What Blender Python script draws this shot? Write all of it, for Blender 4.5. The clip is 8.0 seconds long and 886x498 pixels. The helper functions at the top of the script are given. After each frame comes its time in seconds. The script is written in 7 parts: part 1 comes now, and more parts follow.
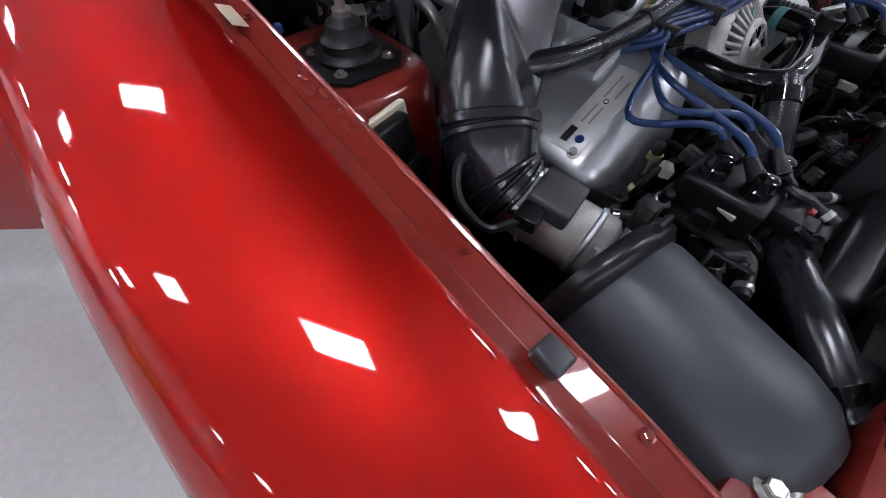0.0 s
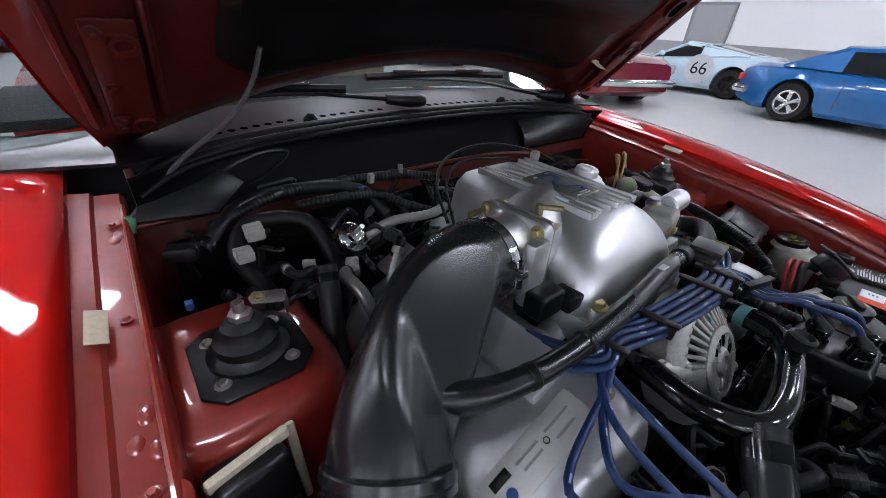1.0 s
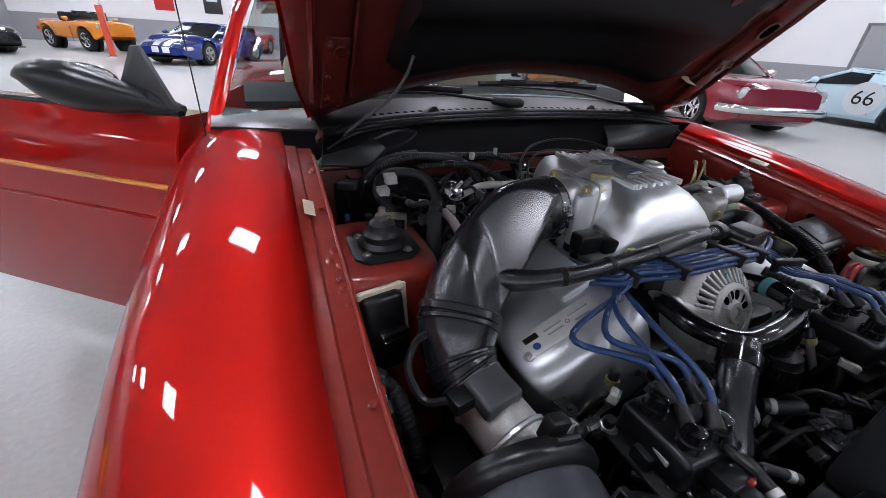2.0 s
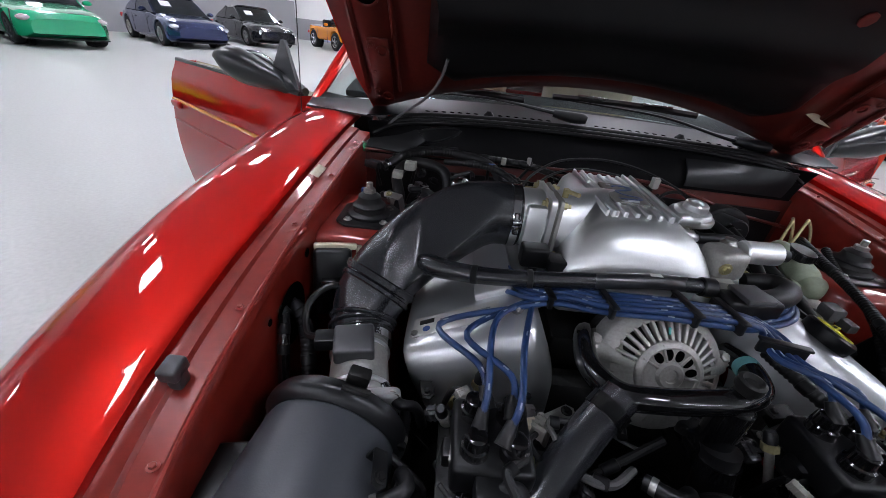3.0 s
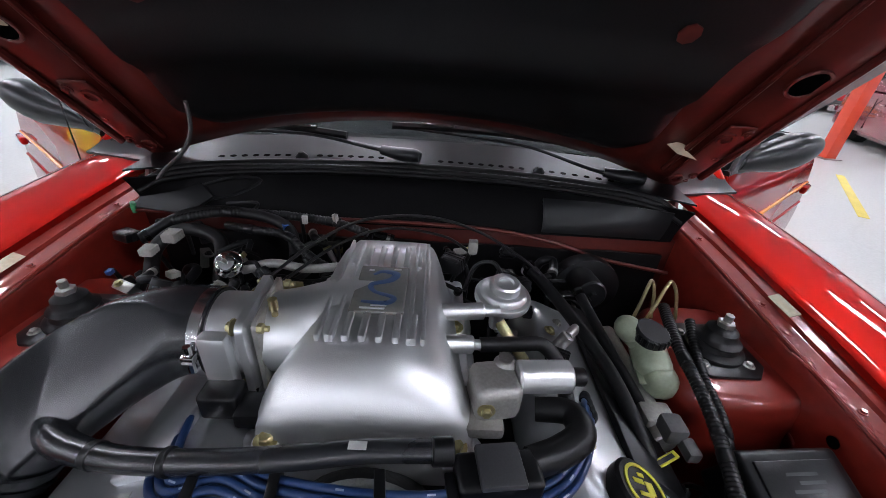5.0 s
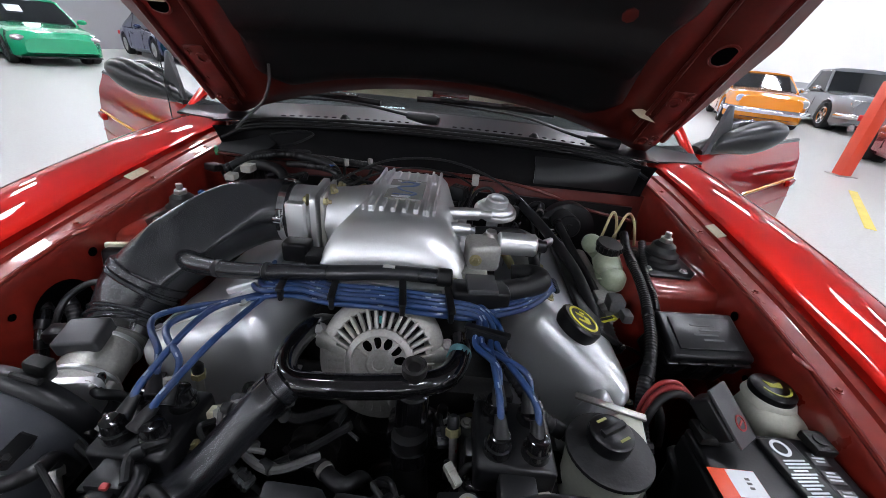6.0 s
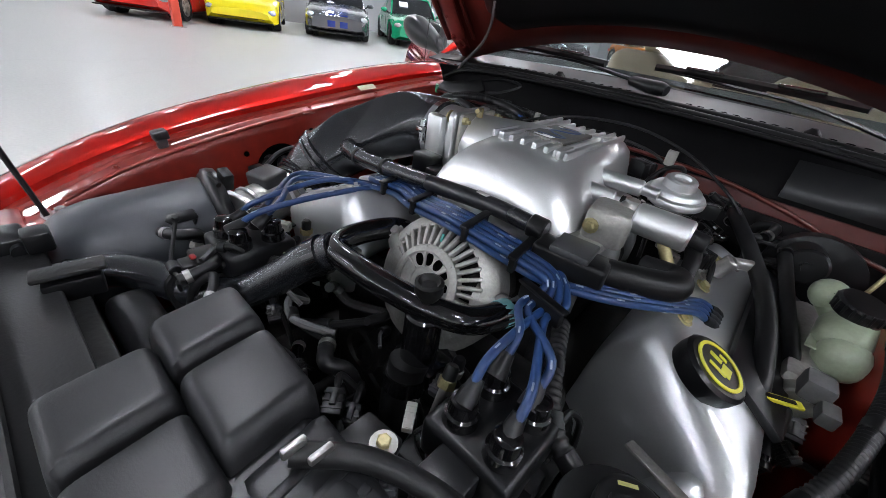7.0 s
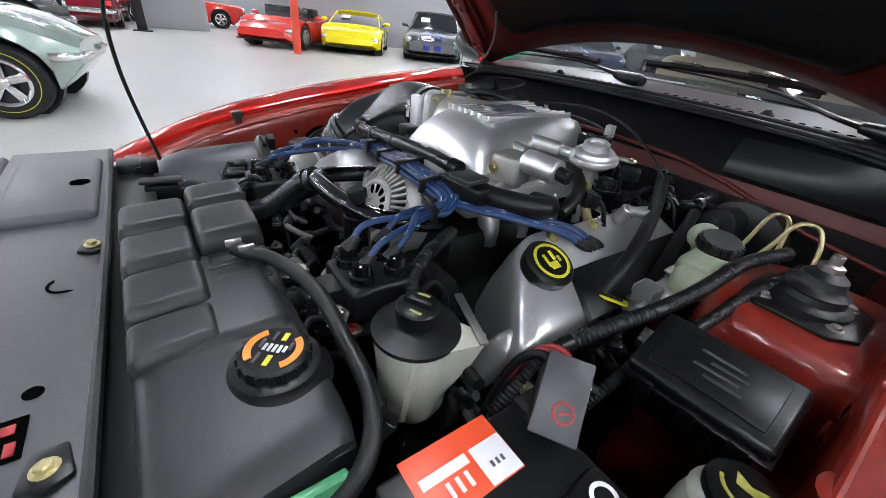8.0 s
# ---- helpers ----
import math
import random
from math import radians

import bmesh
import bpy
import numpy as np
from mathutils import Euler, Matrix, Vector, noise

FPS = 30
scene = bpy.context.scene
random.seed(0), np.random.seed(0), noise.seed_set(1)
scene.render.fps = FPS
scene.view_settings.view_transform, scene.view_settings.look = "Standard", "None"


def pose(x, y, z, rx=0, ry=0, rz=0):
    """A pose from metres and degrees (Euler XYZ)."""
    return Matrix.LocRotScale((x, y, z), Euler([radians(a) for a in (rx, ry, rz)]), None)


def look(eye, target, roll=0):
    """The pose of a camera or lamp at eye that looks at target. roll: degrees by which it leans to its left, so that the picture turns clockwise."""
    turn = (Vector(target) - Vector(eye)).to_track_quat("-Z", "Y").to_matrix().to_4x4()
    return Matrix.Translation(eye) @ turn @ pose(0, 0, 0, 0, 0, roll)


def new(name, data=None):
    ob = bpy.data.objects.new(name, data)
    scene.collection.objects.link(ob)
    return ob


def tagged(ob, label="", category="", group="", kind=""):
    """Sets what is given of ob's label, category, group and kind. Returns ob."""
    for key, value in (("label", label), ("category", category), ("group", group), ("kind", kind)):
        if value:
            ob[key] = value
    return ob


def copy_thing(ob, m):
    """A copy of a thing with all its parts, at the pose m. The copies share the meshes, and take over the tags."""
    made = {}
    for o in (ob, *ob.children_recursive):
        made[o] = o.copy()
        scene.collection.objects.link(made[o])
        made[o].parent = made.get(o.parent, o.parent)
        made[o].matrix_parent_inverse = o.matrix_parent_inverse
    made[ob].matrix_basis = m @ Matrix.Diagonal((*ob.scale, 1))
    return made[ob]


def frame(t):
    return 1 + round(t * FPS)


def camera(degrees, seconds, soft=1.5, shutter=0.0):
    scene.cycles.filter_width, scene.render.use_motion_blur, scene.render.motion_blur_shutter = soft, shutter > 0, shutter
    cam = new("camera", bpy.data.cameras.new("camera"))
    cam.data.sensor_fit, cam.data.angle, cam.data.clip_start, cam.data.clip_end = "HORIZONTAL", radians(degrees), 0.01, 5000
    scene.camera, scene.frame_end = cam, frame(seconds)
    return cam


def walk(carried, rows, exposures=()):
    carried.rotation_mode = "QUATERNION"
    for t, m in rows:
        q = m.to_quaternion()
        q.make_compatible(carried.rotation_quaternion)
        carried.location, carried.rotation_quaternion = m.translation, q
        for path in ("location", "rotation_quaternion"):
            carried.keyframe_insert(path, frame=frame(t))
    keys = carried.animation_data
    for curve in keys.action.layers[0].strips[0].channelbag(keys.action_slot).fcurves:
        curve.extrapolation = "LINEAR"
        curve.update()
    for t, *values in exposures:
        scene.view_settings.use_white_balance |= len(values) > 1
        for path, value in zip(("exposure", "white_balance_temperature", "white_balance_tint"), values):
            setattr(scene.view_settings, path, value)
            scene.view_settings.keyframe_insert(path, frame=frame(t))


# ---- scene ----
cam = camera(98, 8.0, soft=0.6, shutter=0.0)
PATH = [
    (0, (-0.829, 0.106, 1.163), (-0.235, 0.760, -0.049), 0.8),
    (0.5, (-0.706, 0.146, 1.211), (0.029, 0.999, 0.220), 4.0),
    (1, (-0.605, 0.197, 1.244), (0.238, 1.178, 0.485), 3.6),
    (1.5, (-0.665, 0.142, 1.254), (0.145, 1.180, 0.536), 3.9),
    (1.7, (-0.712, 0.062, 1.243), (0.003, 1.171, 0.530), 3.4),
    (2.1, (-0.735, -0.090, 1.240), (-0.235, 1.110, 0.520), 4.2),
    (2.45, (-0.635, -0.255, 1.240), (-0.415, 1.025, 0.510), 5.3),
    (2.8, (-0.468, -0.263, 1.245), (-0.459, 1.046, 0.513), 6.2),
    (3, (-0.388, -0.190, 1.252), (-0.374, 1.122, 0.524), 6.9),
    (3.5, (-0.246, -0.000, 1.297), (-0.303, 1.290, 0.534), 6.0),
    (4, (-0.131, 0.090, 1.295), (-0.224, 1.382, 0.540), 5.9),
    (4.5, (-0.029, 0.129, 1.345), (-0.067, 1.419, 0.580), 4.6),
    (4.7, (0.004, 0.122, 1.347), (0.011, 1.419, 0.594), 4.3),
    (5.8, (0.055, -0.121, 1.299), (0.135, 1.189, 0.572), 4.4),
    (6, (0.060, -0.194, 1.280), (0.050, 1.131, 0.578), 5.5),
    (6.5, (0.153, -0.198, 1.224), (-0.197, 1.062, 0.488), 7.6),
    (7, (0.255, -0.090, 1.163), (-0.526, 0.925, 0.382), 9.2),
    (7.5, (0.410, -0.052, 1.179), (-0.574, 0.769, 0.398), 7.7),
    (8, (0.598, -0.065, 1.158), (-0.419, 0.735, 0.400), 6.6),
]
walk(cam, [(t, look(eye, target, roll)) for t, eye, target, roll in PATH],
     [(0.0, -0.05, 6250, 15), (0.5, -0.12, 6250, 15), (1.5, -0.10, 6250, 15), (3.0, -0.04, 6300, 14), (4.5, 0.10, 6300, 14), (6.0, 0.24, 6400, 12), (7.0, 0.42, 6450, 10), (8.0, 0.58, 6450, 10)])

# ---- light: an indoor hall, lit by its ceiling panels alone ----
world = bpy.data.worlds.new("hall_air")
scene.world = world
world.use_nodes = True
world.node_tree.nodes["Background"].inputs[0].default_value = (0.8, 0.9, 1.0, 1)
world.node_tree.nodes["Background"].inputs[1].default_value = 0.05
PANEL_GLOW = 52.0
scene.view_settings.exposure = 0.0


# ---- materials ----
def mat(name, colour, rough=0.5, metal=0.0, vary=0.12, scale=30.0, bump=0.05, grain=180.0, coat=0.0, rough_vary=0.1,
        glow=0.0, glass=0.0, spec=0.5):
    """A surface with colour changes at two scales, uneven gloss and a fine relief."""
    m = bpy.data.materials.new(name)
    m.use_nodes = True
    nt = m.node_tree
    b = nt.nodes["Principled BSDF"]
    c = (*colour, 1)
    tex = nt.nodes.new("ShaderNodeTexCoord")
    big = nt.nodes.new("ShaderNodeTexNoise")
    big.inputs["Scale"].default_value, big.inputs["Detail"].default_value = scale * 0.15, 6
    fine = nt.nodes.new("ShaderNodeTexNoise")
    fine.inputs["Scale"].default_value, fine.inputs["Detail"].default_value = grain, 4
    for n in (big, fine):
        nt.links.new(tex.outputs["Object"], n.inputs["Vector"])
    mix = nt.nodes.new("ShaderNodeMix")
    mix.data_type = "RGBA"
    mix.inputs[6].default_value = tuple(max(0.0, v * (1 - vary)) for v in colour) + (1,)
    mix.inputs[7].default_value = tuple(min(1.0, v * (1 + vary)) for v in colour) + (1,)
    nt.links.new(big.outputs["Fac"], mix.inputs[0])
    mix2 = nt.nodes.new("ShaderNodeMix")
    mix2.data_type, mix2.blend_type = "RGBA", "OVERLAY"
    mix2.inputs[0].default_value = min(0.5, vary)
    nt.links.new(mix.outputs[2], mix2.inputs[6])
    nt.links.new(fine.outputs["Fac"], mix2.inputs[7])
    nt.links.new(mix2.outputs[2], b.inputs["Base Color"])
    rr = nt.nodes.new("ShaderNodeMapRange")
    rr.inputs["To Min"].default_value, rr.inputs["To Max"].default_value = max(0.02, rough - rough_vary), min(1, rough + rough_vary)
    nt.links.new(big.outputs["Fac"], rr.inputs["Value"])
    nt.links.new(rr.outputs["Result"], b.inputs["Roughness"])
    b.inputs["Metallic"].default_value, b.inputs["Specular IOR Level"].default_value = metal, spec
    b.inputs["Coat Weight"].default_value, b.inputs["Coat Roughness"].default_value = coat, 0.04
    b.inputs["Transmission Weight"].default_value = glass
    if glow:
        b.inputs["Emission Color"].default_value, b.inputs["Emission Strength"].default_value = c, glow
    if bump:
        bp = nt.nodes.new("ShaderNodeBump")
        bp.inputs["Strength"].default_value, bp.inputs["Distance"].default_value = bump, 0.002
        nt.links.new(fine.outputs["Fac"], bp.inputs["Height"])
        nt.links.new(bp.outputs["Normal"], b.inputs["Normal"])
    return m


PAINT = mat("red_metallic_paint", (0.46, 0.013, 0.008), 0.50, 0.90, 0.05, 6, 0.0, 900, coat=1.0, rough_vary=0.02)
# metallic flakes turn dark at a grazing view
PAINT.node_tree.nodes["Principled BSDF"].inputs["Specular Tint"].default_value = (0.22, 0.02, 0.02, 1)
BAYRED = mat("bay_red_paint", (0.225, 0.020, 0.012), 0.32, 0.1, 0.3, 22, 0.10, 45, coat=1.0, rough_vary=0.16)
# darker copy of the bay red, with the shade under the bonnet in its colour
SHADERED = mat("shaded_inner_red", (0.088, 0.011, 0.007), 0.40, 0.1, 0.25, 10, 0.05, 90, coat=0.15)
PAD = mat("hood_insulation_felt", (0.0055, 0.0052, 0.0056), 0.45, 0, 0.35, 20, 0.12, 260, spec=0.30)
BLACKPL = mat("black_plastic", (0.0055, 0.0057, 0.0064), 0.32, 0, 0.3, 30, 0.08, 300, spec=0.32)
GREYPL = mat("dark_grey_plastic", (0.040, 0.041, 0.044), 0.40, 0, 0.32, 45, 0.05, 700, spec=0.5, rough_vary=0.16)
PANELPL = mat("mid_grey_panel_plastic", (0.066, 0.066, 0.071), 0.45, 0, 0.14, 12, 0.12, 500, spec=0.5)
TUBEPL = mat("satin_grey_black_plastic", (0.0135, 0.0145, 0.0170), 0.25, 0, 0.25, 25, 0.0, 500, spec=0.7, rough_vary=0.08)
TANKPL = mat("dark_tank_plastic", (0.013, 0.0133, 0.0146), 0.42, 0, 0.28, 40, 0.06, 600, spec=0.45, rough_vary=0.12)
FILTPL = mat("matt_slate_plastic", (0.042, 0.046, 0.053), 0.42, 0, 0.15, 25, 0.06, 500, spec=0.45)
GLOSSBLK = mat("gloss_black_enamel", (0.0045, 0.0045, 0.005), 0.13, 0, 0.2, 20, 0.02, 200, coat=0.5, rough_vary=0.05)
COWLPL = mat("semi_gloss_cowl_black", (0.005, 0.0053, 0.0062), 0.36, 0, 0.15, 14, 0.0, 200, spec=0.24, rough_vary=0.03)
# near-black without gloss: paints the shade inside holes and recesses
HOLE = mat("hollow_shade_black", (0.002, 0.002, 0.002), 0.9, 0, 0.2, 20, 0.0, spec=0.0)
COWLBLK = mat("dull_cowl_black", (0.0035, 0.0034, 0.0039), 0.6, 0, 0.3, 20, 0.05, 200, spec=0.10)
SEAL = mat("black_cowl_seal_rubber", (0.004, 0.004, 0.0045), 0.42, 0, 0.2, 30, 0.03, 200, spec=0.25)
SATINBLK = mat("satin_mirror_black", (0.009, 0.0094, 0.0105), 0.3, 0, 0.15, 14, 0.01, 300, spec=0.45, rough_vary=0.04)
ORANGERED = mat("orange_red_print", (0.70, 0.075, 0.025), 0.4, 0, 0.08, 40, 0.03)
BADGE = mat("dull_badge_metal", (0.20, 0.195, 0.18), 0.45, 0.5, 0.2, 60, 0.1)
FADEPR = mat("faded_wire_print", (0.30, 0.34, 0.42), 0.5, 0, 0.2, 50, 0.02)
BLUEMET = mat("blue_silver_enamel", (0.05, 0.095, 0.22), 0.3, 0.35, 0.3, 120, 0.05)
DARKRIM = mat("dark_wheel_barrel", (0.03, 0.03, 0.032), 0.5, 0.3, 0.2, 30, 0.1)
RUBBER = mat("black_rubber", (0.0065, 0.0065, 0.007), 0.42, 0, 0.3, 40, 0.12, 250, spec=0.35)
TYRE = mat("tyre_rubber", (0.012, 0.012, 0.0125), 0.7, 0, 0.25, 20, 0.3, 120, spec=0.3)
CASTAL = mat("satin_cast_aluminium", (0.80, 0.815, 0.82), 0.36, 0.92, 0.12, 24, 0.10, 700, rough_vary=0.10)
ROUGHAL = mat("rough_cast_aluminium", (0.40, 0.395, 0.37), 0.45, 0.65, 0.25, 40, 0.3, 220)
COVERAL = mat("painted_valve_cover_silver", (0.66, 0.675, 0.69), 0.33, 0.85, 0.12, 18, 0.08, 500)
CHROME = mat("chrome", (0.72, 0.72, 0.73), 0.12, 1.0, 0.08, 20, 0.02, 200, rough_vary=0.08)
STEEL = mat("zinc_steel", (0.42, 0.41, 0.39), 0.35, 0.9, 0.25, 50, 0.1, 300)
BRASS = mat("yellow_zinc", (0.46, 0.41, 0.22), 0.35, 0.8, 0.3, 50, 0.1, 300)
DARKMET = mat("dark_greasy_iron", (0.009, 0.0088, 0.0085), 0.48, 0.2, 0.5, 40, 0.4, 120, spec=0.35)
BLUEWIRE = mat("blue_silicone_wire", (0.012, 0.038, 0.120), 0.33, 0, 0.15, 60, 0.05, 200)
WHITEPR = mat("white_print", (0.62, 0.64, 0.66), 0.5, 0, 0.1, 50, 0.02)
BEIGE = mat("beige_foam", (0.62, 0.56, 0.42), 0.8, 0, 0.15, 60, 0.4, 300)
WHITEPL = mat("white_connector_plastic", (0.33, 0.32, 0.29), 0.5, 0, 0.2, 60, 0.1)
MILK = mat("milky_reservoir_plastic", (0.46, 0.47, 0.40), 0.38, 0, 0.14, 20, 0.05, coat=0.1)
BRAKEPL = mat("yellowed_reservoir_plastic", (0.27, 0.31, 0.22), 0.3, 0, 0.2, 25, 0.05, coat=0.2)
COOLANT = mat("green_coolant_plastic", (0.05, 0.22, 0.10), 0.3, 0, 0.2, 20, 0.02)
OLIVEPR = mat("worn_yellow_print", (0.40, 0.38, 0.06), 0.5, 0, 0.35, 80, 0.05)
YELLOW = mat("yellow_print", (0.62, 0.58, 0.04), 0.45, 0, 0.08, 40, 0.02)
ORANGE = mat("orange_print", (0.80, 0.25, 0.03), 0.45, 0, 0.08, 40, 0.02)
REDPL = mat("red_plastic", (0.60, 0.03, 0.03), 0.4, 0, 0.12, 40, 0.05)
BLUEPR = mat("blue_enamel", (0.03, 0.09, 0.32), 0.3, 0, 0.15, 40, 0.03)
DULLRED = mat("dull_red_plastic", (0.30, 0.022, 0.022), 0.5, 0, 0.2, 40, 0.05)
TAN = mat("tan_leather", (0.55, 0.46, 0.31), 0.55, 0, 0.12, 20, 0.2, 300)
DARKCAB = mat("dark_cabin_vinyl", (0.006, 0.006, 0.0065), 0.6, 0, 0.2, 20, 0.2, 300, spec=0.25)
PLATE = mat("silver_label_foil", (0.64, 0.64, 0.62), 0.4, 0.3, 0.12, 40, 0.05)
LABEL = mat("aged_paper_label", (0.50, 0.42, 0.30), 0.55, 0, 0.2, 60, 0.03)
GREYTAPE = mat("grey_cable_cover", (0.085, 0.085, 0.085), 0.5, 0, 0.3, 40, 0.1)
HALLWHITE = mat("white_wall_paint", (0.80, 0.80, 0.79), 0.6, 0, 0.04, 4, 0.1, 60)
HALLGREY = mat("grey_wall_paint", (0.30, 0.30, 0.31), 0.55, 0, 0.06, 4, 0.1, 60)
CEILING = mat("grey_ceiling_deck", (0.22, 0.22, 0.225), 0.7, 0, 0.06, 4, 0.1, 40)
POSTRED = mat("orange_red_post_paint", (0.62, 0.06, 0.025), 0.35, 0, 0.1, 10, 0.05, coat=0.2)
LINEYEL = mat("worn_yellow_floor_paint", (0.62, 0.50, 0.10), 0.6, 0, 0.3, 30, 0.1)
GLOW = mat("lamp_diffuser", (0.90, 0.925, 1.0), 0.5, 0, 0.0, 10, 0.0, glow=PANEL_GLOW)


def floor_material():
    """Sealed grey concrete: mottled, faintly scratched, with a soft gloss."""
    m = mat("sealed_concrete", (0.415, 0.42, 0.40), 0.36, 0, 0.16, 5, 0.08, 40, rough_vary=0.12)
    nt = m.node_tree
    b = nt.nodes["Principled BSDF"]
    tex = nt.nodes["Texture Coordinate"]
    crack = nt.nodes.new("ShaderNodeTexVoronoi")
    crack.feature = "DISTANCE_TO_EDGE"
    crack.inputs["Scale"].default_value = 0.33
    warp = nt.nodes.new("ShaderNodeTexNoise")
    warp.inputs["Scale"].default_value, warp.inputs["Detail"].default_value = 1.4, 8
    add = nt.nodes.new("ShaderNodeMix")
    add.data_type = "RGBA"
    add.inputs[0].default_value = 0.35
    nt.links.new(tex.outputs["Object"], warp.inputs["Vector"])
    nt.links.new(tex.outputs["Object"], add.inputs[6])
    nt.links.new(warp.outputs["Color"], add.inputs[7])
    nt.links.new(add.outputs[2], crack.inputs["Vector"])
    ramp = nt.nodes.new("ShaderNodeMapRange")
    ramp.inputs["From Max"].default_value = 0.006
    ramp.inputs["To Min"].default_value = 0.45
    nt.links.new(crack.outputs["Distance"], ramp.inputs["Value"])
    mul = nt.nodes.new("ShaderNodeMix")
    mul.data_type, mul.blend_type = "RGBA", "MULTIPLY"
    mul.inputs[0].default_value = 0.10
    was = b.inputs["Base Color"].links[0].from_socket
    nt.links.new(was, mul.inputs[6])
    nt.links.new(ramp.outputs["Result"], mul.inputs[7])
    nt.links.new(mul.outputs[2], b.inputs["Base Color"])
    return m


CONCRETE = floor_material()


def pane_material(name, tint=(0.55, 0.62, 0.62), rough=0.03):
    """Tinted window glass that lets light through."""
    m = bpy.data.materials.new(name)
    m.use_nodes = True
    b = m.node_tree.nodes["Principled BSDF"]
    b.inputs["Base Color"].default_value = (*tint, 1)
    b.inputs["Transmission Weight"].default_value, b.inputs["Roughness"].default_value, b.inputs["IOR"].default_value = 1.0, rough, 1.05
    b.inputs["Coat Weight"].default_value, b.inputs["Coat Roughness"].default_value = 1.0, 0.02
    return m


PANE = pane_material("windscreen_glass")
DARKGLASS = mat("dark_car_glass", (0.012, 0.014, 0.016), 0.06, 0, 0.1, 5, 0.0, coat=0.5, rough_vary=0.03)
LAMPGLASS = mat("headlamp_glass", (0.55, 0.57, 0.58), 0.12, 0.5, 0.2, 60, 0.1, coat=0.8)
AMBER = mat("amber_lens", (0.7, 0.22, 0.03), 0.2, 0, 0.1, 60, 0.1, coat=0.6)


def paint(name, colour, metal=0.3):
    return mat(name, colour, 0.25, metal, 0.05, 5, 0.0, 800, coat=1.0, rough_vary=0.03)


# ---- building helpers ----
BASE = {}


def obj(name, bm, material, smooth=38):
    me = bpy.data.meshes.new(name)
    bmesh.ops.recalc_face_normals(bm, faces=bm.faces)
    bm.to_mesh(me)
    bm.free()
    me.materials.append(material)
    if smooth:
        me.polygons.foreach_set("use_smooth", [True] * len(me.polygons))
        me.set_sharp_from_angle(angle=radians(smooth))
    return new(name, me)


def thing(name, label, category, base=(0, 0, 0), group="", kind=""):
    ob = new(name)
    ob.empty_display_size = 0.05
    ob.location = base
    BASE[ob.name] = Vector(base)
    return tagged(ob, label, category, group, kind)


def part(name, bm, material, parent, label="", smooth=38):
    """A mesh, given in the world's metres, under a thing or a part."""
    off = BASE[parent.name]
    bmesh.ops.translate(bm, verts=bm.verts, vec=-off)
    ob = obj(name, bm, material, smooth)
    ob.parent = parent
    BASE[ob.name] = off
    return tagged(ob, label)


def solid(name, bm, material, label, category, group="", kind="", smooth=38):
    ob = obj(name, bm, material, smooth)
    BASE[ob.name] = Vector((0, 0, 0))
    return tagged(ob, label, category, group, kind)


def rot(axis, degrees):
    return Matrix.Rotation(radians(degrees), 3, axis)


def move(bm, c=(0, 0, 0), r=None):
    if r is not None:
        bmesh.ops.rotate(bm, verts=bm.verts, cent=(0, 0, 0), matrix=r)
    bmesh.ops.translate(bm, verts=bm.verts, vec=Vector(c))
    return bm


def join(*bms):
    out = bms[0]
    for b in bms[1:]:
        me = bpy.data.meshes.new("tmp")
        b.to_mesh(me)
        out.from_mesh(me)
        b.free()
        bpy.data.meshes.remove(me)
    return out


def box(sx, sy, sz, c=(0, 0, 0), bevel=0.003, r=None, seg=2, taper=1.0):
    bm = bmesh.new()
    bmesh.ops.create_cube(bm, size=1)
    for v in bm.verts:
        k = taper if v.co.z > 0 else 1
        v.co = Vector((v.co.x * sx * k, v.co.y * sy * k, v.co.z * sz))
    if bevel:
        bmesh.ops.bevel(bm, geom=bm.edges[:], offset=bevel, segments=seg, affect="EDGES", profile=0.5)
    return move(bm, c, r)


def lathe(profile, c=(0, 0, 0), axis=(0, 0, 1), seg=28, ring=False):
    """Turns (radius, height) pairs round an axis through c; ring: the outline closes on itself, with a hole in the middle."""
    bm = bmesh.new()
    rings = []
    for r, h in profile:
        if r < 1e-5:
            rings.append([bm.verts.new((0, 0, h))])
        else:
            rings.append([bm.verts.new((r * math.cos(2 * math.pi * i / seg), r * math.sin(2 * math.pi * i / seg), h)) for i in range(seg)])
    for a, b in zip(rings, rings[1:] + (rings[:1] if ring else [])):
        for i in range(seg):
            j = (i + 1) % seg
            if len(a) == 1 and len(b) > 1:
                bm.faces.new((a[0], b[i], b[j]))
            elif len(b) == 1 and len(a) > 1:
                bm.faces.new((a[i], b[0], a[j]))
            elif len(a) > 1:
                bm.faces.new((a[i], b[i], b[j], a[j]))
    for end in () if ring else (rings[0], rings[-1]):
        if len(end) > 2:
            bm.faces.new(end)
    q = Vector(axis).to_track_quat("Z", "Y").to_matrix()
    return move(bm, c, q)


def rod(r, a, b, seg=16, bevel=0.0, r2=None):
    a, b = Vector(a), Vector(b)
    h = (b - a).length
    r2 = r if r2 is None else r2
    e = bevel
    prof = [(r, 0), (r2, h)] if not e else [(r - e, 0), (r, e), (r2, h - e), (r2 - e, h)]
    return lathe(prof, a, b - a, seg)


def spline(points, n=8):
    p = [Vector(q) for q in points]
    p = [2 * p[0] - p[1]] + p + [2 * p[-1] - p[-2]]
    out = []
    for i in range(1, len(p) - 2):
        for k in range(n):
            t = k / n
            a, b, c, d = p[i - 1], p[i], p[i + 1], p[i + 2]
            out.append(0.5 * (2 * b + (c - a) * t + (2 * a - 5 * b + 4 * c - d) * t * t + (3 * b - a - 3 * c + d) * t ** 3))
    out.append(p[-2])
    return out


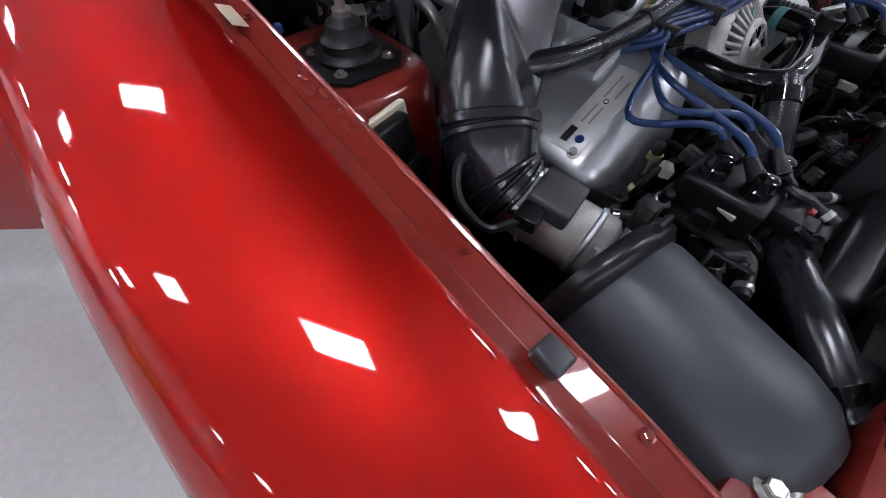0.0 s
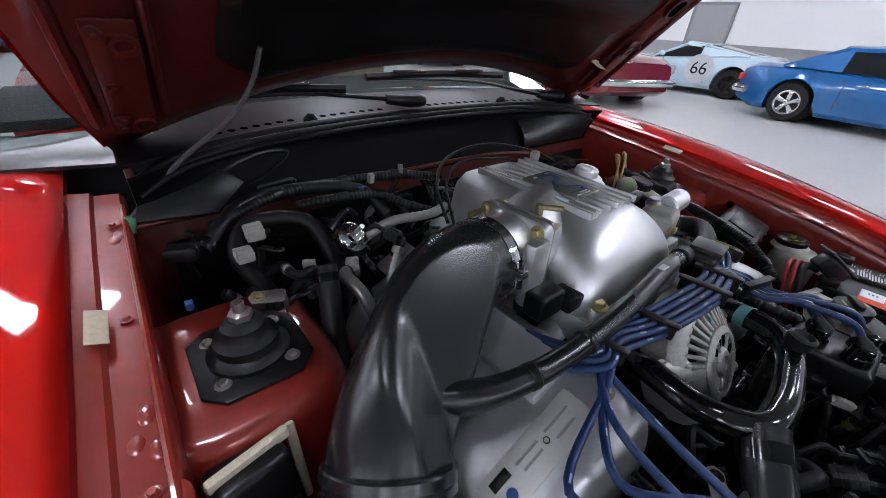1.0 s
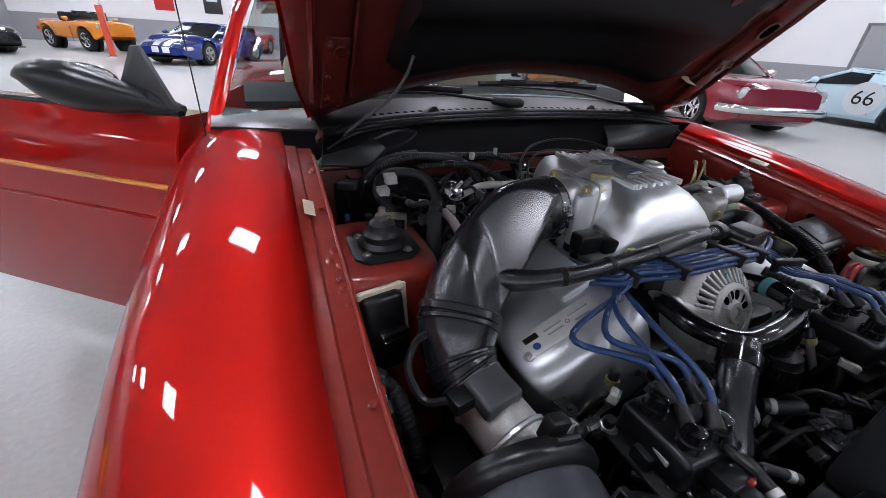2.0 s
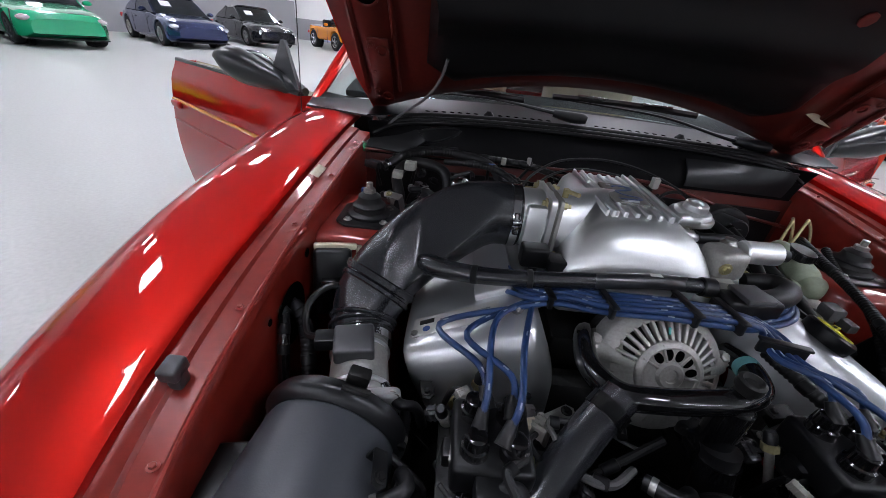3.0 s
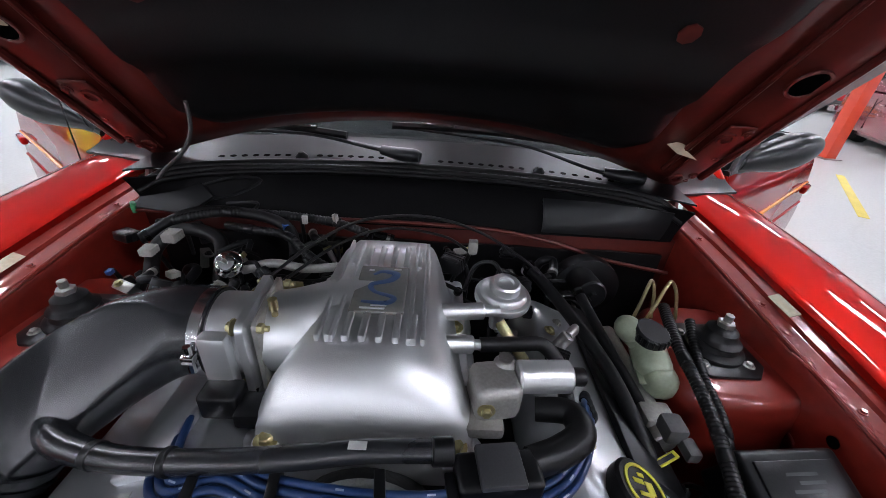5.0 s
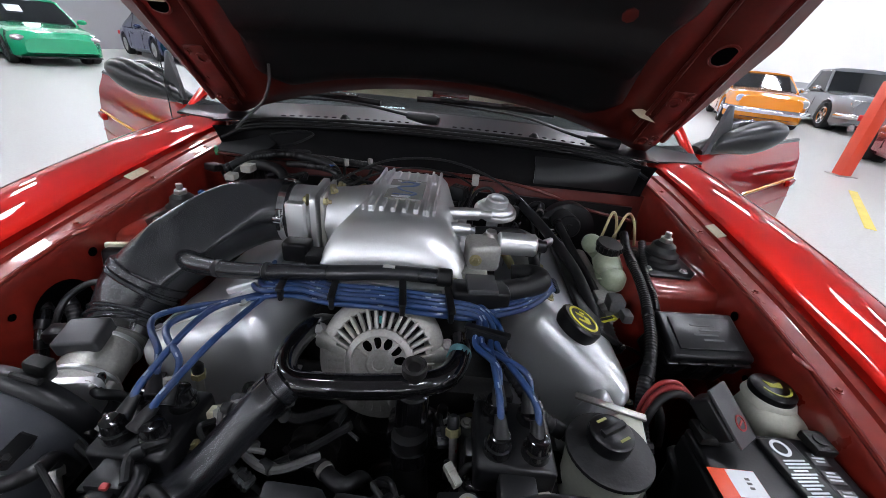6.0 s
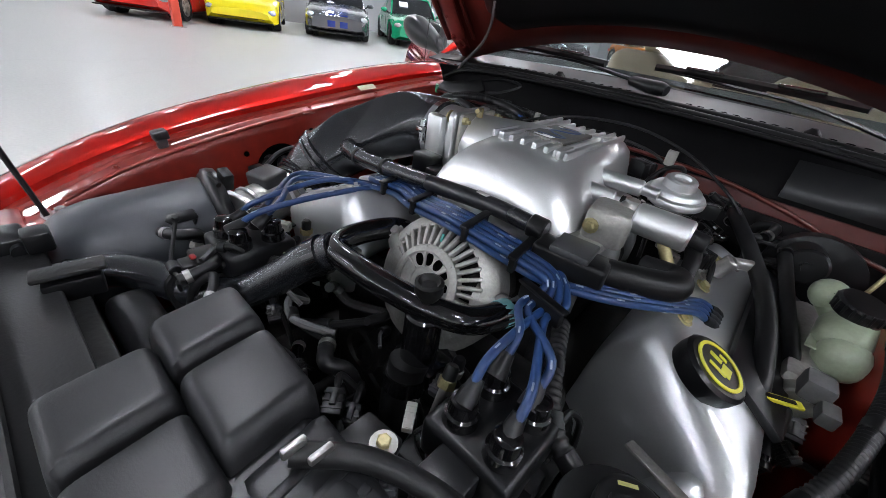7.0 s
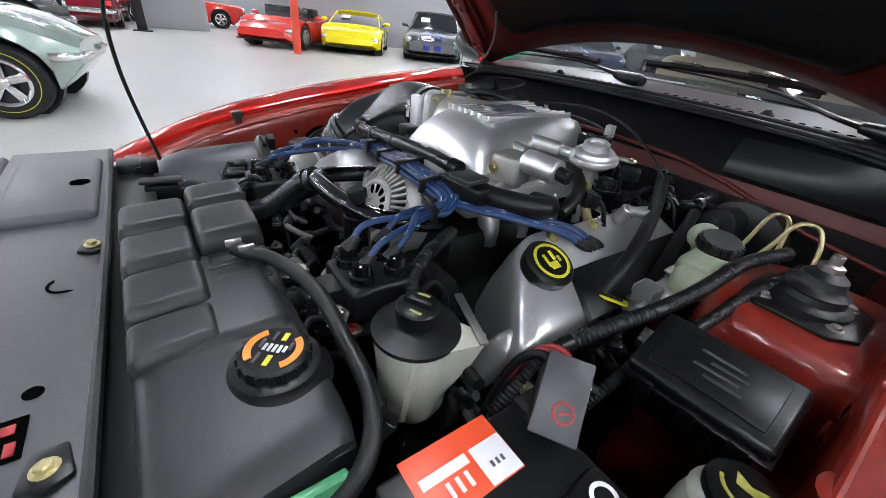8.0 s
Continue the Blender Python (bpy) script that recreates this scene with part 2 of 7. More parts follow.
def tube(points, radius, seg=12, n=8, ripple=0.0, pitch=0.008, flat=1.0):
    """A bent pipe; radius: one number or one for each point; ripple: depth of the rings of a corrugated hose."""
    path = spline(points, n)
    if ripple:
        dense, length = [path[0]], 0.0
        step = pitch / 4
        for a, b in zip(path, path[1:]):
            k = max(1, round((b - a).length / step))
            dense += [a.lerp(b, (i + 1) / k) for i in range(k)]
        path = dense
    m = len(path)
    if isinstance(radius, (int, float)):
        rad = [radius] * m
    else:
        xs = np.linspace(0, 1, len(radius))
        rad = [float(v) for v in np.interp(np.linspace(0, 1, m), xs, radius)]
    if ripple:
        rad = [r - ripple * (0.5 + 0.5 * math.cos(i * math.pi / 2)) for i, r in enumerate(rad)]
    bm = bmesh.new()
    up = Vector((0, 0, 1))
    d0 = (path[1] - path[0]).normalized()
    if abs(d0.z) > 0.9:
        up = Vector((0, 1, 0))
    side = d0.cross(up).normalized()
    rings = []
    for i, p in enumerate(path):
        d = (path[min(i + 1, m - 1)] - path[max(i - 1, 0)]).normalized()
        side = (side - d * side.dot(d)).normalized()
        top = side.cross(d)
        rings.append([bm.verts.new(p + rad[i] * (math.cos(2 * math.pi * k / seg) * side + flat * math.sin(2 * math.pi * k / seg) * top)) for k in range(seg)])
    for a, b in zip(rings, rings[1:]):
        for k in range(seg):
            j = (k + 1) % seg
            bm.faces.new((a[k], b[k], b[j], a[j]))
    bm.faces.new(rings[0])
    bm.faces.new(rings[-1])
    return bm


def loft(sections, caps=True, closed=True):
    bm = bmesh.new()
    rings = [[bm.verts.new(p) for p in s] for s in sections]
    n = len(rings[0])
    for a, b in zip(rings, rings[1:]):
        for i in range(n if closed else n - 1):
            j = (i + 1) % n
            bm.faces.new((a[i], b[i], b[j], a[j]))
    if caps:
        bm.faces.new(rings[0])
        bm.faces.new(rings[-1])
    return bm


def sheet(f, nu, nv, thick=0.003):
    """A thick skin over f(u, v), with u and v from 0 to 1."""
    bm = bmesh.new()
    g = [[bm.verts.new(f(i / nu, j / nv)) for j in range(nv + 1)] for i in range(nu + 1)]
    for i in range(nu):
        for j in range(nv):
            bm.faces.new((g[i][j], g[i + 1][j], g[i + 1][j + 1], g[i][j + 1]))
    if thick:
        bmesh.ops.recalc_face_normals(bm, faces=bm.faces)
        bmesh.ops.solidify(bm, geom=bm.faces[:], thickness=thick)
    return bm


def prism(outline, depth, bevel=0.0, seg=2):
    """A flat outline in x, y raised by depth in z."""
    bm = bmesh.new()
    f = bm.faces.new([bm.verts.new((x, y, 0)) for x, y in outline])
    r = bmesh.ops.extrude_face_region(bm, geom=[f])
    bmesh.ops.translate(bm, verts=[v for v in r["geom"] if isinstance(v, bmesh.types.BMVert)], vec=(0, 0, depth))
    if bevel:
        bmesh.ops.recalc_face_normals(bm, faces=bm.faces)
        bmesh.ops.bevel(bm, geom=bm.edges[:], offset=bevel, segments=seg, affect="EDGES", profile=0.5)
    return bm


def ball(r, c, sx=1.0, sy=1.0, sz=1.0, seg=20):
    bm = bmesh.new()
    bmesh.ops.create_uvsphere(bm, u_segments=seg, v_segments=seg // 2, radius=r)
    for v in bm.verts:
        v.co = Vector((v.co.x * sx, v.co.y * sy, v.co.z * sz))
    return move(bm, c)


def lerp_at(x, table):
    xs, ys = zip(*table)
    return float(np.interp(x, xs, ys))


def curve_at(x, table):
    """Like lerp_at, with no kinks at the table's places."""
    xs, ys = np.array(table, float).T
    m = np.gradient(ys, xs)
    i = int(np.clip(np.searchsorted(xs, x) - 1, 0, len(xs) - 2))
    h = xs[i + 1] - xs[i]
    t = min(1.0, max(0.0, (x - xs[i]) / h))
    return float((2 * t ** 3 - 3 * t ** 2 + 1) * ys[i] + (t ** 3 - 2 * t ** 2 + t) * h * m[i] + (3 * t ** 2 - 2 * t ** 3) * ys[i + 1] + (t ** 3 - t ** 2) * h * m[i + 1])


def words(text, size, m, material, parent, name="lettering", depth=0.0006):
    """Raised lettering at the pose m, which gives its middle."""
    cu = bpy.data.curves.new(name, "FONT")
    cu.body, cu.size, cu.extrude, cu.align_x, cu.align_y = text, size, depth, "CENTER", "CENTER"
    tmp = bpy.data.objects.new("tmp", cu)
    scene.collection.objects.link(tmp)
    bpy.context.view_layer.update()
    me = bpy.data.meshes.new_from_object(tmp.evaluated_get(bpy.context.evaluated_depsgraph_get()))
    bpy.data.objects.remove(tmp)
    bpy.data.curves.remove(cu)
    bm = bmesh.new()
    bm.from_mesh(me)
    bpy.data.meshes.remove(me)
    bm.transform(m)
    return part(name, bm, material, parent, smooth=0)


def bolt(parent, c, r=0.007, axis=(0, 0, 1), material=None, name="bolt"):
    """A hexagon bolt with its washer."""
    bm = join(lathe([(r * 1.6, 0), (r * 1.6, r * 0.25), (r * 1.2, r * 0.3)], (0, 0, 0), (0, 0, 1), 16),
              lathe([(r, r * 0.3), (r, r * 1.0), (r * 0.8, r * 1.15)], (0, 0, 0), (0, 0, 1), 6))
    q = Vector(axis).to_track_quat("Z", "Y").to_matrix()
    return part(name, move(bm, c, q), material or STEEL, parent)


# ---- the hall ----
# the unseen south end is deepened to hold more light rows
HALL = (-24.0, 13.5, -17.0, 27.0, 5.4)  # west, east, south, north, height


def hall():
    w, e, s, n, h = HALL
    solid("floor", box(e - w + 1, n - s + 1, 0.2, ((w + e) / 2, (s + n) / 2, -0.1), 0), CONCRETE, "sealed grey concrete showroom floor", "floor", kind="structure")
    solid("ceiling", box(e - w + 1, n - s + 1, 0.2, ((w + e) / 2, (s + n) / 2, h + 0.1), 0), CEILING, "grey ceiling deck with hanging light panels", "ceiling", kind="structure")
    for name, c, size in (("wall_west", (w - 0.1, (s + n) / 2), (0.2, n - s)), ("wall_east", (e + 0.1, (s + n) / 2), (0.2, n - s)),
                          ("wall_south", ((w + e) / 2, s - 0.1), (e - w + 0.4, 0.2)), ("wall_north", ((w + e) / 2, n + 0.1), (e - w + 0.4, 0.2))):
        top = thing(name, "white upper wall over a grey painted dado", "wall", (*c, 0), kind="structure")
        g = 2.0 if name == "wall_west" else 1.15
        part("upper_wall", box(size[0], size[1], h - g, (*c, g + (h - g) / 2), 0), HALLWHITE, top)
        part("dado", box(size[0] + 0.02, size[1] + 0.02, g, (*c, g / 2), 0), HALLGREY, top, "grey painted dado")
    # a grey partition with an opening behind it
    solid("partition_wall", box(0.18, 1.9, h, (-17.6, 1.3, h / 2), 0.01), HALLGREY, "grey painted partition wall", "wall", kind="structure")
    # the long wall behind the row of sports cars runs askew to the red car
    a, b = Vector((-17.3, 4.0)), Vector((-10.9, 26.9))
    turn = rot("Z", math.degrees(math.atan2((b - a).y, (b - a).x)))
    row = thing("wall_inner", "white upper wall over a grey painted dado", "wall", (*(a + b) / 2, 0), kind="structure")
    for nm, z0, z1, thick, m in (("upper_wall", 2.0, h, 0.20, HALLWHITE), ("dado", 0.0, 2.0, 0.23, HALLGREY)):
        part(nm, move(box((b - a).length, thick, z1 - z0, (0, 0, 0), 0), (*(a + b) / 2, (z0 + z1) / 2), turn), m, row)
    # the two black columns of a car lift before the partition
    for x, y in ((-16.9, -2.5), (-15.9, 0.2)):
        p = thing("lift_column", "black steel column of a car lift", "car lift", (x, y, 0), "columns of the car lift")
        part("column", box(0.22, 0.26, 3.4, (x, y, 1.7), 0.01), BLACKPL, p)
        part("base_plate", box(0.5, 0.5, 0.03, (x, y, 0.015), 0.004), BLACKPL, p)
        part("control_box", box(0.04, 0.24, 0.34, (x + 0.13, y, 1.5), 0.01), HALLWHITE, p, "white control box")
    # door in the east wall
    d = thing("door_1", "grey painted steel door in the white wall", "door", (e, 5.4, 0), kind="structure")
    part("door_leaf", box(0.04, 1.0, 2.1, (e - 0.025, 5.4, 1.05), 0.004), HALLGREY, d)
    part("door_frame", join(box(0.05, 0.06, 2.16, (e - 0.03, 4.86, 1.08), 0.003), box(0.05, 0.06, 2.16, (e - 0.03, 5.94, 1.08), 0.003), box(0.05, 1.14, 0.06, (e - 0.03, 5.4, 2.13), 0.003)), CEILING, d)
    part("door_handle", rod(0.011, (e - 0.06, 5.0, 1.0), (e - 0.06, 5.13, 1.0)), CHROME, d, "chrome handle")
    # ceiling panels: staggered rows, turned with the hall against the red car
    first, turn = None, Matrix.Rotation(radians(-35), 4, "Z")
    # the far southern rows are unseen, added to brighten front-facing engine parts
    for j in range(-11, 10):
        for i in range(-8, 9):
            p = turn @ Vector((-1.5 + 4.9 * i + 2.45 * (j % 2), -0.5 + 3.8 * j, 0))
            x, y = p.x, p.y
            if j == -1 or not (w + 0.9 < x < e - 0.9 and s + 0.9 < y < n - 0.9):
                continue
            m = Matrix.Translation((x, y, h - 0.22)) @ turn
            if first is None:
                first = thing("ceiling_light", "white rectangular ceiling light panel, switched on", "ceiling light", (x, y, h - 0.22), "light panels on the ceiling")
                part("housing", box(1.22, 0.58, 0.06, (x, y, h - 0.185), 0.006), CEILING, first)
                part("diffuser", box(1.14, 0.50, 0.02, (x, y, h - 0.225), 0.004), GLOW, first, "glowing white diffuser")
                for o in (-0.5, 0.5):
                    part("hanger", rod(0.004, (x + o, y, h - 0.16), (x + o, y, h), 6), STEEL, first)
                first.matrix_basis = m
            else:
                copy_thing(first, m)
    # posts
    for x, y, hr in ((-11.34, 3.5, 2.6), (6.1, 6.0, 1.35), (-5.16, 17.93, 1.5)):
        p = thing("steel_post", "steel column with orange-red painted lower guard", "post", (x, y, 0), "columns of the hall", "structure")
        part("guard", box(0.17, 0.17, hr, (x, y, hr / 2), 0.012), POSTRED, p, "orange-red painted guard")
        part("column", box(0.12, 0.12, HALL[4] - hr, (x, y, hr + (HALL[4] - hr) / 2), 0.006), HALLWHITE, p, "white painted column")
        part("base_plate", box(0.28, 0.28, 0.015, (x, y, 0.0078), 0.002), STEEL, p)
    # yellow bay lines on the floor
    for a, b in (((4.30, 3.55), (5.45, 5.05)),):
        d = Vector(b) - Vector(a)
        solid("floor_line", move(box(d.length, 0.09, 0.004, (0, 0, 0), 0.0005), ((a[0] + b[0]) / 2, (a[1] + b[1]) / 2, 0.003), rot("Z", math.degrees(math.atan2(d.y, d.x)))), LINEYEL,
              "worn yellow painted line on the floor", "floor line", kind="structure")
    # banners on the far walls
    for x, y, c in ((-4.6, 26.978, REDPL), (-2.4, 26.978, GREYPL)):
        b = thing("banner", "tall printed cloth banner hung on the wall", "banner", (x, y, 2.0), "banners on the wall")
        part("cloth", box(0.85, 0.012, 2.6, (x, y, 2.9), 0.002), c, b)
        part("print", box(0.5, 0.006, 0.5, (x, y - 0.012, 2.4), 0.002), WHITEPR, b, "pale printed shape")
        part("pole", rod(0.015, (x - 0.48, y - 0.02, 4.2), (x + 0.48, y - 0.02, 4.2), 8), STEEL, b)
    for x, y in ((13.478, 9.2), (13.478, 1.2)):
        b = thing("banner", "grey photo banner hung on the white wall", "banner", (x, y, 1.6), "banners on the wall")
        part("cloth", box(0.012, 0.9, 2.6, (x, y, 2.9), 0.002), GREYPL, b)
        for k in range(4):
            part("print", box(0.006, 0.6, 0.35, (x - 0.012, y, 2.0 + 0.6 * k), 0.002), (WHITEPR, HALLGREY)[k % 2], b)


hall()


# ---- parked cars round the hall ----
def wheel(parent, c, r, width, rim, side, spokes=5, stripe=None):
    """tyre, rim and spokes; side: +1 or -1, the way its face looks along y."""
    c = Vector(c)
    ax = (0, side, 0)
    a = c - Vector((0, side * width / 2, 0))
    tyre = part("wheel", lathe([(r * 0.62, 0.0), (r * 0.9, 0.0), (r, width * 0.18), (r, width * 0.82), (r * 0.93, width), (r * 0.64, width), (r * 0.6, width * 0.7), (r * 0.6, width * 0.3)], a, ax, 32, True), TYRE, parent, "black tyre")
    part("rim", lathe([(r * 0.64, width * 0.90), (r * 0.64, width * 1.0), (r * 0.60, width * 1.02), (r * 0.545, width * 0.97), (r * 0.535, width * 0.70), (r * 0.60, width * 0.62)], a, ax, 32, True), rim, tyre)
    part("rim_barrel", lathe([(r * 0.58, width * 0.66), (r * 0.56, width * 0.56), (0, width * 0.54)], a, ax, 28), DARKRIM, tyre, "dark inside of the rim")
    for k in range(spokes):
        t = 2 * math.pi * k / spokes
        s = box(r * 0.19, r * 0.10, r * 0.46, (0, 0, r * 0.32), r * 0.025, None, 2, 1.35)
        part("spoke", move(move(s, (0, side * width * 0.33, 0), rot("Y", math.degrees(t))), c), rim, tyre)
    part("hub_cap", lathe([(r * 0.14, width * 0.7), (r * 0.14, width * 0.95), (r * 0.09, width), (0, width)], a, ax, 16), rim, tyre)
    if stripe:
        part("sidewall_stripe", lathe([(r * 0.80, width * 0.985), (r * 0.80, width * 1.004), (r * 0.785, width * 1.006), (r * 0.785, width * 0.985)], a, ax, 32, True), stripe, tyre, "thin yellow sidewall stripe")
    return tyre


def parked_car(name, label, at, heading, colour, dims=(4.6, 1.85, 1.35), top=None, roof=None, tail=None, wheel_r=0.33, rim=None, classic=False,
               stripes=None, lamps="wide", grille="wide", open_top=False, low=0.16, number=None, group="cars parked in the hall", stripe_tyre=None, axle=0.30, beak=False):
    """A parked car, nose along +x before it is turned. top: body height along its length; roof: glasshouse stations."""
    L, W, Hh = dims
    rim = rim or CHROME
    top = top or [(-0.5, 0.62), (-0.47, 0.80), (-0.3, 0.90), (0.12, 0.90), (0.18, 0.88), (0.38, 0.78), (0.47, 0.68), (0.5, 0.55)]
    roof = roof or [(-0.36, 0.0), (-0.16, 0.92), (0.02, 1.0), (0.2, 0.0)]
    car = thing(name, label, "car", (0, 0, 0), group)
    ax_f, ax_r = L * axle, -L * 0.29
    arch = wheel_r * 1.14

    def half(x):
        t = abs(2 * x / L)
        return W / 2 * (1 - 0.16 * t ** 6 - 0.10 * max(0, t - 0.85) / 0.15)

    def floor_z(x):
        z = low + 0.14 * max(0, abs(2 * x / L) - 0.86) / 0.14
        if beak and x > L * 0.43:
            z = low + 0.30 * (x / L - 0.43) / 0.07
        for a in (ax_f, ax_r):
            if abs(x - a) < arch:
                z = max(z, wheel_r + math.sqrt(arch ** 2 - (x - a) ** 2))
        return z

    xs = sorted(set([round(v, 4) for v in np.linspace(-L / 2, L / 2, 47)] + [round(a + arch * k, 4) for a in (ax_f, ax_r) for k in (-1.0, -0.97, -0.8, 0.8, 0.97, 1.0)]))
    secs = []
    for x in xs:
        zt, zb, w = sum(lerp_at(x / L + k, top) for k in (-0.03, -0.015, 0.0, 0.015, 0.03)) / 5, floor_z(x), half(x)
        zt = max(zt, zb + 0.1)
        hgt = zt - low
        side = [(w * q, max(low + k * hgt, zb + 0.012 * j)) for j, (q, k) in enumerate(((0.90, 0.0), (0.985, 0.10), (1.0, 0.45), (0.985, 0.72)))]
        right = side + [(w * 0.93, max(zt - 0.06 * hgt - 0.01, zb + 0.06)), (w * 0.80, zt), (w * 0.4, zt + 0.02)]
        loop = [Vector((x, -y, z)) for y, z in right] + [Vector((x, 0, zt + 0.025))] + [Vector((x, y, z)) for y, z in reversed(right)]
        secs.append(loop)
    part("body", loft(secs), colour, car, smooth=32)
    # glasshouse
    belt = lambda x: lerp_at(x / L, top)
    if not open_top:
        gs = []
        for i, (fx, fz) in enumerate(roof):
            x = fx * L
            zb = belt(x) - 0.02
            zt = zb + 0.03 + fz * (Hh - zb - 0.03)
            w = half(x)
            right = [(w * 0.88, zb), (w * (0.88 - 0.17 * fz), zt - 0.05 * fz), (w * (0.82 - 0.17 * fz), zt), (w * 0.3, zt + 0.015)]
            gs.append([Vector((x, -y, z)) for y, z in right] + [Vector((x, y, z)) for y, z in reversed(right)])
        part("window_glass", loft(gs), DARKGLASS, car, "dark glass", smooth=25)
        rs = []
        for fx in np.linspace(roof[1][0] - 0.012, roof[2][0] + 0.012, 7):
            x = fx * L
            t = float(np.interp(fx, [roof[1][0], roof[2][0]], [roof[1][1], roof[2][1]]))
            zb = belt(x) - 0.02
            zt = zb + 0.03 + t * (Hh - zb - 0.03) + 0.012
            w = half(x)
            q = [(w * 0.74, zt - 0.085), (w * 0.70, zt - 0.03), (w * 0.62, zt), (w * 0.3, zt + 0.02)]
            rs.append([Vector((x, -y, z)) for y, z in q] + [Vector((x, y, z)) for y, z in reversed(q)])
        part("roof", loft(rs), colour, car, smooth=32)
        for s in (-1, 1):
            for a, b in ((3, 2), (0, 1)):
                xa, xb2 = roof[a][0] * L, roof[b][0] * L
                za = belt(xa)
                zb2 = belt(xb2) + 0.01 + roof[b][1] * (Hh - belt(xb2) - 0.02)
                part("pillar", rod(0.035, (xa, s * half(xa) * 0.85, za - 0.02), (xb2, s * half(xb2) * 0.71, zb2 - 0.03), 8), colour, car)
        # solid rear quarters between the side glass and the rear window
        for s in (-1, 1):
            def quarter(u, v):
                fx = roof[0][0] + (roof[1][0] + 0.02 - roof[0][0]) * u
                t = float(np.interp(fx, [q[0] for q in roof], [q[1] for q in roof]))
                x, zb = fx * L, belt(fx * L) - 0.02
                zt = zb + 0.03 + t * (Hh - zb - 0.03) - 0.05 * t
                return Vector((x, s * (half(x) * (0.88 - 0.17 * t * v) + 0.008), zb + (zt - zb) * v))
            part("rear_quarter", sheet(quarter, 8, 4, 0.006), colour, car)
    else:
        part("windscreen", box(0.02, W * 0.72, 0.34, (0.13 * L, 0, belt(0.13 * L) + 0.14), 0.004, None), DARKGLASS, car, "dark glass")
        for s in (-1, 1):
            part("seat", box(0.4, 0.5, 0.5, (-0.06 * L, s * 0.36, belt(0) + 0.02), 0.07, None, 3), DARKCAB, car)
    # nose
    nose = L / 2
    zt = lerp_at(0.47, top)
    if not beak:
        part("grille", box(0.06, W * (0.62 if grille == "wide" else 0.34), 0.15 if not classic else 0.16, (nose - 0.035, 0, zt - 0.16), 0.03, None, 3), GLOSSBLK, car, "dark grille")
    if not beak:
        part("lower_intake", box(0.08, W * 0.62, 0.12, (nose - 0.07, 0, low + 0.17), 0.03, None, 3), BLACKPL, car)
    if not classic:
        part("front_lip", box(0.22, W * 0.82, 0.03, (nose - 0.14, 0, low + 0.035), 0.01), BLACKPL, car)
    if not open_top and not classic:
        xw = L * 0.5 * (roof[3][0] + roof[2][0])
        zw = belt(L * roof[3][0]) + 0.5 * (Hh - belt(L * roof[3][0]))
        an = math.degrees(math.atan2(Hh - belt(L * roof[3][0]), L * (roof[3][0] - roof[2][0])))
        part("price_sheet", move(box(0.26, 0.30, 0.004, (0, 0, 0), 0.001), (xw + 0.02, -W * 0.17, zw + 0.035), rot("Y", an)), WHITEPR, car, "white paper sheet on the windscreen")
        part("wiper_well", box(0.10, W * 0.66, 0.012, (L * roof[3][0] + 0.03, 0, belt(L * roof[3][0]) + 0.022), 0.004), BLACKPL, car)
    for s in (-1, 1):
        if lamps == "round":
            for k, yy in enumerate((0.37, 0.29) if classic else (0.36,)):
                lamp = part("headlamp", lathe([(0.085, 0), (0.09, 0.03), (0.075, 0.04), (0.05, 0.055), (0, 0.06)], (nose - 0.075, s * W * yy, zt - 0.14), (1, 0, 0), 20), LAMPGLASS, car, "clear round headlamp")
                part("bezel", lathe([(0.088, 0.01), (0.10, 0.03), (0.095, 0.045), (0.082, 0.04)], (nose - 0.075, s * W * yy, zt - 0.14), (1, 0, 0), 20, True), CHROME, lamp)
        elif not beak:
            part("headlamp", ball(0.17, (nose - 0.24, s * W * 0.385, zt - 0.085), 1.15, 0.8, 0.42, 16), LAMPGLASS, car, "clear swept headlamp")
        if not beak:
            part("fog_lamp", lathe([(0.05, 0), (0.05, 0.02), (0, 0.03)], (nose - 0.12, s * W * 0.36, low + 0.2), (1, 0, 0), 14), LAMPGLASS, car)
        part("door_line", box(0.012, 0.012, 0.5, (0.12 * L, s * (half(0) - 0.004), 0.55), 0.002), BLACKPL, car)
        part("door_line", box(0.012, 0.012, 0.5, (-0.15 * L, s * (half(0) - 0.004), 0.55), 0.002), BLACKPL, car)
        part("door_handle", box(0.16, 0.03, 0.025, (-0.10 * L, s * (half(0) - 0.003), 0.72), 0.008), CHROME if classic else colour, car)
        m = part("mirror", ball(0.11, (0.13 * L, s * (W / 2 + 0.07), belt(0.13 * L) + 0.06), 0.7, 1.0, 0.6, 14), colour if not classic else CHROME, car)
        part("mirror_stalk", rod(0.02, (0.13 * L, s * (W / 2 - 0.1), belt(0.13 * L) - 0.02), (0.13 * L, s * (W / 2 + 0.02), belt(0.13 * L) + 0.05), 8), BLACKPL, m)
        part("tail_lamp", box(0.05, W * 0.22, 0.12, (-nose + 0.03, s * W * 0.33, 0.66), 0.015), REDPL, car)
        for a in (ax_f, ax_r):
            wheel(car, (a, s * (W / 2 - 0.12), wheel_r), wheel_r, 0.21, rim, s, 5, stripe_tyre)
            part("wheel_well", rod(arch * 0.99, (a, s * (W / 2 - 0.36), wheel_r), (a, s * (W / 2 - 0.25), wheel_r), 24), BLACKPL, car)
    part("underbody", box(L * 0.8, W * 0.7, 0.12, (0, 0, low + 0.08), 0.02), BLACKPL, car)
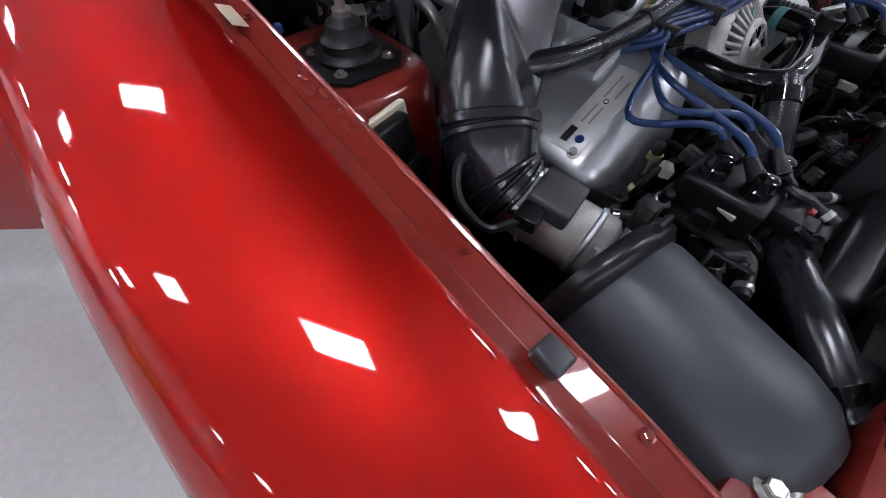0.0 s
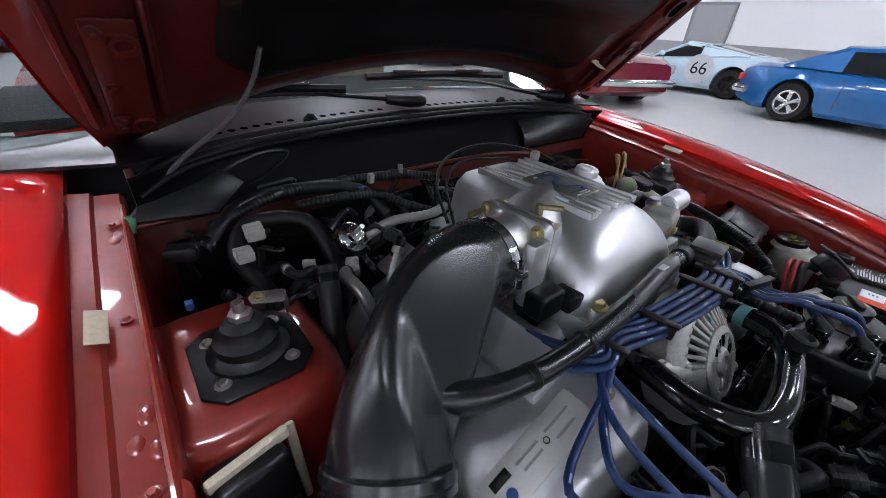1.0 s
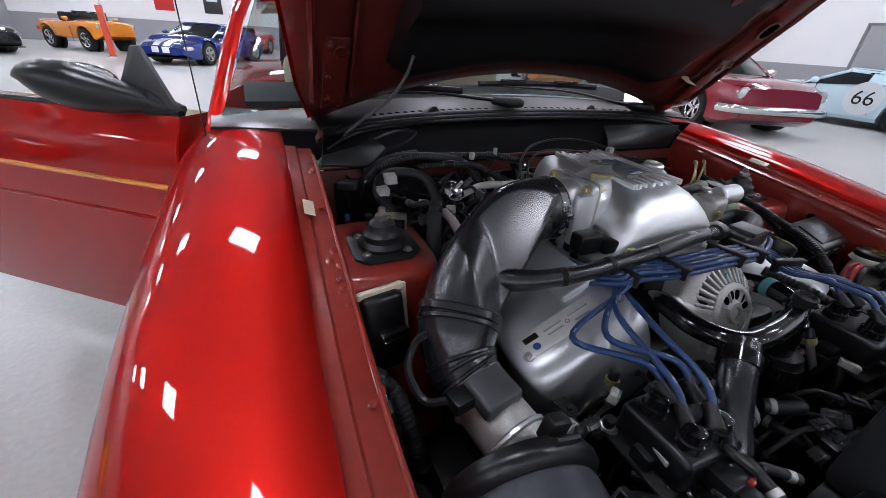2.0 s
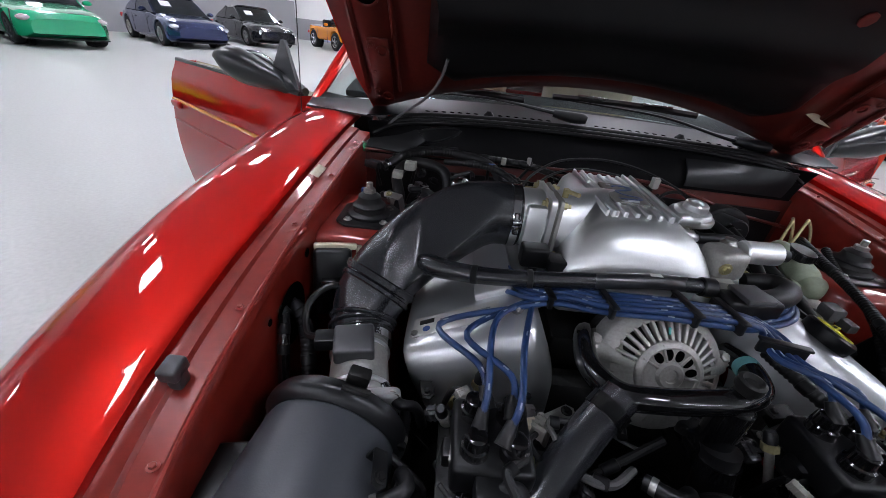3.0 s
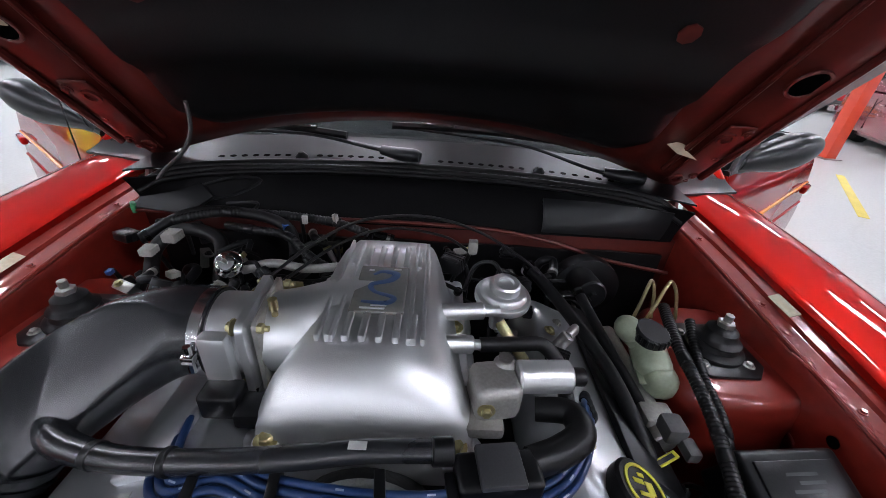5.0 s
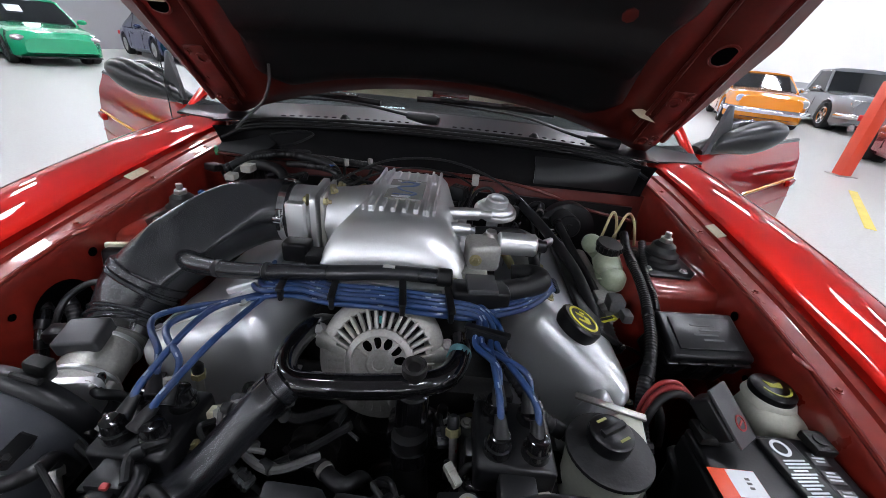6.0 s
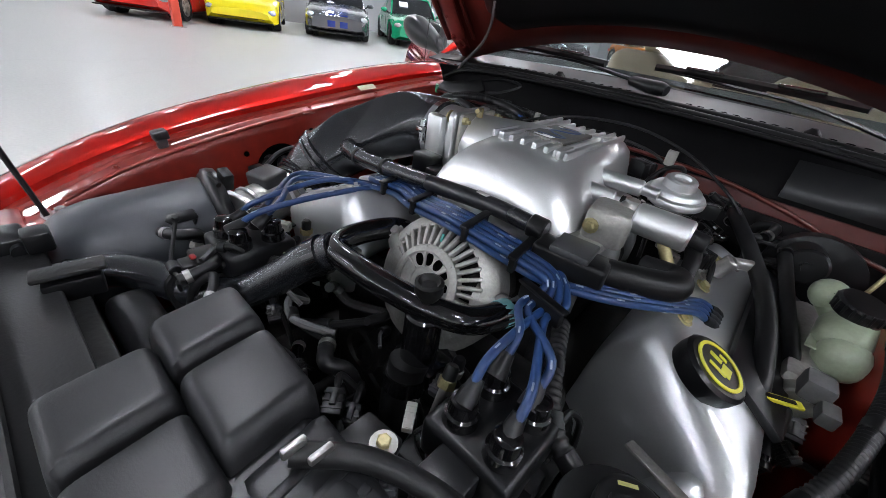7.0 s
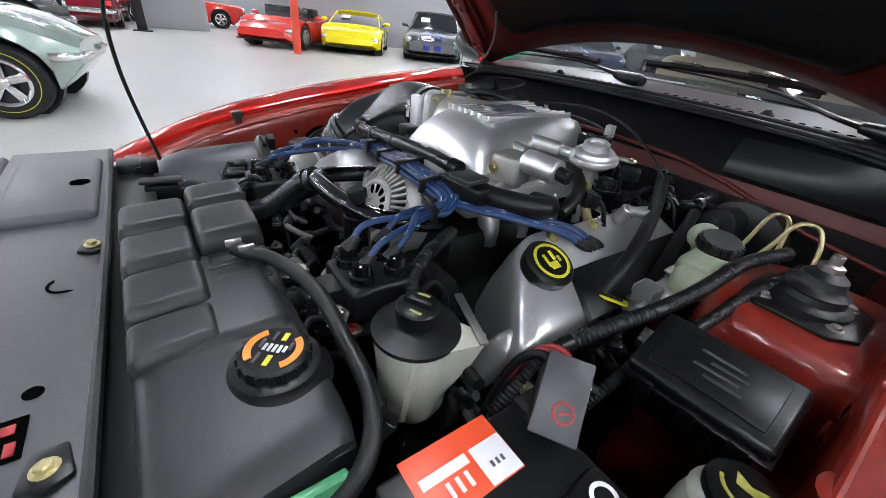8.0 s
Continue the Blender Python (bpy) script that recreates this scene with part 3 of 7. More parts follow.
    if beak:
        # split corner bumpers, vents behind the front wheel and an exhaust along the sill
        for s in (-1, 1):
            part("corner_bumper", tube([(nose + 0.03, s * W * 0.20, 0.53), (nose + 0.01, s * W * 0.32, 0.53), (nose - 0.10, s * W * 0.43, 0.535), (nose - 0.20, s * W * 0.47, 0.54)], 0.026, 10, 6, flat=1.3), CHROME, car, "chrome corner bumper")
            for k in range(3):
                part("side_vent", box(0.05, 0.02, 0.26, (ax_f - 0.52 - 0.13 * k, s * (half(0.8) - 0.006), 0.50), 0.008, rot("Y", 8)), BLACKPL, car, "dark side vent")
            part("side_exhaust", tube([(ax_f - 0.46, s * (W / 2 - 0.06), 0.19), (0.2, s * (W / 2 - 0.015), 0.17), (ax_r + 0.45, s * (W / 2 - 0.03), 0.17)], 0.055, 12, 6), CHROME, car, "bright side exhaust")
    elif classic:
        for e in (1, -1):
            part("bumper", tube([(e * (nose - 0.25), -W / 2, 0.46), (e * (nose + 0.02), -W * 0.40, 0.46), (e * (nose + 0.07), 0, 0.46), (e * (nose + 0.02), W * 0.40, 0.46), (e * (nose - 0.25), W / 2, 0.46)], 0.055, 10, 6, flat=1.2), CHROME, car, "chrome bumper")
    if stripes:
        for s in (-1, 1):
            part("stripe", sheet(lambda u, v: Vector((L * (0.49 - 0.30 * u), s * (0.06 + 0.22 * v), lerp_at(0.49 - 0.30 * u, top) + 0.02 + 0.012 * (1 - abs(2 * (0.06 + 0.22 * v) / W)) + 0.012)), 10, 3, 0.004), stripes, car, "painted racing stripe")
            part("stripe", box(0.012, 0.22, 0.16, (nose + 0.004, s * 0.17, 0.42), 0.003), stripes, car)
    if number:
        for s in (-1, 1):
            part("roundel", lathe([(0.33, 0), (0.33, 0.006), (0, 0.006)], (-0.02 * L - 0.36, s * (half(0) + 0.002), 0.60), (0, s, 0), 28), WHITEPR, car, "white number roundel")
            words(number, 0.40, Matrix.Translation((-0.02 * L - 0.36, s * (half(0) + 0.012), 0.60)) @ Euler((radians(90), 0, radians(0 if s < 0 else 180))).to_matrix().to_4x4(), BLACKPL, car, "number")
    dx, dy = heading
    car.matrix_basis = Matrix.Translation((*at, 0)) @ Matrix.Rotation(math.atan2(dy, dx), 4, "Z")
    return car


LOWNOSE = [(-0.5, 0.70), (-0.47, 0.92), (-0.3, 0.90), (0.05, 0.80), (0.2, 0.78), (0.38, 0.66), (0.47, 0.56), (0.5, 0.45)]
BOXY = [(-0.5, 0.70), (-0.48, 0.88), (-0.2, 0.92), (0.12, 0.92), (0.2, 0.92), (0.42, 0.88), (0.48, 0.84), (0.5, 0.74)]
SUPER = [(-0.5, 0.72), (-0.46, 0.92), (-0.25, 0.92), (0.05, 0.84), (0.2, 0.80), (0.36, 0.70), (0.46, 0.58), (0.5, 0.42)]
P_GREY = paint("grey_car_paint", (0.10, 0.105, 0.115), 0.4)
P_BLUE = paint("royal_blue_paint", (0.012, 0.03, 0.20))
P_GREEN = paint("green_car_paint", (0.01, 0.33, 0.15), 0.1)
P_NAVY = paint("navy_car_paint", (0.008, 0.018, 0.09))
P_BLACK = paint("black_car_paint", (0.010, 0.010, 0.013), 0.1)
P_YELLOW = paint("yellow_car_paint", (0.80, 0.66, 0.01), 0.0)
P_RED = paint("bright_red_car_paint", (0.62, 0.03, 0.02), 0.0)
P_MAROON = paint("maroon_car_paint", (0.20, 0.008, 0.02), 0.2)
P_SAGE = paint("sage_silver_paint", (0.26, 0.33, 0.29), 0.3)
P_SKY = paint("bright_blue_paint", (0.004, 0.115, 0.34), 0.3)
P_PALE = paint("pale_blue_paint", (0.50, 0.66, 0.72), 0.0)
P_ORANGE = paint("orange_truck_paint", (0.72, 0.24, 0.02), 0.0)
P_WHITE = paint("white_car_paint", (0.75, 0.75, 0.74), 0.0)
P_STEEL = paint("steel_grey_paint", (0.30, 0.31, 0.33), 0.4)


def place(nose, face, length):
    """The car's middle from the middle of its nose."""
    f = Vector(face).normalized()
    return (nose[0] - f.x * length * 0.5, nose[1] - f.y * length * 0.5)


VINTAGE = [(-0.5, 0.9), (-0.45, 1.05), (0.1, 1.05), (0.2, 1.05), (0.44, 1.0), (0.5, 0.8)]
VINROOF = [(-0.45, 0.6), (-0.4, 0.95), (0.05, 1.0), (0.14, 0.1)]
parked_car("sports_coupe", "grey coupe with twin blue racing stripes", place((-10.6, 7.4), (0.82, -0.57), 4.8), (0.82, -0.57), P_GREY, (4.8, 1.9, 1.38), rim=BLACKPL, stripes=P_BLUE)
parked_car("sports_coupe", "bright green two-door coupe with black grille", place((-9.6, 9.8), (0.84, -0.54), 4.6), (0.84, -0.54), P_GREEN, (4.6, 1.8, 1.40), rim=GREYPL, grille="narrow")
parked_car("sports_coupe", "dark blue coupe with wide black grille", place((-8.5, 13.3), (0.80, -0.60), 4.75), (0.80, -0.60), P_NAVY, (4.75, 1.88, 1.38), rim=STEEL)
parked_car("sports_coupe", "black coupe with round headlamps", place((-7.8, 17.2), (0.76, -0.65), 4.75), (0.76, -0.65), P_BLACK, (4.75, 1.88, 1.38), lamps="round", rim=STEEL)
parked_car("supercar", "low yellow mid-engined supercar", place((-11.8, 5.2), (0.86, -0.52), 4.3), (0.86, -0.52), P_YELLOW, (4.3, 1.9, 1.16), SUPER, [(-0.3, 0.0), (-0.12, 0.95), (0.0, 1.0), (0.24, 0.0)], rim=STEEL, grille="narrow")
parked_car("roadster", "bright red roadster with long bonnet", place((-12.65, 2.9), (0.74, -0.67), 4.45), (0.74, -0.67), P_RED, (4.45, 1.92, 1.12), LOWNOSE, open_top=True, rim=STEEL)
parked_car("classic_sedan", "maroon sixties sedan with chrome bumper and quad headlamps", (-18.3, -1.1), (-1, 0.06), P_MAROON, (5.2, 1.95, 1.40), BOXY, classic=True, lamps="round")
parked_car("classic_sedan", "dark red sedan parked beyond the opening", (-20.9, 1.7), (0.12, 1), P_RED, (4.8, 1.85, 1.38), BOXY, classic=True, lamps="round")
parked_car("classic_truck", "black vintage car with upright maroon body", (-11.2, -3.1), (-0.2, 1), P_BLACK, (4.0, 1.8, 1.75), VINTAGE, VINROOF, classic=True, lamps="round", wheel_r=0.37)
parked_car("classic_coupe", "sage silver classic coupe with chrome five-spoke wheels", (-5.55, -2.48), (0.12, 1), P_SAGE, (4.1, 1.66, 1.16), [(-0.5, 0.55), (-0.46, 0.78), (-0.3, 0.84), (0.0, 0.79), (0.15, 0.83), (0.28, 0.885), (0.36, 0.87), (0.43, 0.78), (0.48, 0.68), (0.5, 0.61)], classic=True, beak=True, lamps="none", stripe_tyre=YELLOW, wheel_r=0.315, axle=0.362)
parked_car("muscle_car", "bright blue seventies muscle car with chrome wheels", (9.71, 0.51), (-0.15, -0.99), P_SKY, (4.75, 1.9, 1.29), [(-0.5, 0.78), (-0.48, 0.92), (-0.3, 0.92), (0.1, 0.88), (0.2, 0.88), (0.42, 0.84), (0.48, 0.78), (0.5, 0.68)], [(-0.36, 0.0), (-0.20, 0.93), (-0.03, 1.0), (0.14, 0.0)], classic=True, lamps="round")
parked_car("race_car", "pale blue vintage race car with number roundel", (11.95, 4.85), (0.0, 1), P_PALE, (4.1, 1.78, 1.16), [(-0.5, 0.80), (-0.47, 0.95), (-0.3, 0.96), (0.05, 0.84), (0.2, 0.80), (0.38, 0.70), (0.47, 0.60), (0.5, 0.48)], [(-0.34, 0.0), (-0.1, 0.9), (0.02, 1.0), (0.2, 0.0)], lamps="wide", number="66", rim=BLACKPL)
parked_car("muscle_car", "dark red muscle car with chrome bumper", (8.2, 6.15), (-0.38, -0.92), P_MAROON, (4.7, 1.85, 1.33), BOXY, classic=True, lamps="round")
parked_car("classic_coupe", "white classic coupe by the wall", (12.2, 0.3), (0.0, -1), P_WHITE, (4.6, 1.8, 1.3), BOXY, classic=True, lamps="round")
parked_car("vintage_car", "dark vintage saloon with a cream roof", (12.2, 9.7), (-0.2, -0.98), P_BLACK, (4.2, 1.7, 1.75), VINTAGE, VINROOF, classic=True, lamps="round", wheel_r=0.36)
parked_car("muscle_car", "orange muscle car with chrome bumper", (8.9, 12.8), (-0.40, -0.91), P_ORANGE, (4.7, 1.85, 1.33), BOXY, classic=True, lamps="round")
parked_car("pickup_truck", "steel grey pickup with chrome bumper", (12.2, 13.6), (-0.30, -0.95), P_STEEL, (4.9, 1.9, 1.65), [(-0.5, 0.95), (-0.1, 0.98), (0.15, 1.02), (0.2, 1.02), (0.46, 0.98), (0.5, 0.8)], [(-0.12, 0.7), (-0.1, 0.95), (0.06, 1.0), (0.15, 0.0)], classic=True, lamps="round", wheel_r=0.37)
parked_car("race_coupe", "royal blue coupe with twin white racing stripes", place((-3.3, 15.2), (-0.5, -0.86), 4.5), (-0.5, -0.86), P_BLUE, (4.5, 1.95, 1.15), LOWNOSE, stripes=P_WHITE, rim=STEEL)
parked_car("off_roader", "orange open off-roader with upright grille", place((-5.3, 20.0), (0.7, -0.7), 3.6), (0.7, -0.7), P_ORANGE, (3.6, 1.6, 1.7), [(-0.5, 0.9), (-0.45, 0.98), (0.1, 0.98), (0.2, 1.02), (0.47, 1.0), (0.5, 0.9)], open_top=True, lamps="round", wheel_r=0.38, low=0.4)
parked_car("roadster", "red roadster parked behind the striped coupe", place((-2.2, 20.2), (-0.4, -0.9), 4.4), (-0.4, -0.9), P_RED, (4.4, 1.85, 1.2), LOWNOSE, open_top=True, rim=STEEL)


# ---- the red car ----
SEAM_Z = [(-0.62, 0.48), (-0.45, 0.60), (-0.2, 0.745), (-0.04, 0.815), (0.12, 0.866), (0.28, 0.900), (0.47, 0.932), (0.56, 0.947), (0.75, 0.972), (1.0, 0.996), (1.25, 1.006)]
SEAM_X = [(-0.62, 0.50), (-0.45, 0.61), (-0.3, 0.662), (-0.1, 0.703), (0.05, 0.713), (0.26, 0.716), (0.56, 0.707), (1.0, 0.700), (1.25, 0.70)]
FLANGE_Z = [(-0.3, 0.70), (-0.04, 0.788), (0.05, 0.822), (0.17, 0.851), (0.36, 0.889), (0.58, 0.921), (0.87, 0.958), (1.0, 0.968)]
FLANGE_X = [(-0.3, 0.60), (-0.1, 0.636), (0.15, 0.654), (0.43, 0.652), (0.59, 0.647), (1.0, 0.635)]
WIDE = [(-0.62, 0.82), (-0.45, 0.905), (-0.1, 0.965), (0.3, 0.985), (0.7, 0.980), (1.25, 0.960)]

car = thing("red_car", "bright metallic red coupe with its bonnet raised and doors open", "car", (0, 1.6, 0))


def fender(s):
    """The wing: from the seam over the crown and down the side, with its wheel arch."""
    def f(u, v):
        y = 1.24 - 1.80 * u
        xs, zs, w = curve_at(y, SEAM_X), curve_at(y, SEAM_Z), curve_at(y, WIDE)
        low = 0.28
        if abs(y - 0.50) < 0.37:
            low = max(low, 0.33 + math.sqrt(0.37 ** 2 - (y - 0.50) ** 2))
        k = w - xs
        front = 0.03 * max(0.0, min(1.0, (0.45 - y) / 0.5))
        pts = [(xs, zs - 0.020), (xs + 0.001, zs - 0.005), (xs + 0.008, zs), (xs + 0.22 * k, zs + 0.007), (xs + 0.45 * k, zs + 0.005 - 0.3 * front), (xs + 0.64 * k, zs - 0.007 - 0.7 * front), (xs + 0.79 * k, zs - 0.029 - front),
               (xs + 0.90 * k, zs - 0.066 - front), (xs + 0.97 * k, zs - 0.135 - front), (w, zs - 0.25 - front), (w - 0.004, 0.5 * (zs - 0.28 + low)), (w - 0.012, low)]
        pts = [(x, max(z, low + 0.008 * (11 - i))) for i, (x, z) in enumerate(pts)]
        line = spline([(x, 0, z) for x, z in pts[2:]], 4)
        q = v * (len(line) + 1)
        if q < 2:
            a, b = pts[min(1, int(q))], pts[min(1, int(q)) + 1]
            t = q - min(1, int(q))
            return Vector((s * (a[0] + (b[0] - a[0]) * t), y, a[1] + (b[1] - a[1]) * t))
        p = line[min(len(line) - 1, round(q - 2))]
        return Vector((s * p.x, y, p.z))

    fd = part("fender", sheet(f, 90, 38, 0.0012), PAINT, car, "glossy metallic red wing", smooth=50)

    # inner flange and apron
    def g(u, v):
        y = 1.0 - 1.28 * u
        xs, zs, xf, zf = curve_at(y, SEAM_X), curve_at(y, SEAM_Z) - 0.014, curve_at(y, FLANGE_X), curve_at(y, FLANGE_Z)
        pts = [(xs + 0.004, zs - 0.002), (xs - 0.006, zs - 0.004), (xf + 0.040, zf + 0.008), (xf + 0.036, zf + 0.002), (xf + 0.004, zf), (xf - 0.002, zf - 0.008), (xf - 0.004, zf - 0.06), (xf - 0.006, 0.7), (xf - 0.008, 0.55), (xf, 0.35)]
        q = v * (len(pts) - 1)
        i = min(int(q), len(pts) - 2)
        t = q - i
        a, b = pts[i], pts[i + 1]
        return Vector((s * (a[0] + (b[0] - a[0]) * t), y, a[1] + (b[1] - a[1]) * t))

    ap = part("inner_wing", sheet(g, 48, 27, 0.002), BAYRED, car, "dusty satin red inner wing", smooth=40)
    # spot-weld dimples and bolts along the flange
    for k in range(5):
        y = 0.04 + 0.21 * k
        bolt(ap, (s * (lerp_at(y, FLANGE_X) + 0.016), y, lerp_at(y, FLANGE_Z) + 0.004), 0.0042, material=BAYRED, name="fender_bolt")
    y = 0.655
    lab = box(0.020, 0.054, 0.001, (0, 0, 0), 0.0002, rot("X", 7))
    part("data_label", move(lab, (s * 0.684, y, lerp_at(y, FLANGE_Z) + 0.019), rot("Y", s * -22)), LABEL, ap, "worn beige paper label")
    y = 0.13
    part("rubber_stop", join(box(0.024, 0.029, 0.020, (s * 0.690, y, 0.868), 0.004, rot("X", 10), 3), box(0.018, 0.02, 0.03, (s * 0.687, y, 0.856), 0.004)), GREYPL, ap, "black rubber bonnet stop")
    # rolled edge of the flange, with its shiny dents
    part("flange_edge", tube([(s * (curve_at(q, FLANGE_X) + 0.002), q, curve_at(q, FLANGE_Z) - 0.001) for q in np.linspace(-0.05, 0.95, 12)], 0.0045, 8, 3), BAYRED, ap)
    rnd = random.Random(3 if s < 0 else 8)
    for k in range(16):
        q = rnd.uniform(0.20, 0.92)
        if k < 7:
            q = rnd.uniform(0.44, 0.56)
        w = rnd.uniform(0.0, 0.026)
        part("dent", ball(rnd.uniform(0.007, 0.014), (s * (lerp_at(q, FLANGE_X) + w), q, lerp_at(q, FLANGE_Z) - 0.001), 0.8, 1.5, 0.22, 12), BAYRED, ap)
    for q, z, r in ((0.50, 0.79, 0.02), (0.41, 0.70, 0.03)):
        part("dent", ball(r, (s * (lerp_at(q, FLANGE_X) - 0.006), q, z), 0.25, 1.0, 0.7, 14), BAYRED, ap)
    # holes in the apron: flat black discs that paint the shade inside
    for yy, zz, r in ((0.36, 0.775, 0.058 if s < 0 else 0.007), (0.448, 0.855, 0.009), (0.28, 0.82, 0.006), (0.52, 0.80, 0.006)):
        xf = lerp_at(yy, FLANGE_X)
        part("apron_hole", lathe([(r, 0), (r * 1.04, 0.0012), (0, 0.0014)], (s * (xf - 0.0085), yy, zz), (-s, 0, 0), 24), HOLE, ap, "black disc for the shade in a hollow")
    # strut tower
    secs = []
    for z, g1, in ((0.45, 1.25), (0.7, 1.08), (0.80, 1.02), (0.845, 0.98), (0.862, 0.93), (0.868, 0.84), (0.869, 0.5)):
        loop = []
        for k in range(28):
            a = 2 * math.pi * k / 28
            ca, sa = math.cos(a), math.sin(a)
            px = math.copysign(abs(ca) ** 0.55, ca) * 0.118 * g1
            py = math.copysign(abs(sa) ** 0.55, sa) * 0.132 * g1
            loop.append(Vector((s * 0.572 + px, 0.628 + py, z)))
        secs.append(loop)
    tw = part("strut_tower", loft(secs), BAYRED, car, "satin red strut tower", smooth=50)
    c = (s * 0.557, 0.615)
    plate = [(-0.064, -0.046), (-0.042, -0.068), (0.042, -0.068), (0.066, -0.042), (0.066, 0.042), (0.042, 0.068), (-0.042, 0.068), (-0.064, 0.046)]
    mt = part("strut_mount", move(prism(plate, 0.006, 0.002), (*c, 0.869)), BLACKPL, car, "black strut top mount with steel stud")
    part("rubber_dome", lathe([(0.048, 0), (0.048, 0.007), (0.042, 0.012), (0.037, 0.014), (0.035, 0.023), (0.037, 0.026), (0.030, 0.031), (0.027, 0.035), (0.025, 0.046), (0.015, 0.054), (0, 0.054)], (*c, 0.874)), RUBBER, mt)
    part("stud", join(lathe([(0.014, 0), (0.014, 0.010), (0.011, 0.012)], (*c, 0.926), (0, 0, 1), 6), rod(0.007, (*c, 0.93), (*c, 0.951), 12, 0.001)), STEEL, mt, "steel nut and stud")
    for a in (45, 135, 225, 315):
        q = (c[0] + 0.056 * math.cos(radians(a)), c[1] + 0.056 * math.sin(radians(a)), 0.874)
        bolt(mt, q, 0.006)
    return fd


fender(-1)
fender(1)


def cowl_y(x):
    return 1.0 - 0.10 * abs(x / 0.6) ** 3 + 0.02 * math.cos(x * 2)


def cowl():
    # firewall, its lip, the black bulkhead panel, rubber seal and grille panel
    # firewall and lip take the red that is darkened for shade
    part("firewall", box(1.36, 0.02, 0.62, (0, 0.935, 0.62), 0.004), SHADERED, car, "red firewall, darkened for the shade under the bonnet")
    part("firewall_lip", tube([(-0.64, 0.90, 0.945), (-0.4, 0.905, 0.945), (0.1, 0.91, 0.945), (0.3, 0.905, 0.925), (0.45, 0.90, 0.885), (0.62, 0.89, 0.86)], 0.005, 10, 8), SHADERED, car)
    part("firewall_insulation", sheet(lambda u, v: Vector((-0.6 + 1.2 * u, 0.915 + 0.004 * math.sin(u * 30), 0.60 + 0.30 * v)), 24, 6, 0.008), PAD, car, "black felt insulation")

    def wallp(u, v):
        x = -0.62 + 1.24 * u
        y0 = cowl_y(x) - 0.016
        return Vector((x, 0.925 + (y0 - 0.925) * v ** 1.6, 0.93 + 0.098 * v))
    part("cowl_panel", sheet(wallp, 40, 8, 0.004), COWLBLK, car, "black plastic cowl front panel")
    for r, dz, dy in ((0.011, 0.002, 0.0), (0.008, -0.003, -0.015), (0.006, -0.010, -0.025)):
        pts = [(x, cowl_y(x) - 0.006 + dy + 0.03 * abs(x / 0.61) ** 12, 1.034 + dz + 0.010 * (1 - (x / 0.66) ** 2) - 0.035 * abs(x / 0.61) ** 14) for x in np.linspace(-0.61, 0.61, 25)]
        part("cowl_seal", tube(pts, r, 10, 4), SEAL, car, "black rubber cowl seal ridge")

    def grl(u, v):
        x = -0.625 + 1.25 * u
        y0, y1 = cowl_y(x) - 0.002, 1.205 - 0.075 * abs(x / 0.66) ** 2
        return Vector((x, y0 + (y1 - y0) * v, 1.040 + 0.010 * (1 - (x / 0.66) ** 2) + 0.016 * v))
    cg = part("cowl_grille", sheet(grl, 44, 8, 0.004), COWLPL, car, "semi-gloss black cowl grille with rows of holes")
    # vent holes are not cut; black discs give their shade
    for x in [*np.linspace(-0.47, -0.325, 7), *np.linspace(-0.25, -0.10, 7), *np.linspace(0.05, 0.255, 9), *np.linspace(0.33, 0.47, 6)]:
        p = grl((x + 0.625) / 1.25, 0.20)
        part("vent_hole", lathe([(0.0075, 0), (0.0075, 0.0008), (0, 0.001)], (p.x, p.y, p.z - 0.0004), (0, -0.09, 1), 12), HOLE, cg, "black disc for the shade in a vent hole")
    for s, x in ((-1, -0.287), (1, 0.294)):
        p = Vector((x, 1.022, 1.052))
        nz = part("washer_nozzle", lathe([(0.016, -0.008), (0.015, 0.004), (0.009, 0.010), (0.006, 0.014), (0, 0.015)], p, (0, -0.2, 1), 16), BLACKPL, cg)
    # embossed cover at the passenger corner
    part("cowl_cover", move(prism([(-0.085, -0.035), (0.03, -0.045), (0.085, 0.0), (0.05, 0.035), (-0.06, 0.04)], 0.014, 0.004), (-0.545, 0.925, 0.975), rot("X", 55)), BLACKPL, car, "black embossed plastic cover")
    part("cowl_tray", sheet(lambda u, v: wallp(0.74 + 0.23 * u, 0.10 + 0.78 * v - 0.10 * (1 - u) * v) + Vector((0, -0.012 - 0.006 * math.sin(math.pi * v), 0.002)), 18, 8, 0.004), SATINBLK, car, "satin black air inlet panel")
    for poly in (((0.06, 0.25), (0.09, 0.62), (0.16, 0.86), (0.205, 0.80), (0.17, 0.55), (0.13, 0.42), (0.06, 0.25)), ((0.145, 0.30), (0.20, 0.34), (0.195, 0.18))):
        part("moulded_rib", tube([wallp(u, v) + Vector((0, -0.003, 0.002)) for u, v in poly], 0.0042, 6, 4), SATINBLK, car, "moulded rib on the cowl panel")
    # side gusset panels between hinge and cowl
    for s in (-1, 1):
        part("cowl_side", sheet(lambda u, v: Vector((s * (0.600 + 0.262 * u), 1.030 + 0.055 * u + (0.135 - 0.03 * u) * v, 1.008 + 0.004 * u + 0.034 * v ** 1.6 - 0.010 * math.sin(math.pi * u) * v)), 16, 10, 0.006), SATINBLK, car, "satin black cowl end")


cowl()

SLOPE = 47.5
ALONG = Vector((0, -math.cos(radians(SLOPE)), math.sin(radians(SLOPE))))
OUT = Vector((0, math.sin(radians(SLOPE)), math.cos(radians(SLOPE))))
HINGE = Vector((0, 0.945, 1.035))


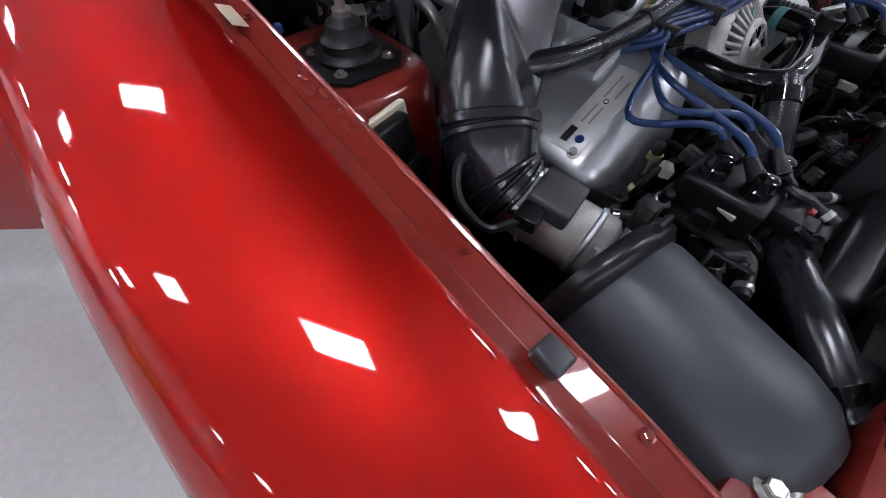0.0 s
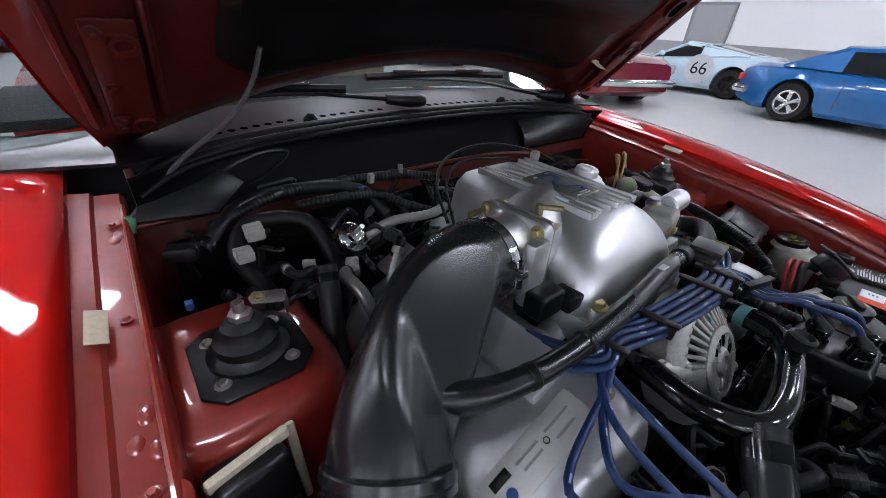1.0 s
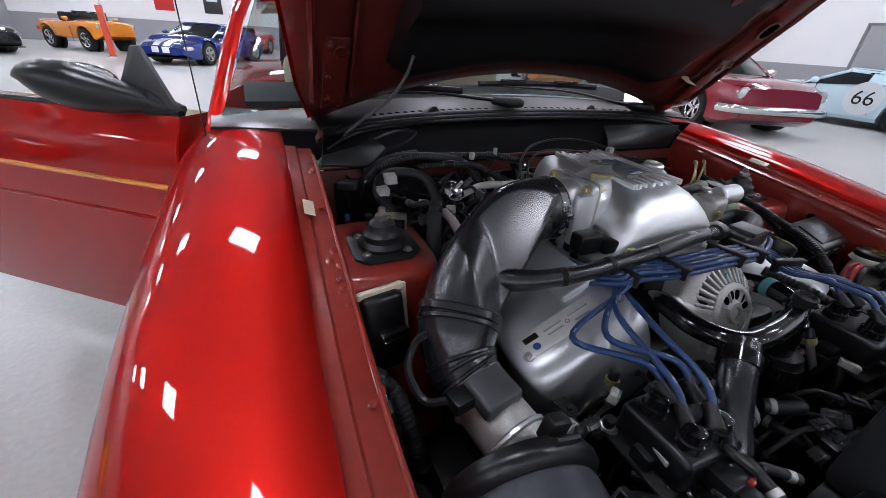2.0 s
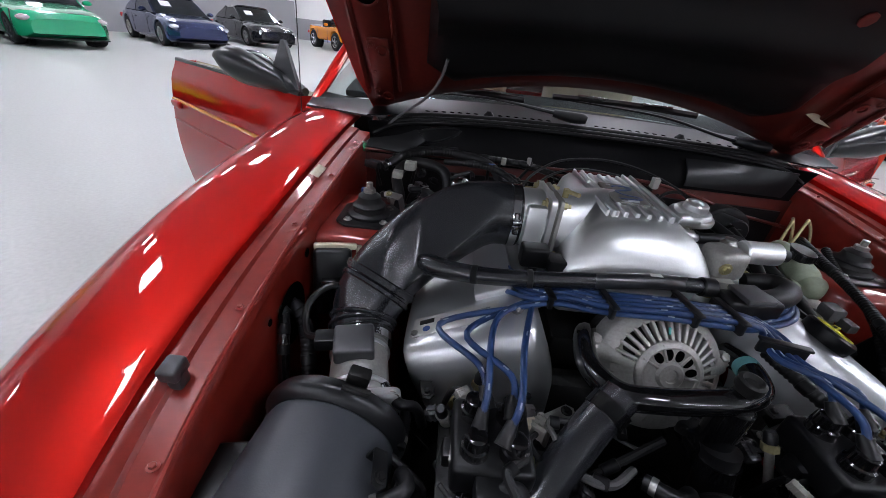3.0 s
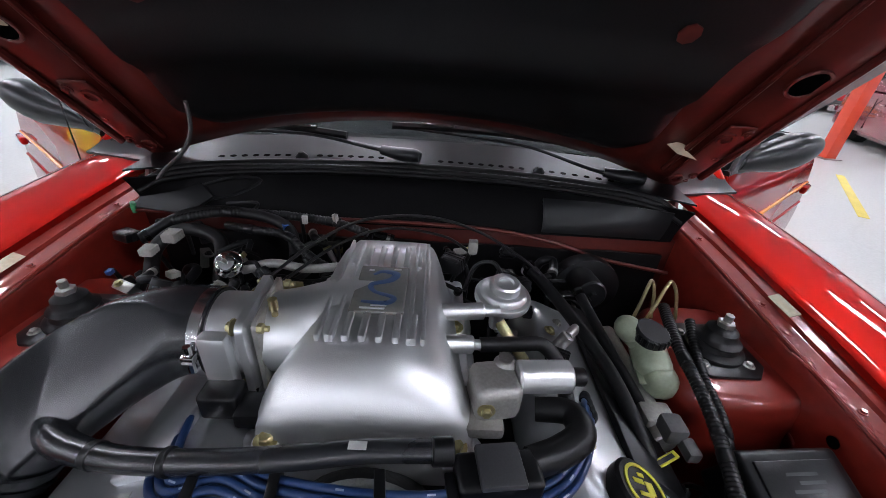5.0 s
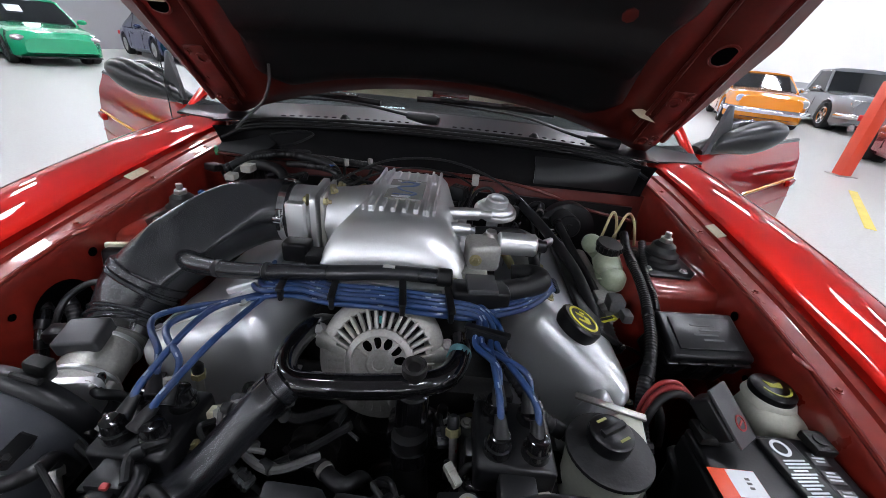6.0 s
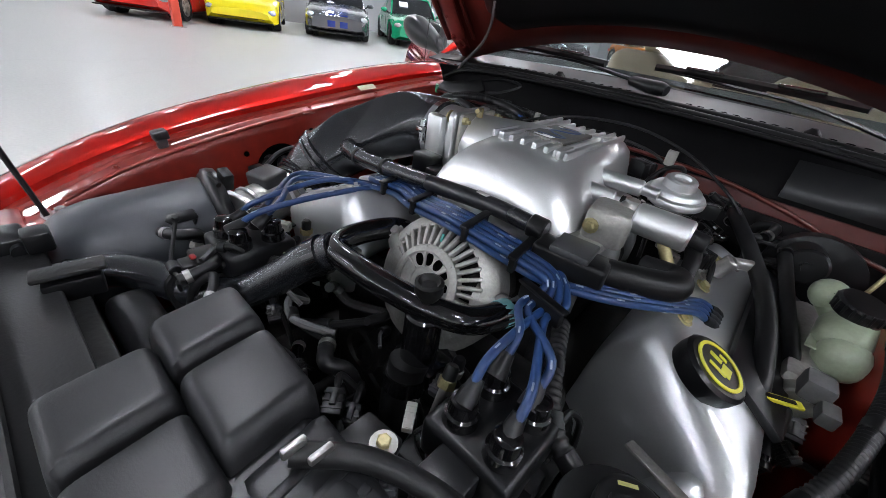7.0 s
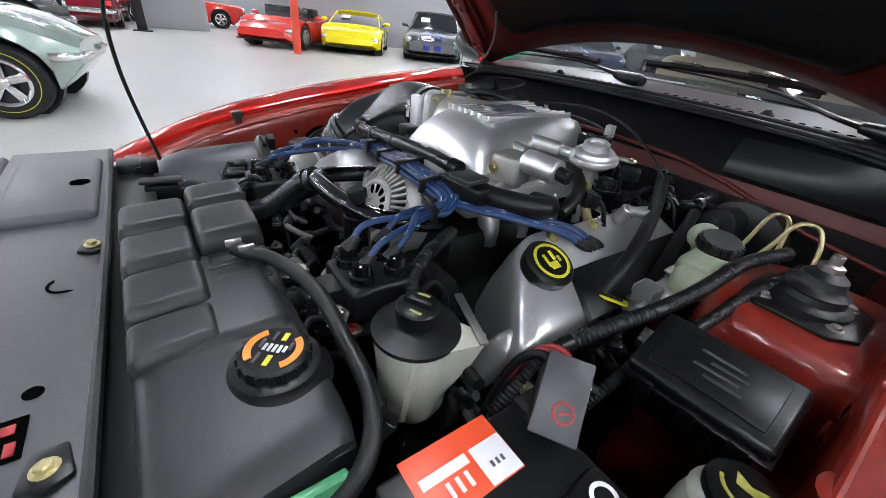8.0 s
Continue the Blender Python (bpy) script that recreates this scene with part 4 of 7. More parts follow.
def hood_at(x, d, depth=0.0):
    """A place on the raised bonnet: x across, d metres up from its hinges, depth under its outer skin."""
    v = min(1.0, abs(x) / 0.71)
    crown = 0.085 * (1 - v * v)
    return HINGE + Vector((x, 0, 0)) + ALONG * d + OUT * (crown + 0.045 - depth)


def hood_w(d):
    return lerp_at(d, [(0.0, 0.635), (0.12, 0.665), (0.40, 0.70), (1.16, 0.66)])


def hood():
    hd = part("hood", sheet(lambda u, v: hood_at((2 * v - 1) * hood_w(1.16 * u), (0.055 - 0.105 * (2 * v - 1) ** 2) * (1 - u) + 1.16 * u), 20, 32, 0.0015), PAINT, car, "raised metallic red bonnet")

    def inner(u, v):
        w = 2 * v - 1
        x, d = w * (hood_w(1.16 * u) - 0.008), (0.06 - 0.108 * w * w) * (1 - u) + 0.004 + 1.15 * u
        a = abs(w)
        depth = 0.012 + 0.028 * max(0, min(1, (1 - a) / 0.08)) * max(0, min(1, u / 0.05))
        depth -= 0.014 * math.exp(-((a - 0.80) / 0.035) ** 2) * min(1, u / 0.08)
        return hood_at(x, d, depth)
    # the frame's red already holds the shade of the bonnet's underside
    fr = part("hood_frame", sheet(inner, 40, 64, 0.0015), SHADERED, hd, "satin red inner bonnet frame, darkened for shade", smooth=45)

    def pad(u, v):
        w = 2 * v - 1
        d = 0.10 + 1.0 * u
        hw = lerp_at(d, [(0.10, 0.40), (0.16, 0.47), (0.34, 0.46), (0.42, 0.50), (1.1, 0.52)])
        x = w * hw
        edge = min(1.0, (1 - abs(w)) / 0.04, u / 0.03 + 0.001, (1 - u) / 0.03 + 0.001)
        rib = 0.024 * math.exp(-((d - 0.29 - 0.04 * w * w) / 0.045) ** 2) + 0.018 * math.exp(-((d - 0.62) / 0.05) ** 2)
        return hood_at(x, d + 0.04 * (1 - w * w) * (1 - u), 0.042 + 0.018 * max(0, edge) ** 0.5 + rib * max(0, edge))
    part("hood_pad", sheet(pad, 48, 48, 0.004), PAD, hd, "black moulded insulation pad", smooth=50)
    for s in (-1, 1):
        p = hood_at(s * 0.373, 0.405, 0.066)
        part("clip_hole", lathe([(0.016, 0), (0.016, 0.003), (0.009, 0.004), (0, 0.001)], p, -OUT, 8), SHADERED, hd, "red metal showing through a pad hole")
        # a pressed recess: raised rim, and a black disc as its shade
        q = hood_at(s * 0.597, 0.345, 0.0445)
        well = part("pressed_well", lathe([(0.030, -0.001), (0.029, 0.002), (0.025, 0.002), (0.023, -0.001)], q, -OUT, 28, True), SHADERED, hd, "rim of a pressed recess in the frame")
        part("well_floor", lathe([(0.0235, 0), (0.0235, 0.0008), (0, 0.0008)], q, -OUT, 28), HOLE, well, "black disc for the shade in a hollow")
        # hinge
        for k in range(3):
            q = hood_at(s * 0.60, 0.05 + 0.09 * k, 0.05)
            part("frame_dimple", lathe([(0.006, 0), (0.005, 0.0015), (0.002, 0.0008), (0, 0.0006)], q, -OUT, 14), SHADERED, hd)
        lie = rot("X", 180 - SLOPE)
        pl = part("hinge_plate", move(box(0.052, 0.205, 0.006, (0, 0, 0), 0.003, None, 2), hood_at(s * 0.585, 0.135, 0.046), lie), SHADERED, hd, "red painted hinge plate")
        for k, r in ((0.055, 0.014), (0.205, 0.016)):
            part("hinge_ring", lathe([(r, 0), (r, 0.006), (r * 0.62, 0.006), (r * 0.62, 0)], hood_at(s * 0.575, k, 0.050), -OUT, 20, True), SHADERED, pl)
            bolt(pl, hood_at(s * 0.600, k + 0.02, 0.050), 0.006, -OUT, SHADERED)
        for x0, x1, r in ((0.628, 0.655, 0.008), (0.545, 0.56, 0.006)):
            part("pressed_rib", tube([hood_at(s * (x0 + (x1 - x0) * k), 0.06 + 0.95 * k, 0.040) for k in np.linspace(0, 1, 7)], r, 8, 4), SHADERED, hd, "pressed rib of the frame")
        part("hinge_arm", box(0.012, 0.09, 0.022, (s * 0.615, 0.985, 1.000), 0.004, rot("X", -24)), SHADERED, hd, "red painted hinge")
    tag = move(prism([(-0.03, -0.012), (0.0, -0.02), (0.035, -0.008), (0.01, 0.0), (0.03, 0.02), (-0.01, 0.008)], 0.001), (0, 0, 0), rot("X", SLOPE + 180))
    part("torn_sticker", move(tag, hood_at(0.535, 0.14, 0.046)), LABEL, hd, "torn beige sticker remains")
    part("torn_sticker", move(box(0.05, 0.022, 0.001, (0, 0, 0), 0, rot("X", 180 - SLOPE)), hood_at(-0.60, 0.36, 0.046)), LABEL, hd)
    # washer hose hanging from the pad to the corner
    part("washer_hose", tube([(-0.637, 0.90, 0.955), (-0.60, 0.915, 0.985), (-0.545, 0.90, 1.04), (-0.47, 0.875, 1.10), (-0.435, 0.855, 1.15), (-0.42, 0.835, 1.20)], 0.004, 8, 6), GREYTAPE, hd, "thin grey washer hose")
    part("hose_fitting", lathe([(0.009, 0), (0.009, 0.02), (0.006, 0.024)], (-0.64, 0.90, 0.94), (0.3, 0, 1), 10), COOLANT, hd)
    # prop rod
    part("prop_rod", tube([(-0.600, -0.078, 0.772), (-0.640, -0.098, 0.88), (-0.634, -0.110, 0.98), (-0.622, -0.110, 1.073), (-0.613, -0.097, 1.155), (-0.590, -0.045, 1.33), (-0.53, 0.10, 1.60), (-0.48, 0.25, 1.72)], 0.0045, 8, 6), BLACKPL, hd, "thin black prop rod")
    part("prop_clip", join(box(0.05, 0.018, 0.012, (-0.60, -0.078, 0.77), 0.004), rod(0.008, (-0.63, -0.078, 0.772), (-0.57, -0.078, 0.772), 10)), STEEL, hd)


hood()


def cabin():
    # windscreen, dash, roof and the rear of the body, seen through the gap under the bonnet
    def ws(u, v):
        x = -0.835 + 1.67 * u
        y0 = 1.215 - 0.075 * abs(x / 0.835) ** 2
        return Vector((x * (1 - 0.16 * v), y0 + 0.66 * v, 1.075 - 0.045 * abs(x / 0.835) ** 2 + 0.30 * v))
    w = part("windscreen", sheet(ws, 24, 12, 0.005), PANE, car, "clear laminated windscreen")
    w.visible_shadow = False
    part("dash_top", sheet(lambda u, v: Vector((-0.78 + 1.56 * u, 1.25 + 0.52 * v, 1.045 - 0.05 * v + 0.05 * math.sin(3.1 * v))), 12, 8, 0.02), DARKCAB, car, "dark dashboard top")
    for s in (-1, 1):
        part("a_pillar", tube([(s * 0.868, 1.125, 0.985), (s * 0.855, 1.16, 1.02), (s * 0.835, 1.23, 1.075), (s * 0.80, 1.37, 1.175), (s * 0.755, 1.56, 1.285), (s * 0.715, 1.76, 1.355), (s * 0.69, 2.1, 1.385)], [0.016, 0.018, 0.02, 0.022, 0.022, 0.024, 0.024], 10, 6, flat=0.8), PAINT, car, "metallic red pillar")
        seat = part("seat", box(0.50, 0.20, 0.62, (s * 0.36, 2.25, 0.82), 0.07, rot("X", 0), 4), TAN, car, "tan leather seat")
        part("headrest", box(0.26, 0.10, 0.18, (s * 0.36, 2.32, 1.21), 0.04, None, 3), TAN, seat)
        part("rocker", box(0.10, 1.6, 0.16, (s * 0.90, 2.0, 0.27), 0.03, None, 3), PAINT, car)
    part("roof", sheet(lambda u, v: Vector(((u - 0.5) * 1.38, 1.78 + 1.0 * v, 1.365 + 0.02 * math.sin(math.pi * v) - 0.12 * abs(u - 0.5) ** 2)), 16, 10, 0.02), PAINT, car)
    part("headliner", sheet(lambda u, v: Vector(((u - 0.5) * 1.34, 1.80 + 0.95 * v, 1.335 - 0.12 * abs(u - 0.5) ** 2)), 10, 8, 0.01), TAN, car, "tan headliner")
    part("rear_window", sheet(lambda u, v: Vector(((u - 0.5) * 1.14, 2.78 + 0.55 * v, 1.355 - 0.34 * v)), 8, 6, 0.006), DARKGLASS, car)
    secs = []
    for y, w, zt, zb in ((2.55, 0.955, 0.96, 0.25), (2.9, 0.96, 0.98, 0.3), (3.3, 0.955, 1.0, 0.3), (3.9, 0.90, 0.98, 0.32), (4.05, 0.82, 0.9, 0.4)):
        q = [(w * 0.92, zb), (w, zb + 0.2), (w, zt - 0.2), (w * 0.95, zt - 0.06), (w * 0.8, zt), (w * 0.3, zt + 0.02)]
        secs.append([Vector((-x, y, z)) for x, z in q] + [Vector((x, y, z)) for x, z in reversed(q)])
    part("rear_body", loft(secs), PAINT, car, smooth=32)
    part("floor_pan", box(1.7, 2.6, 0.06, (0, 2.2, 0.24), 0.01), BLACKPL, car)
    part("bulkhead", box(1.5, 0.03, 0.7, (0, 1.25, 0.62), 0.01), DARKCAB, car)
    part("rear_seat", box(1.1, 0.2, 0.6, (0, 2.9, 0.7), 0.06, None, 3), TAN, car)
    # nose panel
    secs = []
    for y, w, zt, zb in ((-0.63, 0.30, 0.60, 0.30), (-0.60, 0.52, 0.64, 0.22), (-0.50, 0.70, 0.69, 0.20), (-0.38, 0.78, 0.745, 0.20), (-0.335, 0.80, 0.765, 0.20)):
        q = [(w * 0.9, zb), (w, zb + 0.12), (w, zt - 0.12), (w * 0.92, zt - 0.03), (w * 0.7, zt), (w * 0.3, zt + 0.015)]
        secs.append([Vector((-x, y, z)) for x, z in q] + [Vector((x, y, z)) for x, z in reversed(q)])
    part("front_bumper", loft(secs), PAINT, car, "metallic red nose panel", smooth=32)
    for s in (-1, 1):
        part("headlamp", ball(0.15, (s * 0.62, -0.42, 0.68), 1.0, 0.7, 0.5), LAMPGLASS, car, "clear headlamp")
        for y in (0.50, 3.1):
            c = Vector((s * 0.80, y, 0.325))
            a = c - Vector((s * 0.11, 0, 0))
            tyre = part("wheel", lathe([(0.2, 0.0), (0.29, 0.0), (0.325, 0.04), (0.325, 0.18), (0.30, 0.22), (0.21, 0.22), (0.2, 0.15), (0.2, 0.05)], a, (s, 0, 0), 32), TYRE, car)
            part("rim", lathe([(0.205, 0.20), (0.19, 0.21), (0.18, 0.13), (0.06, 0.12), (0, 0.12)], a, (s, 0, 0), 28), CHROME, tyre)
            for k in range(5):
                b = box(0.025, 0.04, 0.17, (s * 0.06, 0, 0.11), 0.005)
                part("spoke", move(b, c, rot("X", 72 * k)), CHROME, tyre)
            part("brake_disc", lathe([(0.14, 0), (0.14, 0.02), (0, 0.02)], a, (s, 0, 0), 24), DARKMET, tyre)


cabin()


def door(s):
    """An open door: outer skin, inner card, mirror and glass edge."""
    a, b = Vector((s * 0.950, 1.25)), Vector((s * 1.88, 1.99))
    d = (b - a).normalized()
    nrm = Vector((-d.y, d.x)) if s < 0 else Vector((d.y, -d.x))
    if nrm.y > 0:
        nrm = -nrm

    def skin(off, u, v):
        L = (b - a).length
        zb, zt = 0.27 + 0.02 * u, 1.005 - 0.02 * u
        p = a + d * (L * u - 0.10 * max(0, u - 0.86) / 0.14 * (1 - v) * 1.0)
        z = zb + (zt - zb) * v
        bulge = 0.045 * math.sin(math.pi * min(1, v * 0.95 + 0.1)) - 0.03 * max(0, (v - 0.9) / 0.1)
        q = p + nrm * (off + bulge)
        return Vector((q.x, q.y, z))
    dr = part("door", sheet(lambda u, v: skin(0.03, u, v), 24, 24, 0.004), PAINT, car, "open metallic red door", smooth=45)
    part("door_card", sheet(lambda u, v: skin(-0.075, u, v), 16, 14, 0.03), TAN, dr, "tan door card")
    for u in (0.0, 1.0):
        part("door_edge", sheet(lambda p, q: skin(0.028 - 0.10 * p, u, q), 4, 14, 0.004), PAINT, dr)
    part("belt_strip", tube([skin(0.02, u, 1.0) + Vector((0, 0, 0.004)) for u in np.linspace(0, 1, 8)], 0.012, 8, 3), BLACKPL, dr, "black belt moulding")
    part("pinstripe", tube([skin(0.032, u, 0.74) for u in np.linspace(0.03, 0.98, 8)], 0.0085, 8, 3), AMBER, dr, "thin orange pinstripe")
    part("body_line", tube([skin(0.030, u, 0.60) for u in np.linspace(0.0, 0.99, 8)], 0.006, 6, 3), PAINT, dr)
    h = skin(0.045, 0.90, 0.72)
    part("door_handle", box(0.10, 0.025, 0.035, h, 0.01, rot("Z", math.degrees(math.atan2(d.y, d.x))), 3), PAINT, dr)
    # mirror: a teardrop shell on a foot, and the sail panel at the window's corner
    m0 = skin(0.0, 0.04, 1.0)
    secs = []
    for q in (0.0, 0.03, 0.08, 0.16, 0.28, 0.42, 0.56, 0.70, 0.83, 0.93, 1.0):
        g = math.sqrt(max(0.02, 1 - (1 - min(1, q / 0.42)) ** 2)) * (1 if q < 0.42 else 1 - 0.52 * ((q - 0.42) / 0.58) ** 1.2)
        c = Vector((s * (1.300 - 0.290 * q), 1.372 - 0.060 * q, 1.082 - 0.050 * q ** 1.5))
        secs.append([c + Vector((s * 0.012 * math.sin(k), 0.066 * g * math.cos(k), 0.063 * g * math.sin(k))) for k in np.linspace(0, 2 * math.pi, 25)[:-1]])
    mi = part("mirror", loft(secs), SATINBLK, dr, "satin black teardrop door mirror", smooth=70)
    part("mirror_foot", tube([m0 + Vector((-s * 0.01, 0.0, -0.005)), m0 + Vector((s * 0.015, 0.01, 0.012)), (s * 1.03, 1.318, 1.034)], [0.034, 0.030, 0.034], 12, 5), SATINBLK, mi)
    part("mirror_glass", move(ball(0.06, (0, 0, 0), 1.5, 0.06, 0.85, 20), (s * 1.19, 1.412, 1.072), rot("Z", -s * 14)), CHROME, mi, "mirror glass")
    part("mirror_sail", move(prism([(0, 0), (0.24, 0), (0.20, 0.05), (0.11, 0.17), (0.085, 0.17)], 0.015, 0.004), m0 + Vector((-s * 0.02, -0.04, 0)), rot("Z", math.degrees(math.atan2(d.y, d.x))) @ rot("X", 90)), GREYPL, mi, "grey triangular sail panel")


door(-1)
door(1)
# aerial on the passenger wing
part("aerial", join(rod(0.0016, (-0.875, 1.075, 0.975), (-0.875, 1.10, 1.55), 6), lathe([(0.011, 0), (0.009, 0.010), (0.003, 0.024)], (-0.875, 1.075, 0.945), (0, 0, 1), 12)), BLACKPL, car, "thin black aerial")


# ---- under the bonnet ----
def wipers():
    for a, b, c in (((-0.045, 1.018, 1.076), (-0.30, 1.085, 1.094), (-0.56, 1.10, 1.085)), ((0.50, 1.00, 1.062), (0.25, 1.10, 1.098), (-0.03, 1.15, 1.108))):
        w = thing("wiper", "black windscreen wiper arm and blade resting on the cowl", "wiper", a, "wipers")
        part("arm", tube([a, (a[0] - 0.08, a[1] + 0.02, a[2] + 0.008), b, c], [0.012, 0.009, 0.007, 0.005], 8, 6, flat=0.6), BLACKPL, w)
        part("pivot_cap", tube([(a[0] + 0.045, a[1] - 0.010, a[2] - 0.002), (a[0] + 0.03, a[1] - 0.006, a[2]), a, (a[0] - 0.05, a[1] + 0.013, a[2] + 0.004)], [0.014, 0.019, 0.019, 0.013], 16, 6, flat=0.85), SATINBLK, w)
        mid = Vector(b).lerp(Vector(c), 0.4)
        part("blade", tube([mid + Vector((0.22, -0.03, 0.012)), mid + Vector((0, 0.02, 0.016)), mid + Vector((-0.22, 0.03, 0.012))], 0.007, 6, 6, flat=1.4), RUBBER, w)
        for k in (-1, 1):
            part("claw", box(0.09, 0.01, 0.008, mid + Vector((0.1 * k, -0.01 * k, 0.024)), 0.002, rot("Z", -10)), GLOSSBLK, w)


wipers()


def round_rect(w, h, n=32, p=0.4):
    out = []
    for k in range(n):
        a = 2 * math.pi * k / n
        ca, sa = math.cos(a), math.sin(a)
        out.append((math.copysign(abs(ca) ** p, ca) * w, math.copysign(abs(sa) ** p, sa) * h))
    return out


def engine():
    en = thing("engine", "V8 engine with cast aluminium intake and silver valve covers", "engine", (0, 0.45, 0.35))
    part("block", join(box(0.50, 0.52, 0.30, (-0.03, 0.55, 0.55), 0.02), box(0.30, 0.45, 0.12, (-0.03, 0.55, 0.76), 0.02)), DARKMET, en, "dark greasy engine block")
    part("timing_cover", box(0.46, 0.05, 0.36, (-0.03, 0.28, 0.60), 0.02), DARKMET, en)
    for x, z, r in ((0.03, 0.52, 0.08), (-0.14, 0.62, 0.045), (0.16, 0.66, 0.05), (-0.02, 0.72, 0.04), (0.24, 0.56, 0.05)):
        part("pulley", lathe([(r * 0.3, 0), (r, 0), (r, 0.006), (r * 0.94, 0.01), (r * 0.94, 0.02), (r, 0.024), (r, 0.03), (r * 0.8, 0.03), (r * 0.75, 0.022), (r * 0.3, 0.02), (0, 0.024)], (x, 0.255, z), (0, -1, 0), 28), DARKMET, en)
    part("drive_belt", tube([(0.11, 0.238, 0.52), (0.21, 0.238, 0.66), (0.10, 0.238, 0.72), (-0.02, 0.238, 0.77), (-0.12, 0.238, 0.66), (-0.15, 0.238, 0.58), (-0.04, 0.238, 0.5)], 0.008, 6, 6, flat=1.6), RUBBER, en)
    # plenum: stations along the car of half width and height; a rounded dome in front, a ribbed spine behind
    st = [(0.381, 0.112, 0.03, 0.897, 0.908), (0.3835, 0.122, 0.04, 0.888, 0.926), (0.388, 0.129, 0.06, 0.884, 0.942), (0.396, 0.134, 0.08, 0.88, 0.960), (0.408, 0.136, 0.085, 0.88, 0.976), (0.424, 0.136, 0.08, 0.88, 0.990), (0.442, 0.134, 0.075, 0.88, 1.000),
          (0.462, 0.130, 0.072, 0.88, 1.005), (0.485, 0.127, 0.070, 0.88, 1.007), (0.52, 0.124, 0.070, 0.88, 1.007), (0.58, 0.121, 0.070, 0.88, 1.007), (0.65, 0.116, 0.070, 0.88, 1.006), (0.70, 0.104, 0.068, 0.88, 1.001), (0.735, 0.092, 0.062, 0.885, 0.992), (0.757, 0.078, 0.05, 0.89, 0.975), (0.765, 0.06, 0.03, 0.90, 0.95)]
    secs = []
    for y, wb, wt, z0, z1 in st:
        spine = [(0.0, wb), (0.12, wb), (0.32, wb * 0.985), (0.66, 0.36 * wb + 0.64 * wt + 0.011), (0.88, wt + 0.014), (0.99, wt)]
        k = min(1.0, max(0.0, (y - 0.43) / 0.085))
        k = k * k * (3 - 2 * k)
        q = []
        for fr in (0.0, 0.12, 0.24, 0.36, 0.48, 0.58, 0.67, 0.75, 0.82, 0.88, 0.93, 0.965, 0.99):
            q.append(((1 - k) * wb * (1 - fr ** 2.7) ** (1 / 2.7) + k * lerp_at(fr, spine), z0 + fr * (z1 - z0)))
        q += [(q[-1][0] * 0.5, z1), (0, z1)]
        cx = -0.033
        secs.append([Vector((cx - x, y, z)) for x, z in q] + [Vector((cx + x, y, z)) for x, z in reversed(q[:-1])])
    pl = part("intake_plenum", loft(secs), CASTAL, en, "satin cast aluminium intake plenum", smooth=60)
    for x in np.linspace(-0.085, 0.020, 6):
        part("rib", box(0.009, 0.050, 0.014, (x, 0.479, 1.0050), 0.003, None, 2), CASTAL, pl)
        part("rib", box(0.009, 0.066, 0.012, (x, 0.654, 1.0045), 0.003, rot("X", -1), 2), CASTAL, pl)
    for x in (-0.098, -0.080, 0.015, 0.033):
        part("side_rib", box(0.006, 0.245, 0.012, (x, 0.575, 1.0065), 0.0025), CASTAL, pl)
    pt = part("badge_plate", box(0.074, 0.112, 0.006, (-0.032, 0.558, 1.010), 0.002), BADGE, pl, "dull grey badge plate with a blue emblem")
    # the emblem stays a plain curved blue shape
    part("emblem", tube([(-0.055, 0.522, 1.0135), (-0.02, 0.520, 1.014), (-0.012, 0.533, 1.014), (-0.04, 0.545, 1.014), (-0.046, 0.562, 1.014), (-0.02, 0.575, 1.014), (-0.014, 0.592, 1.014), (-0.035, 0.598, 1.0135), (-0.047, 0.588, 1.0135)], [0.003, 0.0052, 0.004, 0.0034, 0.0045, 0.006, 0.0065, 0.0045, 0.003], 8, 6, flat=0.16), BLUEMET, pt, "blue enamel emblem")
    for dx, dy, w, h in ((-0.038, 0.508, 0.034, 0.003), (-0.030, 0.514, 0.022, 0.0022), (-0.052, 0.60, 0.008, 0.004), (-0.012, 0.604, 0.012, 0.003)):
        part("emblem_bar", box(w, h, 0.0016, (dx, dy, 1.0136), 0.0005), CASTAL, pt, "silver emblem edge")
    for k, (x, y) in enumerate(((-0.146, 0.383), (0.080, 0.383), (-0.15, 0.60), (0.085, 0.60), (-0.12, 0.73), (0.05, 0.73))):
        part("bolt_boss", lathe([(0.020, -0.035), (0.018, 0.0), (0.016, 0.004)], (x, y, 0.902), (0, 0, 1), 16), CASTAL, pl)
        bolt(pl, (x, y, 0.906), 0.009, material=BRASS)
    part("plenum_base", box(0.28, 0.40, 0.05, (-0.033, 0.57, 0.865), 0.01), CASTAL, en)
    for x in (-0.16, 0.09):
        for k in range(4):
            part("intake_runner", tube([(x * 0.8, 0.43 + 0.09 * k, 0.86), (x * 1.15, 0.43 + 0.09 * k, 0.83), (x * 1.4 - 0.02, 0.43 + 0.09 * k, 0.78)], 0.022, 10, 5), CASTAL, en)
    # neck and throttle body
    nk = part("intake_neck", tube([(-0.04, 0.572, 0.945), (-0.09, 0.552, 0.949), (-0.14, 0.530, 0.953), (-0.192, 0.516, 0.956)], [0.068, 0.066, 0.060, 0.055], 32, 6), CASTAL, en, "cast aluminium neck", smooth=60)
    tb = part("throttle_body", join(box(0.014, 0.122, 0.122, (-0.196, 0.515, 0.955), 0.012, rot("Z", 4), 3), rod(0.056, (-0.20, 0.514, 0.957), (-0.25, 0.512, 0.957), 32, 0.003), box(0.036, 0.02, 0.10, (-0.222, 0.452, 0.955), 0.006)), CASTAL, en, "bright throttle body")
